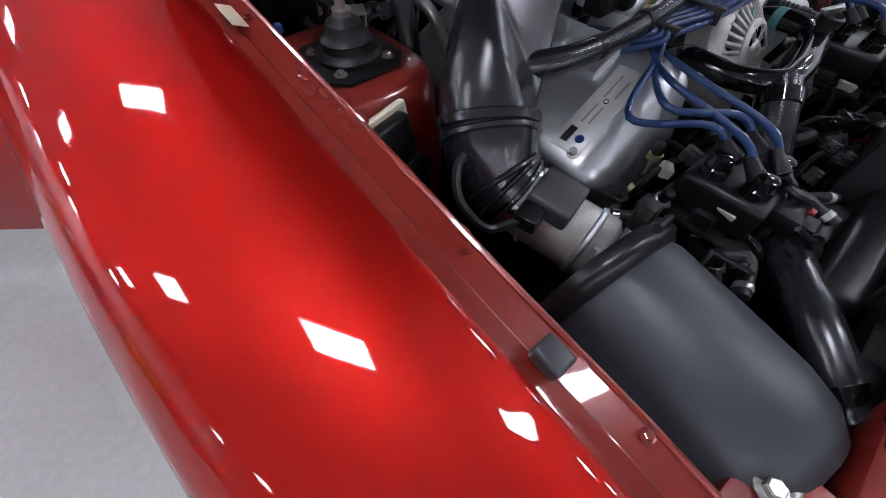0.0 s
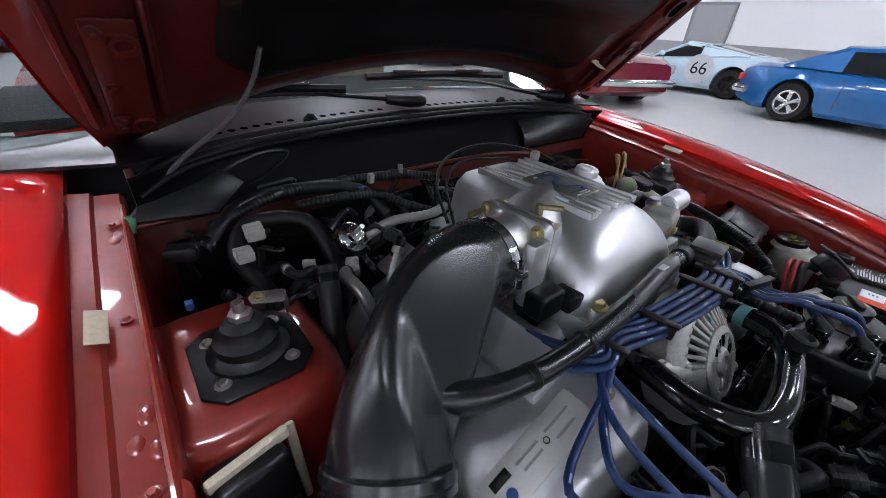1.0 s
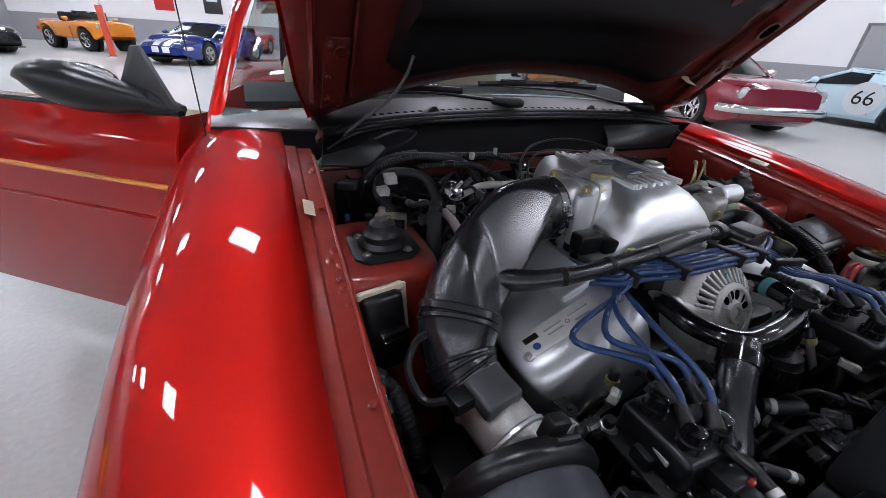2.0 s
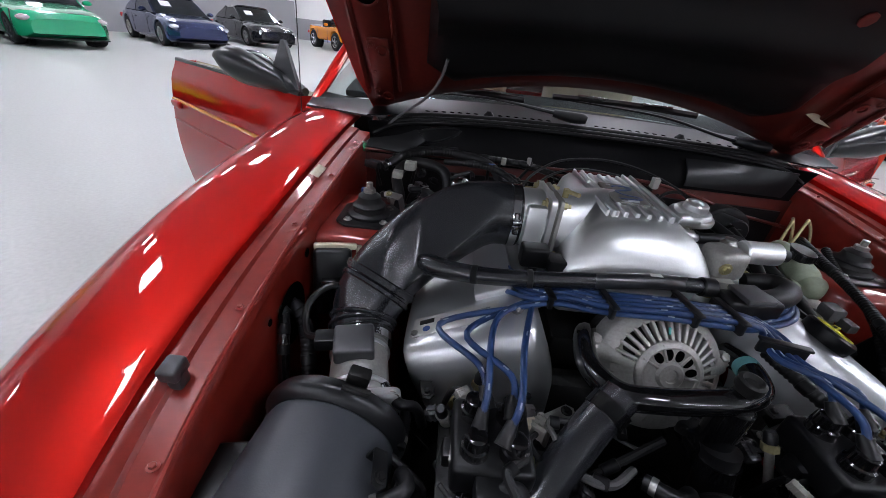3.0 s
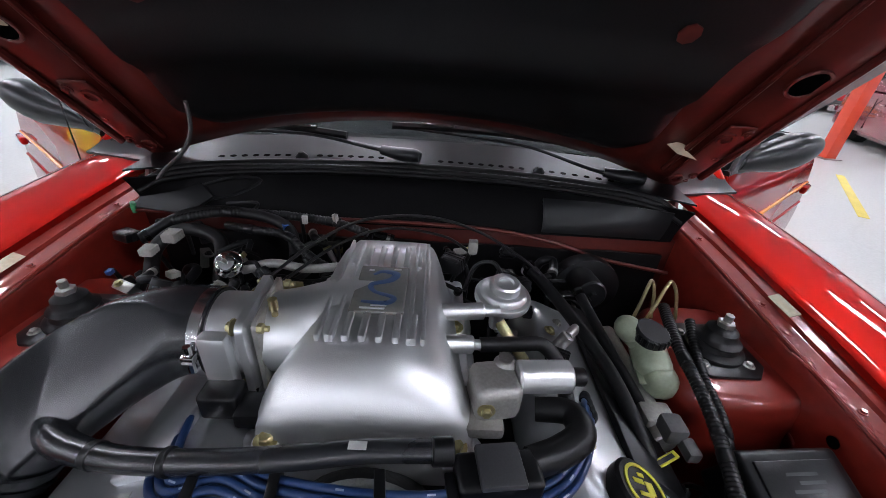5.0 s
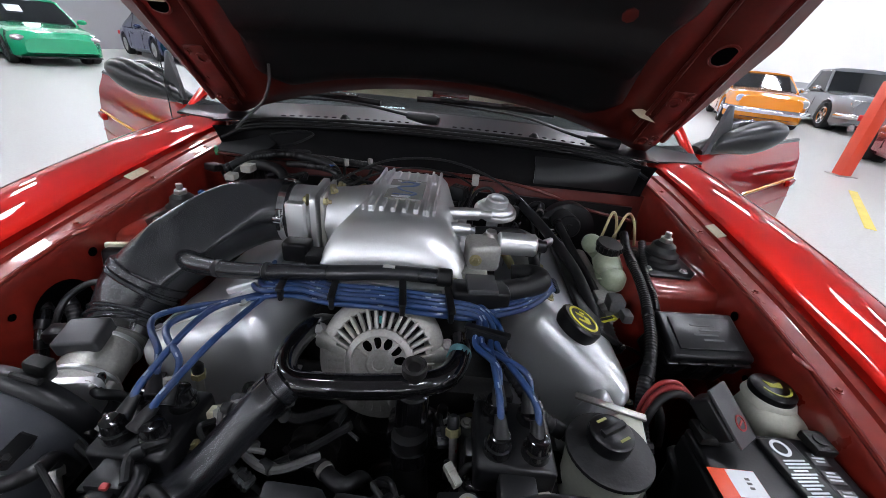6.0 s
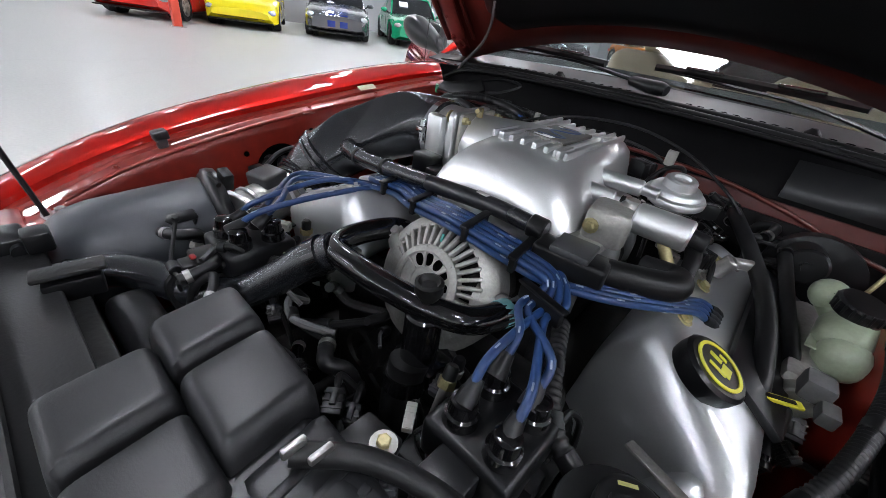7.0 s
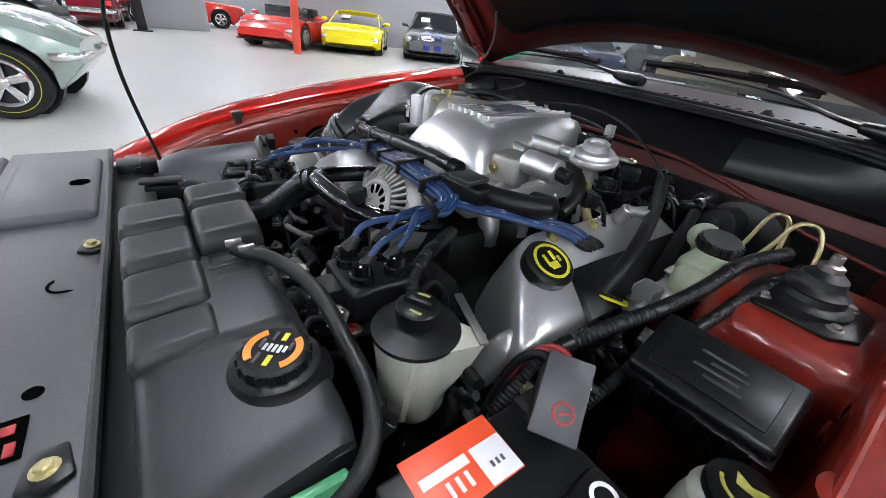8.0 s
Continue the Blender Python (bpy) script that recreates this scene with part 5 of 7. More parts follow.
    part("flange_plate", box(0.010, 0.112, 0.118, (-0.180, 0.517, 0.955), 0.008, rot("Z", 4), 3), ROUGHAL, tb)
    part("vacuum_nipple", join(rod(0.006, (-0.165, 0.50, 1.010), (-0.165, 0.50, 1.026), 12), rod(0.004, (-0.165, 0.50, 1.022), (-0.150, 0.47, 1.026), 10)), BRASS, tb)
    for y, z in ((0.468, 1.004), (0.464, 0.905), (0.566, 1.004), (0.566, 0.905)):
        bolt(tb, (-0.204, y, z), 0.007, (-1, 0, 0), BRASS)
        part("nut", lathe([(0.007, 0), (0.007, 0.007), (0.004, 0.009), (0.004, 0.014)], (-0.174, y, z), (1, 0, 0), 6), BRASS, tb)
    part("throttle_sensor", join(box(0.05, 0.035, 0.04, (-0.215, 0.43, 0.918), 0.006, None, 3), box(0.035, 0.04, 0.025, (-0.175, 0.42, 0.912), 0.005), rod(0.012, (-0.16, 0.43, 0.92), (-0.13, 0.43, 0.92), 12)), BLACKPL, tb, "black throttle sensor")
    part("throttle_lever", join(lathe([(0.03, 0), (0.03, 0.004), (0.008, 0.006), (0, 0.006)], (-0.21, 0.575, 0.96), (0, 1, 0), 24), box(0.07, 0.004, 0.02, (-0.19, 0.585, 0.985), 0.002)), BRASS, tb)
    # right-hand fittings
    port = part("vacuum_port", join(rod(0.0135, (0.055, 0.565, 0.965), (0.125, 0.575, 0.965), 18, 0.002), rod(0.009, (0.12, 0.574, 0.965), (0.15, 0.576, 0.965), 14)), CASTAL, en)
    part("vacuum_port", join(rod(0.013, (0.055, 0.505, 0.958), (0.105, 0.51, 0.955), 18, 0.002), rod(0.008, (0.10, 0.51, 0.955), (0.13, 0.512, 0.952), 12)), CASTAL, en)
    part("vacuum_hose", tube([(0.115, 0.511, 0.954), (0.17, 0.515, 0.955), (0.21, 0.52, 0.95), (0.235, 0.50, 0.925), (0.24, 0.46, 0.90)], 0.011, 10, 6), RUBBER, en, "black vacuum hose")
    ia = part("idle_valve", join(box(0.060, 0.06, 0.055, (0.128, 0.440, 0.945), 0.012, rot("Z", 10), 3), box(0.05, 0.07, 0.02, (0.115, 0.43, 0.915), 0.006)), ROUGHAL, en, "cast idle air valve with bright canister")
    part("canister", rod(0.021, (0.155, 0.444, 0.966), (0.225, 0.448, 0.966), 24, 0.003), CASTAL, ia, "bright metal canister")
    part("canister_plug", rod(0.012, (0.222, 0.448, 0.966), (0.245, 0.45, 0.964), 14, 0.002), BLACKPL, ia)
    part("top_fitting", lathe([(0.014, 0), (0.015, 0.006), (0.010, 0.012), (0.010, 0.016), (0, 0.017)], (0.142, 0.462, 0.965), (0, 0, 1), 16), STEEL, ia)
    bolt(ia, (0.115, 0.408, 0.945), 0.007, (0, -1, 0), BRASS)
    # EGR valve
    eg = part("egr_valve", lathe([(0.012, -0.10), (0.014, -0.052), (0.028, -0.046), (0.043, -0.036), (0.048, -0.032), (0.0485, -0.026), (0.046, -0.022), (0.040, -0.020), (0.038, -0.014), (0.034, -0.011), (0.026, -0.010), (0.0245, 0.002), (0.021, 0.005), (0.013, 0.005), (0.012, 0.0), (0, 0.0)], (0.165, 0.625, 0.984), (0.05, -0.12, 1), 40), CASTAL, en, "zinc plated dome of the exhaust gas valve")
    part("egr_hose", tube([(0.165, 0.645, 0.98), (0.15, 0.68, 0.99), (0.12, 0.69, 0.975), (0.10, 0.66, 0.94)], 0.004, 8, 6), RUBBER, eg)
    part("egr_pipe", tube([(0.165, 0.63, 0.90), (0.20, 0.60, 0.86), (0.24, 0.62, 0.80), (0.28, 0.72, 0.74)], 0.010, 10, 6), BRASS, en)
    # valve covers
    for s, cx, tilt, y0, y1 in ((-1, -0.312, 25, 0.252, 0.70), (1, 0.296, 25, 0.243, 0.76)):
        vsecs = []
        wide, fall = (0.114, 1.45) if s < 0 else (0.083, 1.6)
        front = ((-0.006, 0.74, -0.058), (-0.002, 0.84, -0.034), (0.005, 0.92, -0.018), (0.016, 0.965, -0.007), (0.032, 0.99, -0.002), (0.055, 1.0, 0.0))
        for y, g, dz in [(y0 + a, b, c) for a, b, c in front] + [(0.36, 1.0, 0.0), (0.40, 0.99, 0.0), (0.44, 0.97, -0.004), (y1 - 0.06, 0.96, -0.004), (y1 - 0.02, 0.93, -0.008), (y1, 0.8, -0.02)]:
            loop = []
            for (a, b) in round_rect(wide * g, 0.052, 52, 0.27):
                b = b if b > 0 else b * fall
                a = a * (1.0 if b > 0 else 1.04)
                v = rot("Y", s * tilt) @ Vector((a, 0, b + dz))
                skew = 0.0 if s < 0 else 0.80 * (wide - a) * max(0.0, 1 - (y - y0) / 0.28)
                loop.append(Vector((cx + v.x, y + skew, 0.802 + v.z)))
            vsecs.append(loop)
        vc = part("valve_cover", loft(vsecs), COVERAL, en, "satin silver valve cover", smooth=60)
        n = rot("Y", s * tilt) @ Vector((0, 0, 1))
        e = rot("Y", s * tilt) @ Vector((1, 0, 0))
        o = Vector((cx, 0, 0.802))

        def on(a, y, h=0.0525):
            return o + e * a + n * h + Vector((0, y, 0))
        for a, y in (((-wide + 0.028, 0.30), (wide - 0.026, 0.30), (-wide + 0.028, 0.50)) if s < 0 else ((-wide + 0.020, 0.56), (-0.03, 0.68))):
            bolt(vc, on(a, y, 0.051), 0.006, n)
        if s < 0:
            lb = box(0.150, 0.046, 0.0012, (0, 0, 0), 0.0003)
            lab = part("cover_label", move(lb, on(-0.015, 0.315), rot("Y", s * tilt)), PLATE, vc, "pale printed label plate")
            part("print_block", move(box(0.026, 0.011, 0.0008, (0, 0, 0), 0.0002), on(-0.066, 0.324, 0.0535), rot("Y", s * tilt)), BLACKPL, lab, "black printed mark")
            part("print_oval", move(lathe([(0.0065, 0), (0.0065, 0.0008), (0, 0.0009)], (0, 0, 0), (0, 0, 1), 20), on(-0.066, 0.306, 0.0532), rot("Y", s * tilt)), BLUEPR, lab, "blue printed oval")
            for k, (a, y, w) in enumerate(((-0.025, 0.322, 0.035), (-0.025, 0.312, 0.03), (0.025, 0.322, 0.04), (0.025, 0.308, 0.03))):
                part("print_bar", move(box(w, 0.003, 0.0006, (0, 0, 0), 0), on(a, y, 0.0534), rot("Y", s * tilt)), HALLGREY, lab, "illegible printed line")
            part("print_ring", move(lathe([(0.004, 0), (0.004, 0.0008), (0.003, 0.0009), (0.003, 0.0)], (0, 0, 0), (0, 0, 1), 16, True), on(0.0, 0.315, 0.0532), rot("Y", s * tilt)), BLACKPL, lab)
            part("coil_cover", move(box(0.07, 0.36, 0.016, (0, 0, 0), 0.005, None, 3), on(0.055, 0.53, 0.055), rot("Y", s * tilt)), COVERAL, vc)
        else:
            part("coil_cover", move(prism([(-0.035, -0.16), (0.045, -0.19), (0.05, 0.20), (-0.03, 0.20)], 0.012, 0.003), on(0.040, 0.56, 0.050), rot("Y", s * tilt)), BLACKPL, vc, "black ignition cover strip")
            lobe = []
            for h, a0, a1, ya, yb in ((0.022, 0.046, 0.072, 0.272, 0.31), (0.014, 0.038, 0.077, 0.258, 0.31), (-0.006, 0.034, 0.080, 0.247, 0.31), (-0.030, 0.034, 0.082, 0.240, 0.30), (-0.070, 0.036, 0.083, 0.235, 0.30), (-0.105, 0.040, 0.083, 0.234, 0.30), (-0.118, 0.046, 0.078, 0.242, 0.29)):
                lobe.append([on((a0 + a1) / 2 + p, (ya + yb) / 2 + r, h) for p, r in round_rect((a1 - a0) / 2, (yb - ya) / 2, 32, 0.45)])
            part("front_lobe", loft(lobe), COVERAL, vc, smooth=60)
            cap = part("oil_cap", lathe([(0.038, -0.006), (0.040, 0.004), (0.040, 0.016), (0.036, 0.020), (0, 0.021)], on(-0.014, 0.362), n, 32), BLACKPL, vc, "black oil filler cap with yellow print")
            part("cap_ring", lathe([(0.030, 0.0205), (0.030, 0.0222), (0.026, 0.0222), (0.026, 0.0205)], on(-0.014, 0.362), n, 32, True), YELLOW, cap)
            q = rot("Y", s * tilt)
            for dx, dy, w, h in ((-0.008, 0.006, 0.016, 0.006), (0.008, 0.0, 0.012, 0.016), (-0.002, -0.009, 0.022, 0.005), (0.0, 0.015, 0.010, 0.005)):
                part("cap_print", move(box(w, h, 0.0012, (dx, dy, 0), 0.0003), on(-0.014, 0.362, 0.0742), q), YELLOW, cap, "yellow oil can pictogram shape")
            for k in range(3):
                bolt(vc, on(-0.060, 0.42 + 0.11 * k, 0.052), 0.007, n, BRASS)
            part("breather", join(rod(0.012, on(-0.055, 0.60, 0.05), on(-0.055, 0.60, 0.085), 14, 0.002), rod(0.009, on(-0.055, 0.60, 0.08), on(-0.02, 0.64, 0.09), 12)), STEEL, vc)
    # alternator
    c = Vector((-0.024, 0.262, 0.832))
    ax = Vector((0.02, -0.90, 0.42)).normalized()
    # core in near-black, so the shade between the fins is in its colour
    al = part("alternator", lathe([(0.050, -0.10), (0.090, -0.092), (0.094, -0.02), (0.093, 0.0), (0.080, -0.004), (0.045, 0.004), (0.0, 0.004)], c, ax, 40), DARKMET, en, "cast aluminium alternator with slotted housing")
    part("rear_ring", lathe([(0.100, -0.045), (0.102, -0.012), (0.099, -0.003), (0.090, 0.004), (0.081, 0.009), (0.078, 0.004), (0.080, -0.02), (0.092, -0.045)], c, ax, 48, True), ROUGHAL, al)
    part("end_frame", lathe([(0.053, 0.010), (0.053, 0.024), (0.050, 0.0275), (0.044, 0.029), (0.041, 0.027), (0.041, 0.016)], c, ax, 48, True), ROUGHAL, al, "cast end frame")
    q = ax.to_track_quat("Z", "Y").to_matrix()
    # open slots along the upper arc, solid casting elsewhere; then the spoked middle
    for k in range(36):
        a = 10 * k if k < 19 else 10 * k - 360
        b = box(0.0058 if -108 < a < 72 else 0.0135, 0.034, 0.013, (0, 0, 0), 0.0022)
        move(b, (0, 0.0665, 0.0105), rot("X", -24))
        part("fin", move(move(b, (0, 0, 0), rot("Z", a)), c, q), ROUGHAL, al)
    part("end_plate", lathe([(0.020, 0.008), (0.020, 0.025), (0.030, 0.0255), (0.042, 0.0245), (0.043, 0.010)], c, ax, 40, True), ROUGHAL, al)
    # slots as black ovals on the plate, their shade in the colour
    for k in range(5):
        b = lathe([(0.0062, -0.004), (0.0062, 0.0006), (0, 0.0008)], (0, 0, 0), (0, 0, 1), 16)
        for v in b.verts:
            v.co.y *= 1.5
        move(b, (0, 0.0325, 0.0256))
        part("vent_slot", move(move(b, (0, 0, 0), rot("Z", 29 * k - 78)), c, q), HOLE, al, "black oval for the shade in a cooling slot")
    for k in (-95, -40, 20, 62, 150, 200):
        b = box(0.004, 0.030, 0.004, (0, 0.036, 0.0265), 0.0015, None)
        part("web", move(move(b, (0, 0, 0), rot("Z", k)), c, q), ROUGHAL, al)
    part("bearing", lathe([(0.022, 0.0), (0.022, 0.026), (0.018, 0.030), (0.011, 0.030), (0.010, 0.026), (0, 0.026)], c, ax, 28), ROUGHAL, al)
    part("teal_dab", move(move(box(0.004, 0.012, 0.003, (0, 0.066, 0.0175), 0.001), (0, 0, 0), rot("Z", 4)), c, q), mat("teal_paint_dab", (0.05, 0.33, 0.30), 0.5), al, "dab of teal paint")
    for p in ((-0.128, 0.285, 0.845), (0.078, 0.285, 0.838)):
        b = Vector(p)
        part("ear", tube([c + (b - c) * 0.65, b], [0.026, 0.017], 12, 4), ROUGHAL, al)
        bolt(al, b + Vector((0, -0.004, 0.014)), 0.008, (0, -0.5, 0.86))
    # coolant crossover pipe
    cp = part("coolant_pipe", tube([(-0.115, 0.335, 0.83), (-0.142, 0.295, 0.855), (-0.155, 0.225, 0.860), (-0.134, 0.172, 0.866), (-0.085, 0.164, 0.869), (-0.02, 0.171, 0.868), (0.035, 0.182, 0.867), (0.080, 0.207, 0.864), (0.098, 0.255, 0.859), (0.098, 0.305, 0.845)], 0.0175, 16, 8), GLOSSBLK, en, "gloss black coolant pipe", smooth=60)
    part("bleed_plug", lathe([(0.013, -0.01), (0.013, 0.012), (0.017, 0.013), (0.017, 0.026), (0.013, 0.028), (0.009, 0.022), (0, 0.022)], (0.035, 0.184, 0.878), (0, -0.1, 1), 16), DARKMET, cp)
    part("tape_band", tube([(0.0955, 0.247, 0.8597), (0.0983, 0.262, 0.8583)], 0.0184, 16, 3), mat("teal_tape", (0.12, 0.32, 0.33), 0.5), cp, "teal tape band")
    part("pipe_stay", box(0.012, 0.05, 0.004, (-0.14, 0.195, 0.842), 0.001), STEEL, cp)
    # thermostat housing under the pipe
    part("thermostat_housing", join(rod(0.024, (0.035, 0.180, 0.78), (0.035, 0.182, 0.86), 20, 0.003), box(0.07, 0.05, 0.03, (0.035, 0.190, 0.77), 0.008)), GLOSSBLK, en)
    return en


engine()


def hoses_and_intake():
    t = thing("intake_tube", "satin black plastic intake tube with clamps", "air duct", (-0.4, 0.4, 0.75))
    duct = tube([(-0.245, 0.513, 0.957), (-0.30, 0.510, 0.957), (-0.355, 0.488, 0.945), (-0.42, 0.448, 0.910), (-0.470, 0.415, 0.868), (-0.497, 0.385, 0.835)], [0.060, 0.062, 0.067, 0.068, 0.066, 0.064], 64, 14)
    mid, face = Vector((-0.372, 0.478, 0.934)), Vector((-0.10, -0.72, 0.69)).normalized()
    for v in duct.verts:
        d = (v.co - mid).dot(face) - 0.044
        w = max(0.0, min(1.0, (v.co.x + 0.478) / 0.05)) * max(0.0, min(1.0, (-0.272 - v.co.x) / 0.012))
        if d > 0:
            v.co -= face * (d * 0.94 * w)
    part("duct", duct, TUBEPL, t, smooth=50)
    part("lower_duct", tube([(-0.490, 0.393, 0.845), (-0.503, 0.370, 0.820), (-0.508, 0.345, 0.797), (-0.505, 0.318, 0.782)], [0.067, 0.063, 0.056, 0.052], 32, 8), TUBEPL, t, smooth=70)
    for a, b, r in (((-0.486, 0.398, 0.852), (-0.492, 0.390, 0.842), 0.0705), ((-0.494, 0.386, 0.837), (-0.498, 0.380, 0.831), 0.0695), ((-0.508, 0.345, 0.797), (-0.508, 0.339, 0.793), 0.060), ((-0.508, 0.333, 0.790), (-0.507, 0.327, 0.787), 0.058), ((-0.507, 0.321, 0.784), (-0.505, 0.315, 0.781), 0.0565)):
        part("bead", rod(r, a, b, 32, 0.002), TUBEPL, t)
    for a, b, r in (((-0.248, 0.513, 0.957), (-0.262, 0.513, 0.957), 0.0625), ((-0.505, 0.312, 0.780), (-0.503, 0.300, 0.775), 0.054)):
        cl = part("clamp", rod(r, a, b, 32), CHROME, t, "bright worm-drive clamp")
        m = Vector(a).lerp(Vector(b), 0.5)
        part("clamp_screw", join(box(0.016, 0.024, 0.012, m + Vector((0.0, -r * 0.98, 0.012)), 0.002), rod(0.005, m + Vector((0, -r - 0.004, -0.01)), m + Vector((0, -r - 0.002, 0.03)), 8)), CHROME, cl)
    mf = thing("air_meter", "cast aluminium air meter with black electronics box", "air meter", (-0.49, 0.24, 0.7))
    part("meter_body", join(rod(0.046, (-0.504, 0.305, 0.776), (-0.480, 0.185, 0.760), 28, 0.003), box(0.09, 0.05, 0.05, (-0.478, 0.20, 0.752), 0.012, rot("Z", 12), 3)), ROUGHAL, mf, smooth=50)
    for y, x in ((0.285, -0.500), (0.215, -0.486)):
        part("meter_ring", rod(0.050, (x, y, 0.7715 if y > 0.25 else 0.7645), (x + 0.0016, y - 0.008, 0.770 if y > 0.25 else 0.763), 28, 0.002), CASTAL, mf)
    for x in (-0.525, -0.430):
        bolt(mf, (x, 0.178, 0.806), 0.006, (0, 1, 0.2))
    part("electronics_box", box(0.062, 0.058, 0.030, (-0.503, 0.258, 0.818), 0.006, rot("X", 8) @ rot("Z", 12), 3), GREYPL, mf, "dark electronics box")
    part("plug", box(0.035, 0.03, 0.022, (-0.548, 0.262, 0.815), 0.004, rot("Z", 12)), BLACKPL, mf)
    part("meter_flange", box(0.115, 0.012, 0.11, (-0.474, 0.170, 0.760), 0.012, rot("Z", 12), 3), CASTAL, mf)
    part("loom", tube([(-0.56, 0.265, 0.815), (-0.59, 0.29, 0.80), (-0.60, 0.33, 0.825), (-0.575, 0.36, 0.845), (-0.54, 0.372, 0.84)], 0.006, 8, 6), RUBBER, mf)

    f = thing("air_filter", "large dark grey conical air filter with black rim", "air filter", (-0.52, 0.03, 0.6))
    ax = Vector((-0.14, -0.97, -0.14)).normalized()
    c = Vector((-0.505, 0.166, 0.747))
    part("filter_shell", lathe([(0.090, 0.02), (0.093, 0.03), (0.096, 0.12), (0.097, 0.19), (0.092, 0.225), (0.078, 0.25), (0.05, 0.265), (0.0, 0.27)], c, ax, 40), FILTPL, f, "slate grey shell", smooth=70)
    part("rim", lathe([(0.062, -0.012), (0.10, -0.010), (0.104, 0.0), (0.104, 0.010), (0.098, 0.014), (0.094, 0.02), (0.09, 0.02)], c, ax, 40, True), SATINBLK, f, "gloss black rim", smooth=60)
    part("latch", join(box(0.03, 0.02, 0.035, c + Vector((0.03, 0.0, 0.096)), 0.004, rot("Y", 15)), rod(0.005, c + Vector((0.015, -0.02, 0.105)), c + Vector((0.05, -0.02, 0.095)), 8)), DARKMET, f)
    part("mould_line", tube([c + ax * 0.05 + Vector((0.06, 0.01, 0.068)), c + ax * 0.14 + Vector((0.062, 0.01, 0.072)), c + ax * 0.21 + Vector((0.060, 0.01, 0.062))], 0.0022, 6, 5), GREYPL, f)

    d = thing("snorkel_box", "black resonator with beige foam seal on the inner wing", "air resonator", (-0.61, 0.45, 0.7))
    part("box_body", box(0.075, 0.055, 0.14, (-0.600, 0.470, 0.785), 0.010, rot("Z", 12) @ rot("X", -14), 3), BLACKPL, d)
    part("grille_bar", box(0.05, 0.02, 0.012, (-0.588, 0.438, 0.80), 0.003, rot("Z", 12)), GLOSSBLK, d)
    part("foam_seal", join(box(0.085, 0.012, 0.014, (-0.598, 0.484, 0.856), 0.004, rot("Z", 12)), box(0.012, 0.02, 0.11, (-0.553, 0.494, 0.80), 0.004, rot("X", -14))), BEIGE, d, "beige foam seal")
    part("inner_recess", box(0.05, 0.01, 0.06, (-0.585, 0.430, 0.765), 0.004, rot("Z", 12)), GLOSSBLK, d)

    def hose(name, label, pts, r, material=RUBBER, ends=True, seg=12, n=8, **kw):
        h = thing(name, label, "hose", pts[0])
        part("pipe", tube(pts, r, seg, n, **kw), material, h, smooth=60)
        if ends:
            rr = (r if isinstance(r, (int, float)) else max(r[0], r[-1])) * 1.13
            for a, b in ((pts[0], pts[1]), (pts[-1], pts[-2])):
                a, b = Vector(a), Vector(b)
                k = (b - a).normalized()
                part("clamp", rod(rr, a + k * rr * 0.6, a + k * rr * 1.3, 16), GLOSSBLK, h, "black spring clamp")
        elif name.endswith("loom"):
            path = spline(pts, n)
            for q in (0.22, 0.5, 0.74):
                i = int(q * (len(path) - 1))
                k = (path[i + 1] - path[i]).normalized()
                part("tape_band", rod(r * 1.06, path[i], path[i] + k * 0.018, 14, 0.001), BLACKPL, h, "black tape band")
        return h
    h = hose("breather_hose", "black breather hose from the intake tube", [(-0.435, 0.425, 0.885), (-0.395, 0.385, 0.897), (-0.355, 0.366, 0.903), (-0.29, 0.352, 0.910), (-0.20, 0.346, 0.921), (-0.10, 0.350, 0.929), (-0.02, 0.358, 0.933), (0.072, 0.364, 0.930)], [0.020, 0.019, 0.0160, 0.0145, 0.0135, 0.0135, 0.013, 0.013], TUBEPL, False, seg=18)
    for a, b in (((-0.331, 0.3595, 0.9055), (-0.318, 0.3565, 0.907)), ((-0.24, 0.3475, 0.9165), (-0.23, 0.347, 0.9175)), ((0.05, 0.362, 0.931), (0.075, 0.364, 0.930))):
        part("sleeve", rod(0.0162, a, b, 16, 0.002), BLACKPL, h)
    part("print_mark", box(0.020, 0.010, 0.001, (-0.031, 0.356, 0.9460), 0.0003), PLATE, h, "pale printed mark")
    v = thing("purge_valve", "black plastic valve block beside the intake", "valve", (0.13, 0.33, 0.9))
    part("valve_body", box(0.095, 0.045, 0.042, (0.125, 0.345, 0.912), 0.006, rot("Z", 6), 3), BLACKPL, v)
    part("valve_cover", box(0.05, 0.05, 0.01, (0.125, 0.345, 0.936), 0.003, rot("Z", 6)), GREYPL, v)
    part("outlet", tube([(0.165, 0.362, 0.916), (0.205, 0.376, 0.918), (0.236, 0.400, 0.918), (0.232, 0.435, 0.913), (0.19, 0.445, 0.905)], [0.018, 0.019, 0.019, 0.017, 0.016], 14, 6), RUBBER, v)
    # radiator hose
    hose("radiator_hose", "thick black upper radiator hose", [(-0.130, 0.170, 0.866), (-0.163, 0.145, 0.838), (-0.203, 0.110, 0.795), (-0.243, 0.070, 0.766), (-0.290, 0.032, 0.760), (-0.338, 0.005, 0.765), (-0.388, -0.032, 0.768), (-0.425, -0.072, 0.756), (-0.445, -0.11, 0.74)], 0.0255, TUBEPL, seg=18)
    hose("lower_hose", "black coolant hose down to the pump", [(0.035, 0.165, 0.79), (0.04, 0.15, 0.72), (0.05, 0.15, 0.62), (0.05, 0.2, 0.5)], 0.026, RUBBER, seg=16)
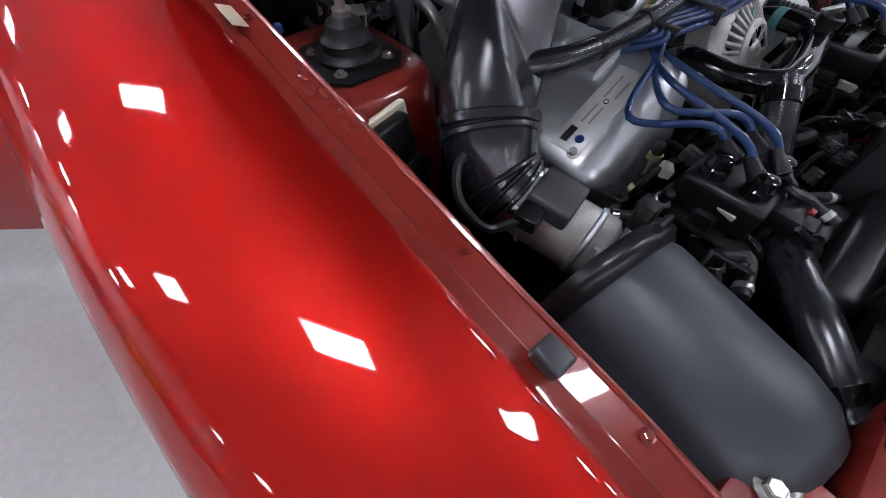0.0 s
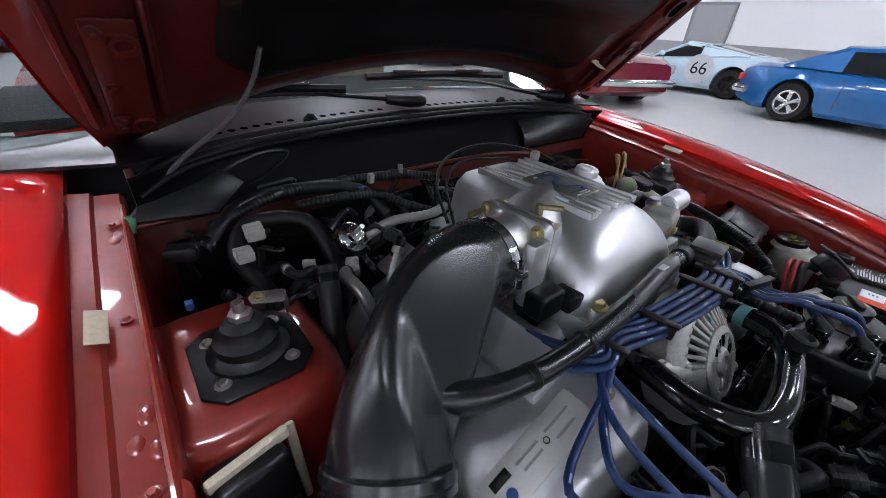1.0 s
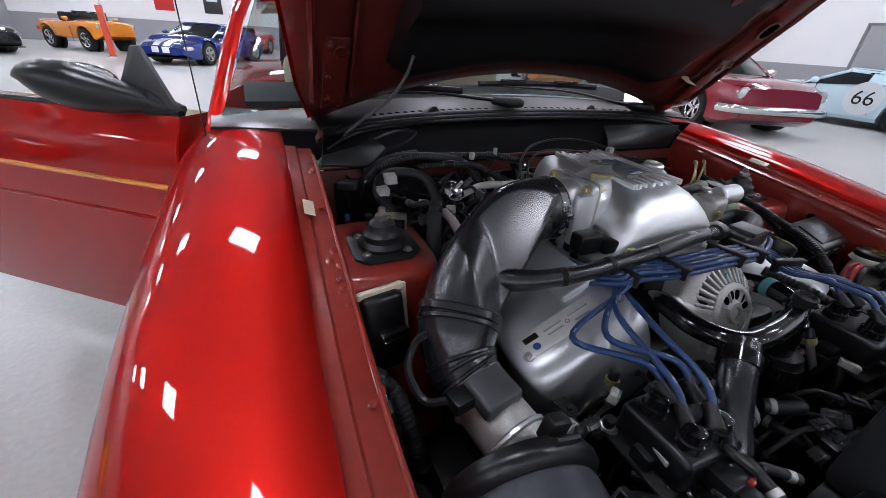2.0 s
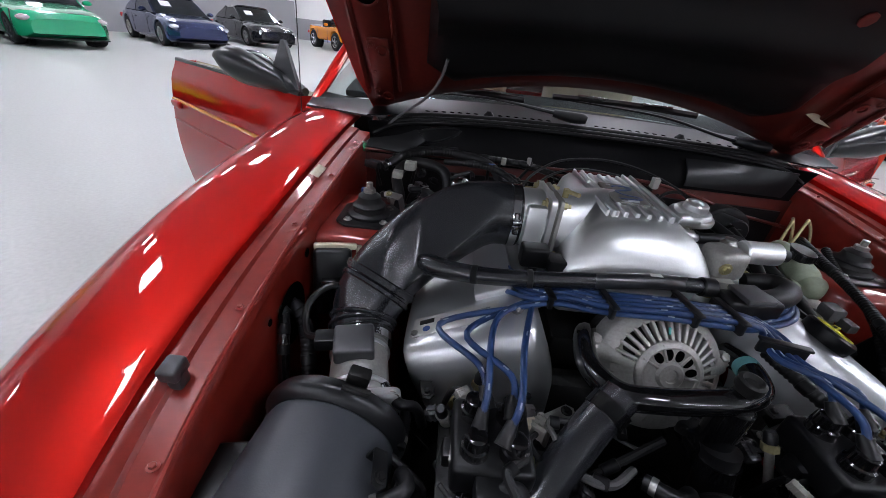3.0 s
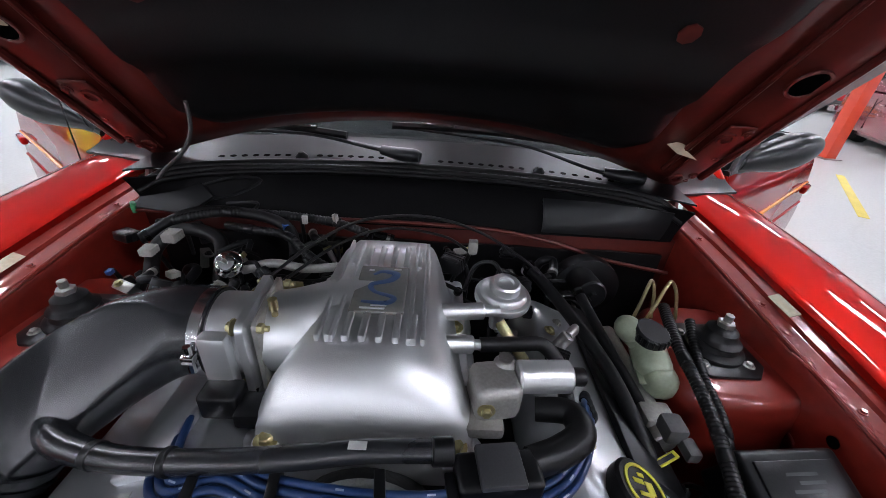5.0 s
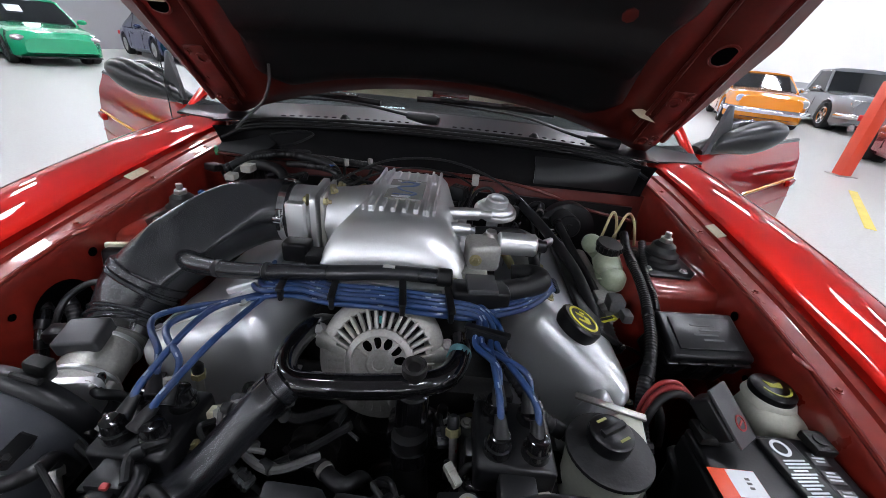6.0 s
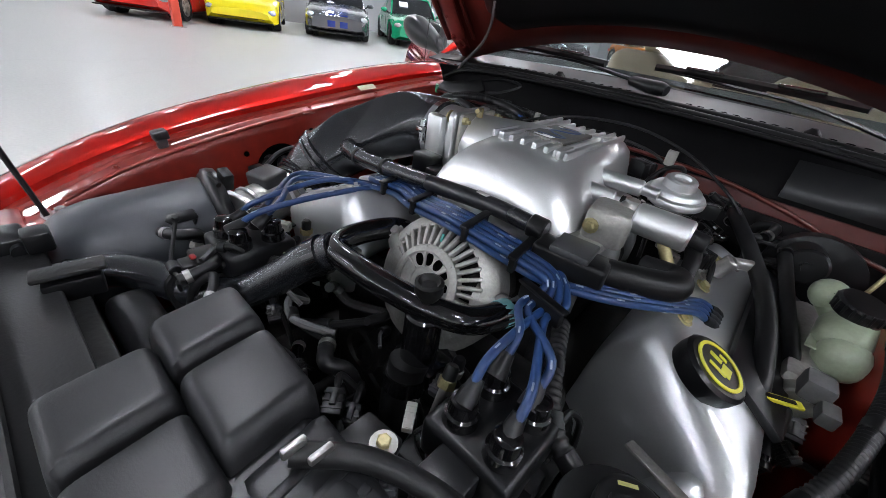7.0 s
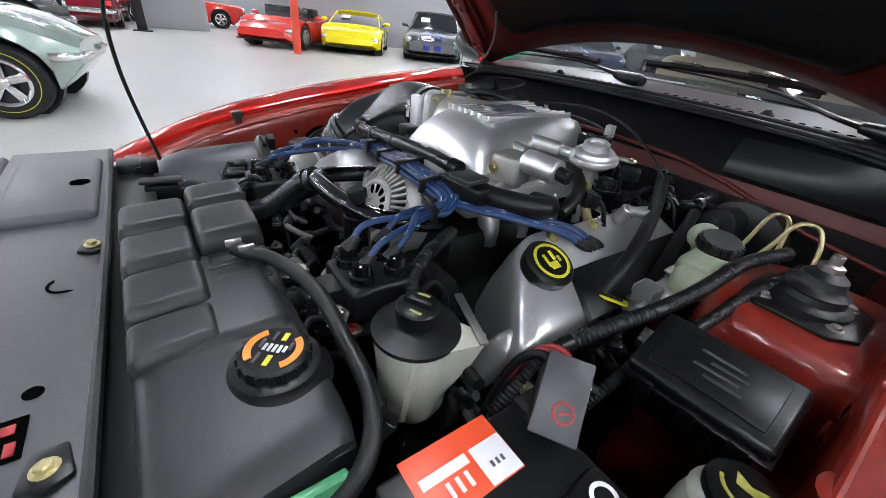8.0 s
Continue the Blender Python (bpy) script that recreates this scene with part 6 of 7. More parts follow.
    # heater hoses along the bulkhead
    hose("heater_hose", "black heater hose behind the throttle", [(-0.52, 0.62, 0.80), (-0.50, 0.70, 0.87), (-0.52, 0.78, 0.92), (-0.48, 0.82, 0.945), (-0.40, 0.80, 0.935), (-0.38, 0.74, 0.88), (-0.37, 0.70, 0.80)], 0.014)
    hose("heater_hose", "black heater hose along the bulkhead", [(-0.56, 0.80, 0.93), (-0.48, 0.86, 0.965), (-0.36, 0.87, 0.965), (-0.27, 0.84, 0.95), (-0.24, 0.78, 0.90)], 0.012)
    hose("heater_hose", "black hose beside the strut tower", [(-0.43, 0.66, 0.93), (-0.44, 0.63, 0.89), (-0.45, 0.60, 0.82), (-0.44, 0.58, 0.72)], 0.016)
    hose("steel_pipe", "bent steel coolant pipe", [(-0.38, 0.70, 0.88), (-0.40, 0.66, 0.90), (-0.39, 0.62, 0.88), (-0.37, 0.60, 0.80)], 0.010, STEEL)
    # wiring across the bulkhead
    hose("wiring_loom", "black taped wiring loom on the bulkhead", [(-0.54, 0.83, 0.95), (-0.42, 0.86, 0.97), (-0.30, 0.88, 0.962), (-0.18, 0.86, 0.962), (-0.10, 0.84, 0.95)], 0.010, RUBBER, False, ripple=0.0015)
    hose("wiring_loom", "black corrugated loom beside the throttle", [(-0.40, 0.84, 0.95), (-0.33, 0.80, 0.965), (-0.26, 0.80, 0.955), (-0.20, 0.76, 0.93), (-0.14, 0.74, 0.91)], 0.009, RUBBER, False, ripple=0.0015)
    hose("throttle_cable", "thin black throttle cable arched over the intake", [(-0.235, 0.62, 0.965), (-0.18, 0.72, 0.985), (-0.10, 0.79, 1.005), (0.02, 0.81, 1.012), (0.13, 0.79, 0.995), (0.22, 0.75, 0.96), (0.27, 0.74, 0.92)], 0.003, RUBBER, False, seg=8)
    hose("throttle_cable", "thin black cable arched behind the intake", [(-0.22, 0.62, 0.955), (-0.14, 0.74, 0.975), (-0.05, 0.80, 0.985), (0.06, 0.79, 0.98), (0.12, 0.74, 0.97)], 0.003, RUBBER, False, seg=8)
    # driver's side looms and hoses
    hose("corrugated_loom", "thick black corrugated wiring loom", [(0.50, 0.70, 0.90), (0.475, 0.60, 0.895), (0.468, 0.50, 0.88), (0.455, 0.42, 0.865), (0.43, 0.33, 0.845), (0.40, 0.26, 0.80), (0.40, 0.2, 0.74)], 0.0105, RUBBER, False, seg=14, ripple=0.0017, pitch=0.0062)
    hose("corrugated_loom", "black corrugated wiring loom along the inner wing", [(0.53, 0.66, 0.90), (0.505, 0.56, 0.87), (0.495, 0.47, 0.85), (0.47, 0.38, 0.80), (0.45, 0.3, 0.72)], 0.009, RUBBER, False, seg=12, ripple=0.0015, pitch=0.006)
    hose("vacuum_hose", "black hose down the driver side of the engine", [(0.24, 0.78, 0.93), (0.30, 0.66, 0.90), (0.345, 0.54, 0.87), (0.37, 0.42, 0.82), (0.39, 0.32, 0.74)], 0.012, RUBBER)
    hose("vacuum_hose", "black hose beside the valve cover", [(0.34, 0.74, 0.90), (0.37, 0.62, 0.86), (0.40, 0.5, 0.82), (0.41, 0.4, 0.75)], 0.010, RUBBER)
    hose("corrugated_loom", "black corrugated loom along the valve cover", [(0.155, 0.30, 0.86), (0.19, 0.22, 0.845), (0.225, 0.18, 0.825), (0.30, 0.17, 0.79)], 0.011, RUBBER, False, seg=12, ripple=0.0018)

    hose("wiring_loom", "black wiring loom through the inner wing hole", [(-0.668, 0.375, 0.80), (-0.64, 0.365, 0.79), (-0.615, 0.345, 0.765), (-0.60, 0.31, 0.72), (-0.59, 0.28, 0.66)], 0.013, RUBBER, False, ripple=0.0015)
    hose("wiring_loom", "black wiring loom hanging by the inner wing", [(-0.668, 0.345, 0.81), (-0.645, 0.33, 0.80), (-0.635, 0.30, 0.77), (-0.63, 0.27, 0.70)], 0.010, GLOSSBLK, False)


hoses_and_intake()


def plug_wires():
    """Blue spark plug wires: a tied bundle over the alternator that fans out at both ends."""
    rnd = random.Random(4)
    coil_p = [(-0.305, 0.150, 0.848), (-0.275, 0.135, 0.852), (-0.315, 0.115, 0.846), (-0.285, 0.100, 0.848)]
    coil_d = [(0.150, 0.168, 0.872), (0.190, 0.165, 0.868), (0.149, 0.120, 0.872), (0.195, 0.122, 0.866)]
    k = 0
    for i in range(4):
        o = (i - 1.5) * 0.011
        # bundle from the driver's fan to the passenger's fan
        a = coil_p[i]
        pts = [a, (a[0] - 0.012 + 0.01 * i, a[1] + 0.035, a[2] + 0.026), ((-0.375, 0.262, 0.872), (-0.335, 0.238, 0.882), (-0.292, 0.262, 0.890), (-0.252, 0.228, 0.884))[i], (-0.238 + o, 0.318 + o, 0.890), (-0.19, 0.338 + o, 0.892 + 0.003 * (i % 2)), (-0.12, 0.318 + o, 0.900), (-0.03, 0.300 + o, 0.915), (0.04, 0.300 + o, 0.912), (0.11, 0.315 + o, 0.900), (0.16, 0.330 + o, 0.902), (0.205, 0.352 + o, 0.905), (0.244, 0.398 + o, 0.898), (0.272, 0.455 + o, 0.880), (0.290, 0.49 + o, 0.855)]
        wire(pts, k)
        k += 1
        b = coil_d[i]
        pts = [b, (b[0] - 0.004, b[1] + 0.03, b[2] + 0.028), (0.135 + o, 0.245, 0.893), (0.14 + o, 0.285, 0.898), (0.115, 0.312 + o, 0.909), (0.04, 0.302 + o, 0.922), (-0.03, 0.302 + o, 0.925), (-0.12, 0.322 + o, 0.909), (-0.18, 0.345 + o, 0.902), (-0.23, 0.33 + o, 0.902), (-0.262, 0.345 + 0.03 * i, 0.888), (-0.268, 0.375 + 0.048 * i, 0.868), (-0.274, 0.39 + 0.055 * i, 0.832)]
        wire(pts, k)
        k += 1
    for c, sx in (((-0.115, 0.322, 0.905), 0.07), ((0.0, 0.304, 0.920), 0.07), ((0.075, 0.308, 0.912), 0.07), ((0.135, 0.262, 0.896), 0.07), ((-0.205, 0.337, 0.897), 0.06)):
        t = thing("wire_separator", "black plastic comb that holds the spark plug wires", "wire clip", c, "wire clips")
        part("comb", box(0.009, sx * 0.92, 0.022, c, 0.003, rot("Z", 8) if c[0] < 0.12 else rot("Z", 75)), BLACKPL, t)
        part("comb_cap", box(0.012, sx, 0.005, (c[0], c[1], c[2] + 0.012), 0.002, rot("Z", 8) if c[0] < 0.12 else rot("Z", 75)), BLACKPL, t)


def wire(pts, k):
    w = thing("spark_plug_wire", "blue silicone spark plug wire with white print", "wire", pts[0], "spark plug wires")
    part("lead", tube(pts, 0.0048, 10, 7), BLUEWIRE, w, smooth=70)
    a, b = Vector(pts[0]), Vector(pts[1])
    part("boot", tube([a - (b - a) * 0.2, a, a + (b - a) * 0.45], [0.011, 0.010, 0.007], 12, 5), RUBBER, w, "black rubber boot")
    a, b = Vector(pts[-1]), Vector(pts[-2])
    part("boot", tube([a + (a - b) * 0.3, a, a + (b - a) * 0.4], [0.010, 0.010, 0.007], 12, 5), RUBBER, w, "black rubber boot")
    path = spline(pts, 7)
    for j in range(6 + k % 3, len(path) - 6, 9):
        p, q = path[j], path[j + 1]
        d = (q - p).normalized()
        up = (Vector((0, -0.35, 1)) - d * Vector((0, -0.35, 1)).dot(d)).normalized()
        m = Matrix((d, up.cross(d), up)).transposed()
        part("print_mark", move(box(0.009, 0.0020, 0.0006, (0, 0, 0), 0), p + up * 0.0048, m), FADEPR, w, smooth=0)


plug_wires()


def coil_pack(c, label):
    t = thing("coil_pack", label, "ignition coil", c, "ignition coils")
    c = Vector(c)
    part("coil_body", join(box(0.10, 0.105, 0.05, c + Vector((0, 0, -0.025)), 0.008, None, 3), box(0.12, 0.03, 0.03, c + Vector((0, 0, -0.05)), 0.005)), BLACKPL, t)
    part("bracket", box(0.13, 0.13, 0.006, c + Vector((0, 0, -0.06)), 0.002), DARKMET, t)
    for x in (-0.024, 0.024):
        for y in (-0.026, 0.026):
            part("tower", lathe([(0.018, 0), (0.017, 0.012), (0.0145, 0.014), (0.013, 0.028), (0.009, 0.030), (0, 0.030)], c + Vector((x, y, 0)), (0, 0, 1), 18), GLOSSBLK, t)
    part("connector", join(box(0.045, 0.035, 0.028, c + Vector((0.0, -0.068, -0.02)), 0.004), box(0.03, 0.02, 0.02, c + Vector((0.0, -0.092, -0.022)), 0.004)), BLACKPL, t)
    part("lock_tab", box(0.009, 0.008, 0.006, c + Vector((0.006, -0.085, -0.004)), 0.002), DULLRED, t, "dull red locking tab")
    part("loom", tube([c + Vector((0, -0.1, -0.022)), c + Vector((0.0, -0.12, -0.05)), c + Vector((0.03, -0.10, -0.12)), c + Vector((0.05, -0.05, -0.2))], 0.007, 8, 6), RUBBER, t)
    for x, y in ((-0.055, 0.05), (0.055, -0.05)):
        bolt(t, c + Vector((x, y, -0.055)), 0.006)


coil_pack((-0.295, 0.125, 0.822), "black ignition coil pack on the passenger side")
coil_pack((0.172, 0.143, 0.842), "black ignition coil pack on the driver side")


def front_end():
    # radiator, shroud, support panel
    r = thing("radiator", "dark radiator core with fan shroud", "radiator", (0, -0.1, 0.3))
    part("core", box(0.84, 0.05, 0.45, (-0.02, -0.10, 0.55), 0.006), DARKMET, r)
    part("fan_shroud", box(0.72, 0.06, 0.42, (0.02, -0.04, 0.56), 0.02, None, 3), BLACKPL, r)
    part("fan_ring", lathe([(0.20, 0), (0.205, 0.03), (0.19, 0.03), (0.19, 0.0)], (0.02, -0.01, 0.55), (0, 1, 0), 40, True), BLACKPL, r)
    for k in range(6):
        b = box(0.05, 0.008, 0.15, (0, 0, 0.11), 0.002, None)
        part("fan_blade", move(move(b, (0, 0, 0), rot("Z", 25)), (0.02, 0.005, 0.55), rot("Y", 60 * k)), BLACKPL, r)
    part("side_tank", box(0.05, 0.06, 0.44, (-0.42, -0.10, 0.56), 0.015, None, 3), BLACKPL, r)
    part("filler_rail", box(0.030, 0.075, 0.008, (-0.335, -0.085, 0.822), 0.004, rot("Z", -6)), DARKMET, r, "dark metal rail end")
    part("filler_foot", box(0.036, 0.06, 0.03, (-0.335, -0.085, 0.80), 0.004, rot("Z", -6)), BLACKPL, r)

    s = thing("radiator_support", "dark grey plastic panel over the radiator support", "panel", (0, -0.25, 0.75))
    part("panel", join(box(1.16, 0.165, 0.014, (0, -0.252, 0.816), 0.005, None, 3), box(0.30, 0.13, 0.026, (-0.335, -0.245, 0.824), 0.012, None, 3), box(0.30, 0.13, 0.026, (0.50, -0.245, 0.820), 0.012, None, 3)), PANELPL, s, smooth=40)
    part("panel_front", box(1.16, 0.016, 0.10, (0, -0.336, 0.772), 0.006, rot("X", 20), 3), PANELPL, s)
    part("seal_strip", tube([(-0.55, -0.168, 0.826), (-0.2, -0.166, 0.826), (0.2, -0.168, 0.826), (0.55, -0.172, 0.824)], 0.006, 8, 5), RUBBER, s)
    # openings, slot and crescent lie flat on the panel, shade painted black
    for x, y, rr in ((-0.324, -0.206, 0.015), (-0.02, -0.30, 0.007), (0.20, -0.215, 0.008), (0.05, -0.27, 0.007)):
        part("panel_hole", lathe([(rr, 0), (rr, 0.0012), (0, 0.0014)], (x, y, 0.8232 if x > -0.2 else 0.8372), (0, 0, 1), 22), HOLE, s, "black disc for the shade in a hollow")
    part("latch_slot", box(0.046, 0.022, 0.002, (0.25, -0.225, 0.8238), 0.0005), HOLE, s)
    part("latch_metal", join(box(0.014, 0.007, 0.002, (0.262, -0.222, 0.8252), 0.0005), box(0.010, 0.012, 0.002, (0.240, -0.227, 0.8252), 0.0005)), DULLRED, s, "red metal under the slot")
    cres = [(0.020 * math.cos(radians(k)), 0.020 * math.sin(radians(k))) for k in range(-80, 81, 16)] + [(0.010 + 0.013 * math.cos(radians(k)) - 0.006, 0.015 * math.sin(radians(k))) for k in range(80, -81, -16)]
    part("finger_recess", move(prism(cres, 0.0012), (0.012, -0.205, 0.8232), rot("Z", -60)), HOLE, s, "black crescent for the shade in a recess")
    for x, y in ((-0.075, -0.181), (0.30, -0.195)):
        br = part("mount_tab", move(prism([(-0.022, -0.012), (0.012, -0.018), (0.022, 0.0), (0.012, 0.018), (-0.022, 0.012)], 0.006, 0.002), (x, y, 0.824)), BLACKPL, s)
        bolt(br, (x, y, 0.830), 0.0062, material=BRASS)
    # added black strip over the crossbeam: the gap's shade as a dark surface
    part("gap_shade", box(1.02, 0.075, 0.012, (0.03, -0.135, 0.800), 0.004), RUBBER, s, "added black strip for the shade in the gap behind the panel")
    part("support_beam", box(1.28, 0.05, 0.05, (0, -0.13, 0.765), 0.01), BAYRED, s, "red painted steel crossbeam")
    for sd in (-1, 1):
        part("support_end", box(0.11, 0.15, 0.02, (sd * 0.615, -0.11, 0.762), 0.006, rot("Y", sd * 12)), BAYRED, s, "red painted end bracket")
        bolt(s, (sd * 0.60, -0.06, 0.78), 0.009)
    part("latch_mech", join(box(0.06, 0.05, 0.05, (-0.47, -0.135, 0.80), 0.006), rod(0.01, (-0.50, -0.12, 0.81), (-0.43, -0.12, 0.81), 12), box(0.035, 0.03, 0.03, (-0.44, -0.10, 0.82), 0.005)), BLACKPL, s)
    warn = part("warning_label", box(0.085, 0.06, 0.001, (-0.60, -0.15, 0.778), 0.0002, rot("Y", -12)), WHITEPR, s, "white and orange warning label")
    part("label_band", box(0.085, 0.014, 0.0008, (-0.60, -0.128, 0.7792), 0.0001, rot("Y", -12)), ORANGE, warn)

    # expansion tank
    t = thing("coolant_tank", "dark grey ribbed coolant tank along the radiator", "coolant tank", (0.1, -0.07, 0.75))

    def cell(x0, x1, z0, z1, ya, yb, label="dark grey ribbed section", name="tank_cell"):
        """One blow-moulded section with soft shoulders, its ends slanted."""
        n = 12
        secs = []
        for k in range(n + 1):
            u = k / n
            e = min(1.0, u / 0.14, (1 - u) / 0.14)
            e = math.sqrt(1 - (1 - e) ** 2)
            h = (z0 + (z1 - z0) * u - 0.73) * (0.88 + 0.12 * e)
            hy = (yb - ya) / 2 * (0.96 + 0.04 * e)
            secs.append([Vector((x0 + (x1 - x0) * u - 0.14 * (b - 0.0), (ya + yb) / 2 + b, 0.73 + h / 2 + a)) for b, a in round_rect(hy, h / 2, 36, 0.26)])
        return part(name, loft(secs), TANKPL, t, label, smooth=55)
    for k, (x0, x1) in enumerate(((-0.080, -0.006), (-0.004, 0.075), (0.077, 0.160), (0.162, 0.222))):
        cell(x0, x1, 0.893 - 0.010 * k, 0.889 - 0.010 * k, -0.157, -0.073)
    for k, (x0, x1) in enumerate(((-0.106, -0.042), (-0.040, 0.050))):
        cell(x0, x1, 0.902 - 0.008 * k, 0.897 - 0.010 * k, -0.0745, 0.010)
    part("tank_core", box(0.32, 0.150, 0.10, (0.065, -0.074, 0.808), 0.02, rot("Y", 2), 3), TANKPL, t)
    cell(0.050, 0.158, 0.862, 0.850, -0.075, 0.010, "dark grey lower section", "tank_step")
    for k in range(3):
        part("tank_rib", box(0.010, 0.070, 0.008, (0.085 + 0.022 * k, -0.035, 0.856 - 0.003 * k), 0.003, rot("Z", 8)), TANKPL, t)
    cell(0.158, 0.385, 0.848, 0.834, -0.157, 0.010, "dark grey tank body", "tank_body")
    part("tank_seam", box(0.20, 0.155, 0.004, (0.278, -0.072, 0.812), 0.002, rot("Y", 3)), TANKPL, t)
    part("coolant_window", box(0.10, 0.012, 0.06, (0.395, -0.06, 0.78), 0.004, rot("Z", 90)), COOLANT, t, "green coolant showing in the tank")
    neck = part("filler_neck", lathe([(0.056, -0.004), (0.052, 0.004), (0.046, 0.010), (0.044, 0.018), (0.038, 0.020)], (0.274, -0.036, 0.830), (0, 0, 1), 32), BLACKPL, t)
    cap = part("tank_cap", lathe([(0.033, 0.006), (0.0335, 0.010), (0.0335, 0.020), (0.030, 0.024), (0, 0.024)], (0.274, -0.036, 0.840), (0, 0, 1), 32), BLACKPL, t, "black pressure cap with orange and yellow print")
    for k in range(18):
        a = 2 * math.pi * k / 18
        part("grip", box(0.004, 0.005, 0.012, (0.274 + 0.0335 * math.cos(a), -0.036 + 0.0335 * math.sin(a), 0.855), 0.001, None), BLACKPL, cap, smooth=0)
    top = 0.8648
    for a0 in (-3, 177):
        arc = [(0.028 * math.cos(radians(a0 + k * 10)), 0.028 * math.sin(radians(a0 + k * 10))) for k in range(11)] + [(0.021 * math.cos(radians(a0 + k * 10)), 0.021 * math.sin(radians(a0 + k * 10))) for k in range(10, -1, -1)]
        part("print_arc", move(prism(arc, 0.001), (0.274, -0.036, top - 0.0006)), ORANGE, cap, "orange printed band")
    for dx, dy, w, h, m in ((-0.004, 0.000, 0.003, 0.010, WHITEPR), (0.001, 0.000, 0.003, 0.010, WHITEPR), (0.006, 0.000, 0.003, 0.010, WHITEPR), (-0.009, 0.000, 0.003, 0.009, WHITEPR), (0.011, 0.001, 0.003, 0.008, WHITEPR), (0.004, 0.017, 0.005, 0.011, YELLOW), (0.002, -0.016, 0.005, 0.013, YELLOW), (-0.010, -0.015, 0.003, 0.014, GREYTAPE), (-0.006, 0.016, 0.003, 0.012, GREYTAPE), (-0.014, 0.004, 0.003, 0.012, GREYTAPE), (0.015, 0.006, 0.003, 0.010, GREYTAPE)):
        part("print_bar", move(box(w, h, 0.001, (dx, dy, 0), 0.0002), (0.274, -0.036, top), rot("Z", 47)), m, cap, "illegible printed line")
    part("overflow_hose", tube([(0.075, -0.035, 0.872), (0.12, 0.008, 0.866), (0.19, 0.034, 0.856), (0.28, 0.036, 0.845), (0.35, 0.032, 0.832), (0.397, 0.006, 0.815), (0.41, -0.04, 0.78)], 0.0095, 12, 8), RUBBER, t, "black overflow hose")
    part("hose_clip", join(box(0.006, 0.020, 0.010, (0.078, -0.034, 0.882), 0.002), box(0.006, 0.020, 0.008, (0.094, -0.022, 0.880), 0.002)), STEEL, t)
    tab = part("mount_ear", move(prism([(-0.03, -0.02), (0.014, -0.024), (0.026, 0.0), (0.014, 0.024), (-0.03, 0.02)], 0.008, 0.003), (0.092, 0.030, 0.822)), BLACKPL, t)
    bolt(tab, (0.098, 0.037, 0.830), 0.007, material=BRASS)
    part("washer_disc", lathe([(0.013, 0), (0.013, 0.002), (0, 0.002)], (0.098, 0.037, 0.8302), (0, 0, 1), 20), STEEL, tab)
    t.location += Vector((0.016, 0.016, 0))


front_end()


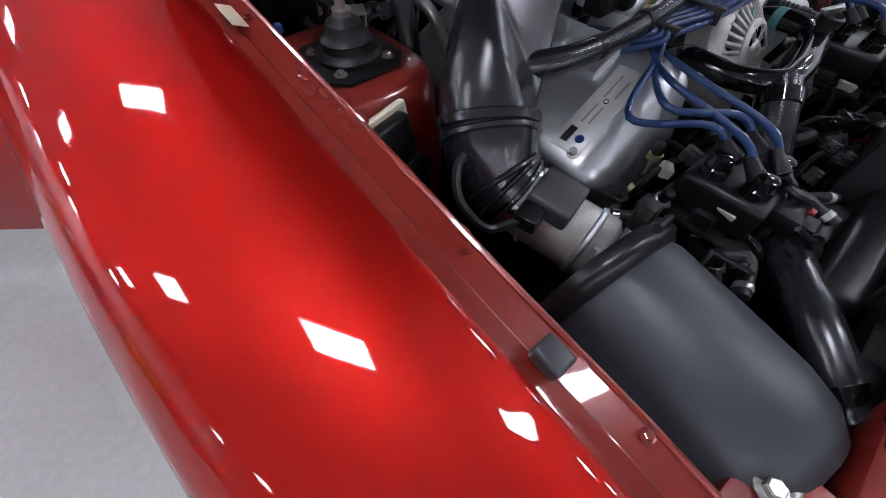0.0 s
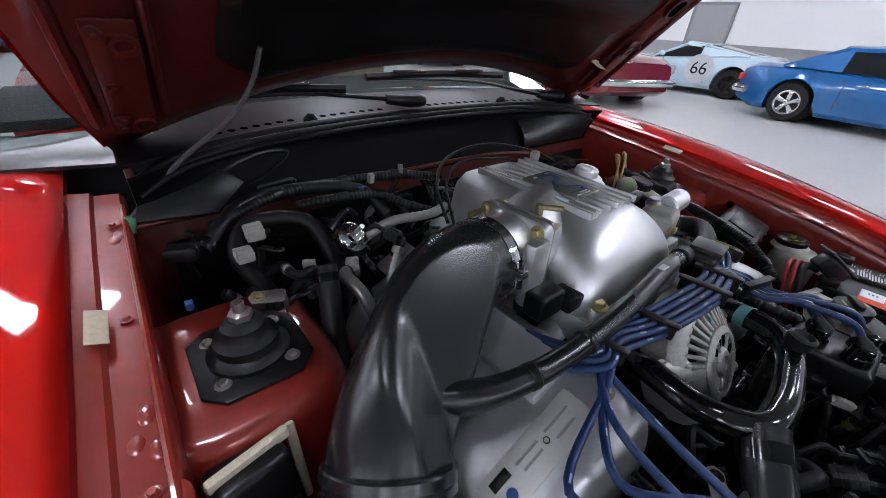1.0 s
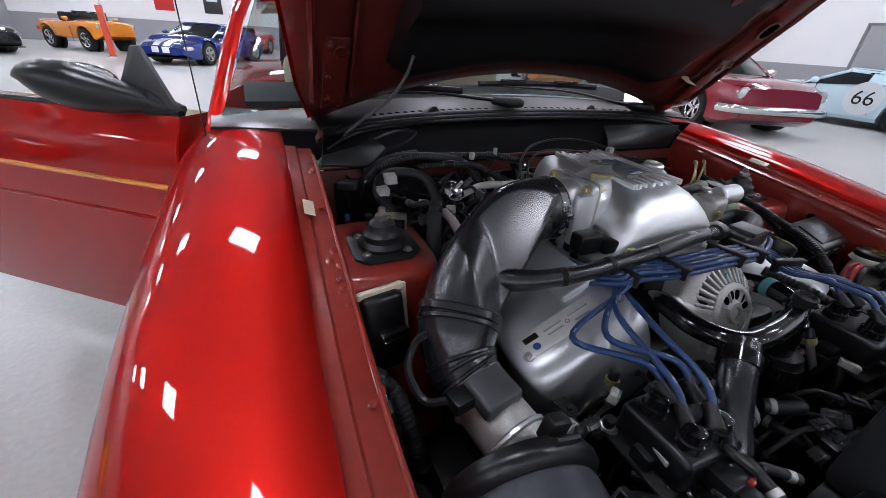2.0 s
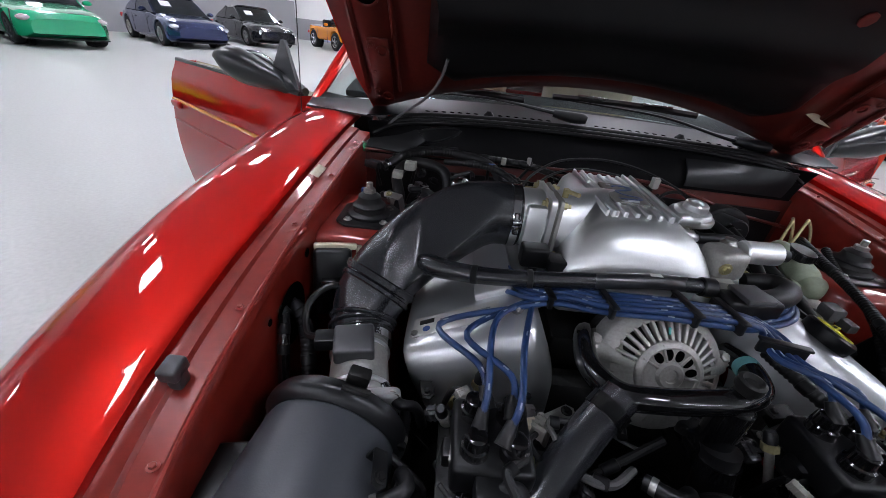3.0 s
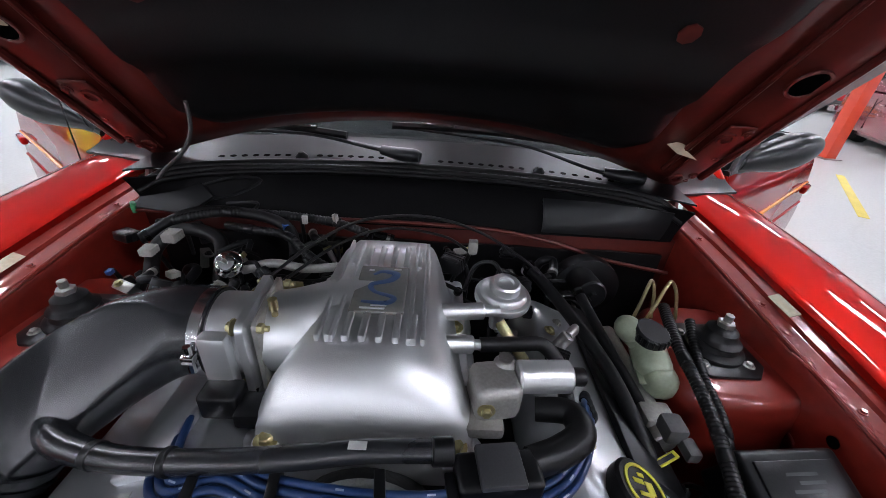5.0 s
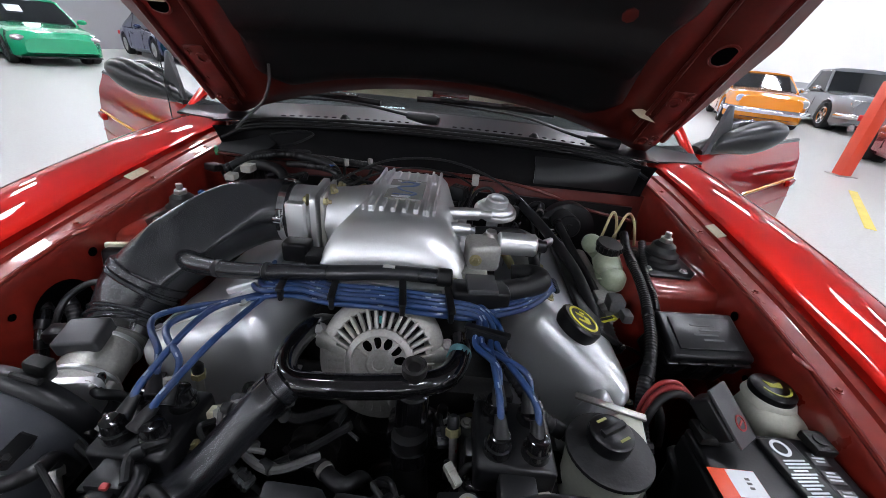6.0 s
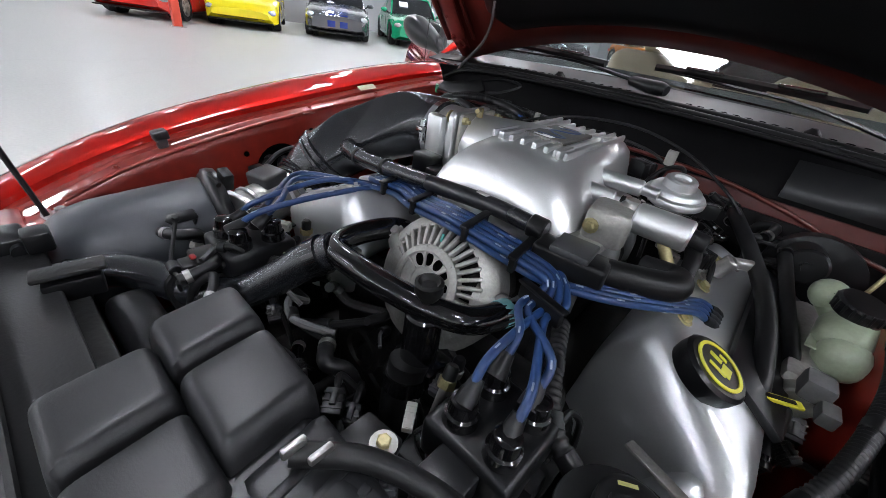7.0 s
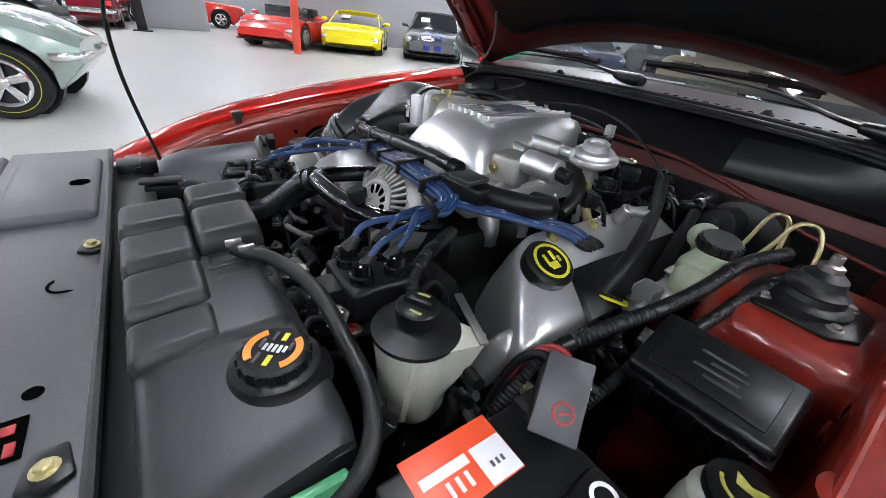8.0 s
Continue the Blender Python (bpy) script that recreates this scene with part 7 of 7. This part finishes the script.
def fluids():
    p = thing("power_steering_reservoir", "milky plastic reservoir with wide black lid", "reservoir", (0.30, 0.13, 0.7))
    part("tank", lathe([(0.040, -0.13), (0.046, -0.115), (0.050, -0.04), (0.053, -0.01), (0.053, 0.0)], (0.300, 0.130, 0.833), (0, 0, 1), 32), MILK, p)
    arm = [[Vector((x, y, 0.838)) for x, y in ((0.255, 0.150), (0.345, 0.098), (0.366, 0.188), (0.352, 0.200))], [Vector((x, y, 0.80)) for x, y in ((0.262, 0.145), (0.343, 0.095), (0.358, 0.176), (0.344, 0.186))], [Vector((x, y, 0.715)) for x, y in ((0.285, 0.115), (0.333, 0.092), (0.338, 0.125), (0.315, 0.135))]]
    part("side_arm", loft(arm), MILK, p, smooth=20)
    part("arm_bracket", box(0.012, 0.10, 0.005, (0.322, 0.198, 0.842), 0.002, rot("Z", 72)), STEEL, p, "grey steel bracket")
    part("lid", lathe([(0.055, 0), (0.057, 0.003), (0.056, 0.007), (0.036, 0.010), (0.029, 0.014)], (0.300, 0.130, 0.833), (0, 0, 1), 36), RUBBER, p, "wide black lid")
    cap = part("cap", lathe([(0.027, 0), (0.028, 0.004), (0.028, 0.018), (0.024, 0.021), (0, 0.021)], (0.296, 0.133, 0.850), (0, 0, 1), 28), BLACKPL, p, "black cap with faded yellow print")
    part("cap_bar", box(0.040, 0.010, 0.010, (0.296, 0.133, 0.874), 0.003, rot("Z", 30)), BLACKPL, cap)
    for k, (dx, dy) in enumerate(((-0.010, 0.014), (0.012, -0.012))):
        part("print_bar", box(0.016, 0.0035, 0.0008, (0.296 + dx, 0.133 + dy, 0.8716), 0.0002, rot("Z", 30)), mat("faded_yellow", (0.35, 0.34, 0.12), 0.5), cap, "illegible printed line")

    p.location += Vector((0, 0.012, -0.008))

    b = thing("battery", "black car battery with red and white label", "battery", (0.53, 0.12, 0.6))
    part("case", box(0.20, 0.19, 0.19, (0.535, 0.12, 0.690), 0.008, None, 3), BLACKPL, b)
    part("lid", box(0.196, 0.186, 0.016, (0.535, 0.12, 0.790), 0.005, None, 3), BLACKPL, b)
    lab = part("label", box(0.062, 0.100, 0.001, (0.463, 0.101, 0.7988), 0.0003), ORANGERED, b, "orange-red and white paper label")
    part("label_white", box(0.038, 0.036, 0.0008, (0.474, 0.132, 0.7997), 0.0002), WHITEPR, lab)
    part("label_white", box(0.010, 0.050, 0.0008, (0.460, 0.084, 0.7997), 0.0002), WHITEPR, lab)
    for k in range(3):
        part("print_bar", box(0.006, 0.003, 0.0006, (0.477, 0.138 - 0.006 * k, 0.8003), 0), GREYTAPE, lab, "illegible printed line")
        part("print_bar", box(0.014, 0.004, 0.0006, (0.476, 0.100 - 0.010 * k, 0.7997), 0), WHITEPR, lab, "illegible printed line")
    lab2 = part("info_panel", box(0.050, 0.104, 0.010, (0.558, 0.152, 0.801), 0.004, rot("Z", 6), 3), BLACKPL, b, "raised black panel with pale print")
    part("print_ring", lathe([(0.013, 0), (0.013, 0.0007), (0.009, 0.0007), (0.009, 0)], (0.552, 0.186, 0.8062), (0, 0, 1), 20, True), WHITEPR, lab2)
    rb = random.Random(5)
    for k in range(13):
        w = rb.uniform(0.020, 0.038)
        part("print_bar", box(w, 0.0024, 0.0006, (0.556 + rb.uniform(-0.003, 0.003), 0.168 - 0.0048 * k, 0.8063), 0, rot("Z", 6)), WHITEPR, lab2, "illegible printed line")
    for k in range(4):
        part("print_frame", box(0.022, 0.018, 0.0006, (0.604, 0.180 - 0.026 * k, 0.7986), 0), GREYTAPE, lab2)
        for j in range(3):
            part("print_bar", box(rb.uniform(0.010, 0.018), 0.0022, 0.0006, (0.604, 0.186 - 0.026 * k - 0.005 * j, 0.7993), 0), WHITEPR, lab2, "illegible printed line")
    for x in (0.455, 0.615):
        part("terminal", join(lathe([(0.010, 0), (0.009, 0.018), (0, 0.018)], (x, 0.20, 0.797), (0, 0, 1), 14), box(0.03, 0.035, 0.014, (x, 0.20, 0.806), 0.003)), DARKMET, b)
    b.location += Vector((0, -0.010, 0.018))
    t = thing("terminal_cover", "grey plastic terminal cover with a red mark", "terminal cover", (0.465, 0.21, 0.8))
    across, along = Vector((0.82, 0.57, -0.07)).normalized(), Vector((0.50, -0.62, -0.60)).normalized()
    up = across.cross(along) * -1
    up = up if up.z > 0 else -up
    q, o = Matrix((across, up.cross(across), up)).transposed(), Vector((0.479, 0.194, 0.861))
    part("cover", move(box(0.046, 0.080, 0.005, (0, 0, 0), 0.002, None, 2), o, q), GREYPL, t)
    part("clamp", move(box(0.036, 0.062, 0.034, (-0.006, 0, -0.020), 0.006, None, 3), o, q), BLACKPL, t, "black clamp under the cover")
    part("mark_ring", move(lathe([(0.011, 0), (0.011, 0.001), (0.0085, 0.0012), (0.0085, 0)], (0.004, -0.014, 0.0025), (0, 0, 1), 20, True), o, q), DULLRED, t, "red ring mark")
    part("mark_bar", move(box(0.011, 0.003, 0.001, (0.004, -0.014, 0.003), 0.0002, rot("Z", 20)), o, q), DULLRED, t)
    for k in range(3):
        h = thing("battery_cable", "red insulated battery cable" if k else "black insulated battery cable", "cable", (0.45, 0.22, 0.8), "battery cables")
        o = 0.012 * k
        part("lead", tube([(0.462, 0.216 + o, 0.832), (0.440, 0.234 + o, 0.846), (0.412, 0.234 + o, 0.838), (0.392, 0.222 + o, 0.80), (0.385, 0.20 + o, 0.72)], 0.0058 - 0.001 * k, 10, 6), DULLRED if k else RUBBER, h)
        part("lug", box(0.012, 0.016, 0.006, (0.464, 0.214 + o, 0.829), 0.001), STEEL, h)

    f = thing("fuse_box", "black plastic fuse box with ribbed lid", "fuse box", (0.54, 0.37, 0.75))
    m, o = rot("Z", 4) @ rot("X", 20), Vector((0.545, 0.382, 0.848))
    part("case", move(box(0.136, 0.084, 0.085, (0, 0, -0.055), 0.008, None, 3), o, m), BLACKPL, f)
    lid = part("lid", move(box(0.152, 0.098, 0.022, (0, 0, -0.004), 0.008, None, 3), o, m), BLACKPL, f)
    part("lid_rim", move(box(0.158, 0.104, 0.008, (0, 0, -0.017), 0.003, None, 2), o, m), BLACKPL, lid)
    part("lid_panel", move(box(0.118, 0.066, 0.005, (0, 0, 0.008), 0.002), o, m), BLACKPL, lid)
    for k in range(4):
        part("print_bar", move(box(0.046 - 0.008 * (k % 2), 0.004, 0.0006, (0.01 * (k % 2), 0.016 - 0.010 * k, 0.0108), 0), o, m), GREYPL, lid, "illegible moulded line")
    for dx, dy in ((-0.05, -0.050), (0.05, -0.050), (0.0, -0.050)):
        part("clip", move(box(0.018, 0.008, 0.030, (dx, dy, -0.022), 0.002), o, m), BLACKPL, f)
    for k in range(5):
        part("case_rib", move(box(0.003, 0.004, 0.06, (-0.056 + 0.028 * k, -0.043, -0.062), 0.001), o, m), BLACKPL, f)

    w = thing("washer_reservoir", "milky washer bottle with black and yellow cap", "reservoir", (0.61, 0.29, 0.7))
    part("bottle", join(box(0.085, 0.095, 0.12, (0.612, 0.272, 0.74), 0.028, None, 4), lathe([(0.040, 0), (0.036, 0.010), (0.030, 0.014)], (0.612, 0.290, 0.795), (0, 0, 1), 24)), MILK, w)
    cap = part("cap", lathe([(0.033, 0), (0.034, 0.004), (0.033, 0.012), (0.028, 0.016), (0, 0.017)], (0.612, 0.292, 0.806), (0, 0, 1), 28), BLACKPL, w, "black cap with yellow print")
    for k in range(10):
        a = radians(200 + 16 * k)
        part("print_dash", box(0.006, 0.0035, 0.0008, (0.612 + 0.022 * math.cos(a), 0.292 + 0.022 * math.sin(a), 0.8232), 0.0002, rot("Z", math.degrees(a) + 90)), OLIVEPR, cap, "worn yellow printed mark", smooth=0)
    part("print_shape", move(prism([(-0.010, -0.006), (0.010, -0.006), (0.014, 0.008), (0, 0.002), (-0.014, 0.008)], 0.0008), (0.612, 0.294, 0.8228)), OLIVEPR, cap)

    w.location += Vector((0.009, -0.003, 0.009))

    k = thing("brake_reservoir", "yellowed brake fluid reservoir with black cap", "reservoir", (0.42, 0.6, 0.8))
    part("tank", join(box(0.060, 0.085, 0.050, (0.432, 0.592, 0.868), 0.022, rot("Z", -6) @ rot("X", 12), 5), box(0.056, 0.055, 0.056, (0.436, 0.556, 0.850), 0.022, rot("Z", -6), 5), ball(0.024, (0.402, 0.632, 0.896), 1, 1.15, 0.95), rod(0.016, (0.402, 0.632, 0.888), (0.425, 0.60, 0.872), 14)), BRAKEPL, k)
    part("tank_seam", box(0.062, 0.092, 0.004, (0.432, 0.586, 0.862), 0.0018, rot("Z", -6) @ rot("X", 12), 2), BRAKEPL, k)
    part("cap", lathe([(0.030, 0), (0.031, 0.003), (0.031, 0.017), (0.027, 0.020), (0, 0.0195)], (0.431, 0.613, 0.893), (0.1, -0.15, 1), 28), BLACKPL, k, "ribbed black cap")
    for j in range(20):
        a = 2 * math.pi * j / 20
        part("grip", box(0.003, 0.004, 0.014, (0.432 + 0.031 * math.cos(a), 0.6115 + 0.031 * math.sin(a), 0.9025), 0.0008), BLACKPL, k, smooth=0)
    part("master_cylinder", join(rod(0.022, (0.41, 0.46, 0.815), (0.40, 0.70, 0.825), 20, 0.003), box(0.05, 0.04, 0.035, (0.41, 0.50, 0.825), 0.006)), ROUGHAL, k, "cast master cylinder")
    part("sensor_plug", join(box(0.032, 0.036, 0.03, (0.415, 0.468, 0.845), 0.006), box(0.02, 0.03, 0.02, (0.43, 0.44, 0.835), 0.004)), GREYTAPE, k)
    part("servo", join(lathe([(0.05, 0), (0.075, 0.012), (0.078, 0.03), (0.078, 0.05), (0.05, 0.06)], (0.40, 0.88, 0.84), (0, -1, 0), 32), rod(0.031, (0.378, 0.83, 0.872), (0.378, 0.745, 0.884), 24, 0.004), rod(0.009, (0.378, 0.747, 0.884), (0.378, 0.735, 0.886), 6)), BLACKPL, k, "black brake booster accumulator")
    for o in (0, 1):
        part("brake_pipe", tube([(0.43 + 0.02 * o, 0.68, 0.84), (0.445 + 0.03 * o, 0.69, 0.90), (0.455 + 0.035 * o, 0.70, 0.945), (0.472 + 0.04 * o, 0.72, 0.945), (0.482 + 0.045 * o, 0.715, 0.92), (0.485 + 0.05 * o, 0.70, 0.87)], 0.0034, 8, 6), BRASS, k, "yellow plated brake pipe")
    d = thing("dipstick", "yellow tagged dipstick handle", "dipstick", (0.39, 0.44, 0.8))
    part("tag", box(0.050, 0.012, 0.004, (0.386, 0.425, 0.832), 0.001, rot("Z", 25)), YELLOW, d, "yellow tag")
    part("tag_print", box(0.034, 0.006, 0.001, (0.386, 0.425, 0.8346), 0, rot("Z", 25)), BLACKPL, d)
    part("tube", tube([(0.365, 0.415, 0.828), (0.35, 0.40, 0.80), (0.34, 0.40, 0.70)], 0.004, 8, 5), STEEL, d)


fluids()


def relay_box():
    t = thing("relay_box", "black plastic relay box beside the air filter", "relay box", (-0.63, 0.09, 0.7))
    m = rot("Z", 12)
    part("case", box(0.055, 0.075, 0.07, (-0.632, 0.085, 0.700), 0.006, m, 3), BLACKPL, t)
    part("lid", box(0.060, 0.080, 0.014, (-0.632, 0.085, 0.740), 0.005, m, 3), BLACKPL, t, "black lid")
    part("clip", box(0.012, 0.008, 0.03, (-0.610, 0.045, 0.730), 0.002, m), BLACKPL, t)
    part("lead", tube([(-0.62, 0.12, 0.71), (-0.61, 0.16, 0.725), (-0.615, 0.21, 0.72), (-0.62, 0.25, 0.68)], 0.008, 10, 6), RUBBER, t)


relay_box()


def small_fittings():
    g = thing("pressure_regulator", "chrome fuel pressure regulator", "regulator", (-0.35, 0.73, 0.9))
    part("can", lathe([(0.018, -0.05), (0.018, -0.012), (0.026, -0.010), (0.027, 0.0), (0.024, 0.004), (0.016, 0.008), (0.014, 0.014), (0.006, 0.016), (0, 0.016)], (-0.350, 0.728, 0.925), (0.15, -0.7, 0.7), 28), CHROME, g)
    part("nipple", rod(0.004, (-0.349, 0.72, 0.935), (-0.347, 0.70, 0.955), 10), STEEL, g)
    r = thing("fuel_rail", "dull steel fuel rail with injector plugs", "fuel rail", (-0.25, 0.6, 0.88))
    part("rail", tube([(-0.33, 0.74, 0.905), (-0.27, 0.74, 0.925), (-0.20, 0.72, 0.930), (-0.14, 0.74, 0.925)], 0.009, 10, 5), ROUGHAL, r)
    for k in range(4):
        x = -0.205
        part("injector", join(rod(0.009, (x, 0.46 + 0.075 * k, 0.86), (x + 0.01, 0.46 + 0.075 * k, 0.905), 12, 0.001), box(0.022, 0.018, 0.02, (x - 0.015, 0.46 + 0.075 * k, 0.895), 0.003)), BLACKPL, r)
    rnd = random.Random(11)
    # plastic connectors on the bulkhead looms
    for c, size, m, lab in (((-0.488, 0.793, 0.944), (0.034, 0.040, 0.022), WHITEPL, "off-white wiring connector on the engine loom"), ((-0.515, 0.755, 0.930), (0.030, 0.034, 0.018), WHITEPL, "off-white wiring connector on the engine loom"),
                            ((-0.24, 0.86, 0.965), (0.014, 0.014, 0.022), WHITEPL, "off-white wiring clip on the engine loom"), ((-0.172, 0.855, 0.972), (0.012, 0.012, 0.028), WHITEPL, "off-white wiring clip on the engine loom"),
                            ((-0.275, 0.84, 0.955), (0.018, 0.02, 0.016), BLUEPR, "blue wiring connector on the engine loom"), ((-0.44, 0.70, 0.915), (0.022, 0.022, 0.014), WHITEPL, "off-white hose clip on the engine loom"),
                            ((-0.585, 0.80, 0.935), (0.05, 0.04, 0.022), BLACKPL, "black relay box on the engine loom"), ((-0.60, 0.745, 0.88), (0.012, 0.016, 0.012), BLUEPR, "small blue wiring plug"),
                            ((0.117, 0.735, 0.99), (0.02, 0.02, 0.03), WHITEPL, "off-white vacuum fitting on the engine loom"), ((0.097, 0.105, 0.80), (0.014, 0.036, 0.014), WHITEPL, "off-white wiring connector on the engine loom"),
                            ((0.10, 0.155, 0.78), (0.012, 0.018, 0.012), DULLRED, "dull red wiring connector on the engine loom"), ((-0.24, 0.16, 0.80), (0.03, 0.018, 0.014), BEIGE, "beige sensor plug on the engine loom"),
                            ((-0.33, 0.20, 0.80), (0.026, 0.018, 0.018), WHITEPL, "off-white wiring connector on the engine loom"), ((0.21, 0.70, 0.93), (0.045, 0.03, 0.03), BLACKPL, "black vacuum solenoid on the engine loom"),
                            ((0.08, 0.72, 0.96), (0.05, 0.04, 0.035), BLACKPL, "black vacuum solenoid on the engine loom"), ((0.24, 0.53, 0.915), (0.04, 0.035, 0.03), BLACKPL, "black vacuum solenoid on the engine loom"),
                            ((0.225, 0.09, 0.79), (0.014, 0.016, 0.012), DULLRED, "dull red wiring connector on the engine loom"), ((0.20, 0.06, 0.80), (0.05, 0.035, 0.03), BLACKPL, "black sensor block on the engine loom")):
        t = thing("connector", lab, "connector", c, "wiring connectors")
        size = tuple(0.8 * q for q in size)
        a = rnd.uniform(-35, 35)
        q = rot("Z", a) @ rot("X", rnd.uniform(-12, 12))
        part("shell", move(box(*size, (0, 0, 0), min(size) * 0.07, None), c, q), m, t)
        for o in (-0.1, 0.12, 0.34):
            part("ridge", move(box(size[0] * 1.06, size[1] * 0.07, size[2] * 1.06, (0, size[1] * o, 0), min(size) * 0.03), c, q), m, t)
        part("collar", move(box(size[0] * 0.8, size[1] * 0.35, size[2] * 1.16, (0, -size[1] * 0.3, 0), min(size) * 0.1), c, q), m, t)
        v = q @ Vector((0, size[1] * 0.5, 0))
        part("lead", tube([Vector(c) + v, Vector(c) + v * 1.7 + Vector((rnd.uniform(-0.01, 0.01), 0, -0.012)), Vector(c) + v * 2.2 + Vector((rnd.uniform(-0.03, 0.03), 0.01, -0.07))], 0.0045, 8, 5), RUBBER, t)
    # thin loose wires deep in the bay
    for k in range(34):
        x, y = rnd.uniform(-0.55, 0.45), rnd.choice((rnd.uniform(0.02, 0.24), rnd.uniform(0.62, 0.88)))
        z = rnd.uniform(0.72, 0.84) if y < 0.3 else rnd.uniform(0.86, 0.93)
        pts = [(x, y, z)]
        for j in range(4):
            p = pts[-1]
            pts.append((p[0] + rnd.uniform(-0.06, 0.06), min(0.9, p[1] + rnd.uniform(-0.035, 0.035)), p[2] + rnd.uniform(-0.04, 0.015)))
        t = thing("loose_wire", "thin black taped wire between the engine parts", "wire", pts[0], "loose wires")
        part("lead", tube(pts, rnd.choice((0.003, 0.004, 0.006, 0.008)), 8, 6), rnd.choice((RUBBER, RUBBER, BLACKPL, GREYTAPE)), t)
        part("sleeve", rod(0.0085, pts[1], Vector(pts[1]).lerp(Vector(pts[2]), 0.4), 10, 0.001), BLACKPL, t)
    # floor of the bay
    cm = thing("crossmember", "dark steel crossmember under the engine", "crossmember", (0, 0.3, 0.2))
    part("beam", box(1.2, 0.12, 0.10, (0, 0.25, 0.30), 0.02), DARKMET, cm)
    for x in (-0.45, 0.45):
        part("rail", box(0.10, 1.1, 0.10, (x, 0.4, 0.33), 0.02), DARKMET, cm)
    # added dark sheets: they stand in for shade low on the red inner wings
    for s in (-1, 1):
        part("shade_sheet", sheet(lambda u, v: Vector((s * (0.655 - 0.02 * math.sin(5 * v)), -0.10 + 0.60 * u, 0.22 + 0.44 * v)), 8, 8, 0.006), DARKMET, cm, "added dark sheet for the unlit lower inner wing")
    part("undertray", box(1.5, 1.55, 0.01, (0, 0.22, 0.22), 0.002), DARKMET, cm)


small_fittings()


def clutter():
    """Small plugs, elbows, brackets and senders between the larger parts."""
    rnd = random.Random(29)
    zones = [((-0.44, -0.15), (0.05, 0.24), (0.745, 0.825), 26), ((-0.13, 0.10), (0.03, 0.12), (0.70, 0.79), 12), ((0.07, 0.225), (0.03, 0.24), (0.74, 0.815), 16),
             ((-0.56, -0.24), (0.64, 0.87), (0.85, 0.93), 18), ((0.14, 0.40), (0.66, 0.87), (0.82, 0.91), 14), ((0.36, 0.46), (0.20, 0.50), (0.72, 0.80), 9), ((-0.22, 0.12), (0.79, 0.88), (0.88, 0.94), 10)]
    for (x0, x1), (y0, y1), (z0, z1), count in zones:
        for k in range(count):
            c = Vector((rnd.uniform(x0, x1), rnd.uniform(y0, y1), rnd.uniform(z0, z1)))
            q = rot("Z", rnd.uniform(0, 360)) @ rot("X", rnd.uniform(-35, 35))
            size = rnd.uniform(0.8, 1.25)
            style = rnd.choice(("plug", "plug", "elbow", "elbow", "bracket", "sender"))
            if style == "plug":
                m = rnd.choice((BLACKPL, BLACKPL, BLACKPL, GREYPL, GREYTAPE, WHITEPL))
                t = thing("wiring_plug", "small moulded wiring plug on the engine loom", "connector", c, "wiring plugs")
                part("shell", move(box(0.020 * size, 0.030 * size, 0.016 * size, (0, 0, 0), 0.002), c, q), m, t)
                for o in (-0.008, 0.0, 0.008):
                    part("rib", move(box(0.022 * size, 0.003, 0.018 * size, (0, o * size, 0), 0.0008), c, q), m, t)
                part("latch", move(box(0.007, 0.016 * size, 0.004, (0, 0.002, 0.010 * size), 0.001), c, q), m, t)
                e = c + q @ Vector((0, 0.015 * size, 0))
                f = q @ Vector((0, 0.03, 0))
                part("lead", tube([e, e + f * 0.7, e + f * 1.3 + Vector((rnd.uniform(-0.03, 0.03), 0, -0.03)), e + f * 1.5 + Vector((rnd.uniform(-0.05, 0.05), 0, -0.08))], 0.0042, 8, 5), RUBBER, t)
            elif style == "elbow":
                t = thing("hose_elbow", "short black rubber hose elbow with clamp", "hose", c, "hose elbows")
                r = rnd.uniform(0.006, 0.011)
                u, v = q @ Vector((1, 0, 0.2)), q @ Vector((0, 1, 0))
                pts = [c - u * 0.05, c - u * 0.02, c + v * 0.006, c + v * 0.03 + Vector((0, 0, -0.015)), c + v * 0.045 + Vector((0, 0, -0.06))]
                part("pipe", tube(pts, r, 10, 6), rnd.choice((RUBBER, GLOSSBLK, BLACKPL)), t, smooth=60)
                part("clamp", rod(r * 1.12, c - u * 0.042, c - u * 0.034, 14), rnd.choice((STEEL, GLOSSBLK, CHROME)), t, "hose clamp")
            elif style == "bracket":
                t = thing("bracket", "small pressed steel bracket with bolt", "bracket", c, "engine brackets")
                m = rnd.choice((DARKMET, STEEL, BLACKPL))
                part("plate", move(prism([(-0.022, -0.010), (0.018, -0.010), (0.024, 0.0), (0.018, 0.010), (-0.022, 0.010)], 0.003, 0.0008), c, q), m, t)
                part("leg", move(box(0.004, 0.018, 0.05, (-0.022, 0, -0.022), 0.001), c, q), m, t)
                bolt(t, c + q @ Vector((0.010, 0, 0.003)), 0.005, q @ Vector((0, 0, 1)), rnd.choice((STEEL, BRASS, DARKMET)))
            else:
                t = thing("sender", "small threaded sender with black cap", "sensor", c, "engine senders")
                n = q @ Vector((0, 0.4, 1))
                part("hex", lathe([(0.011, -0.010), (0.011, 0.0), (0.009, 0.001)], c, n, 6), rnd.choice((BRASS, STEEL)), t)
                part("stem", lathe([(0.006, -0.06), (0.006, -0.01)], c, n, 10), STEEL, t)
                part("cap", lathe([(0.0085, 0.0), (0.0085, 0.014), (0.006, 0.018), (0, 0.018)], c, n, 14), BLACKPL, t, "black cap")


clutter()
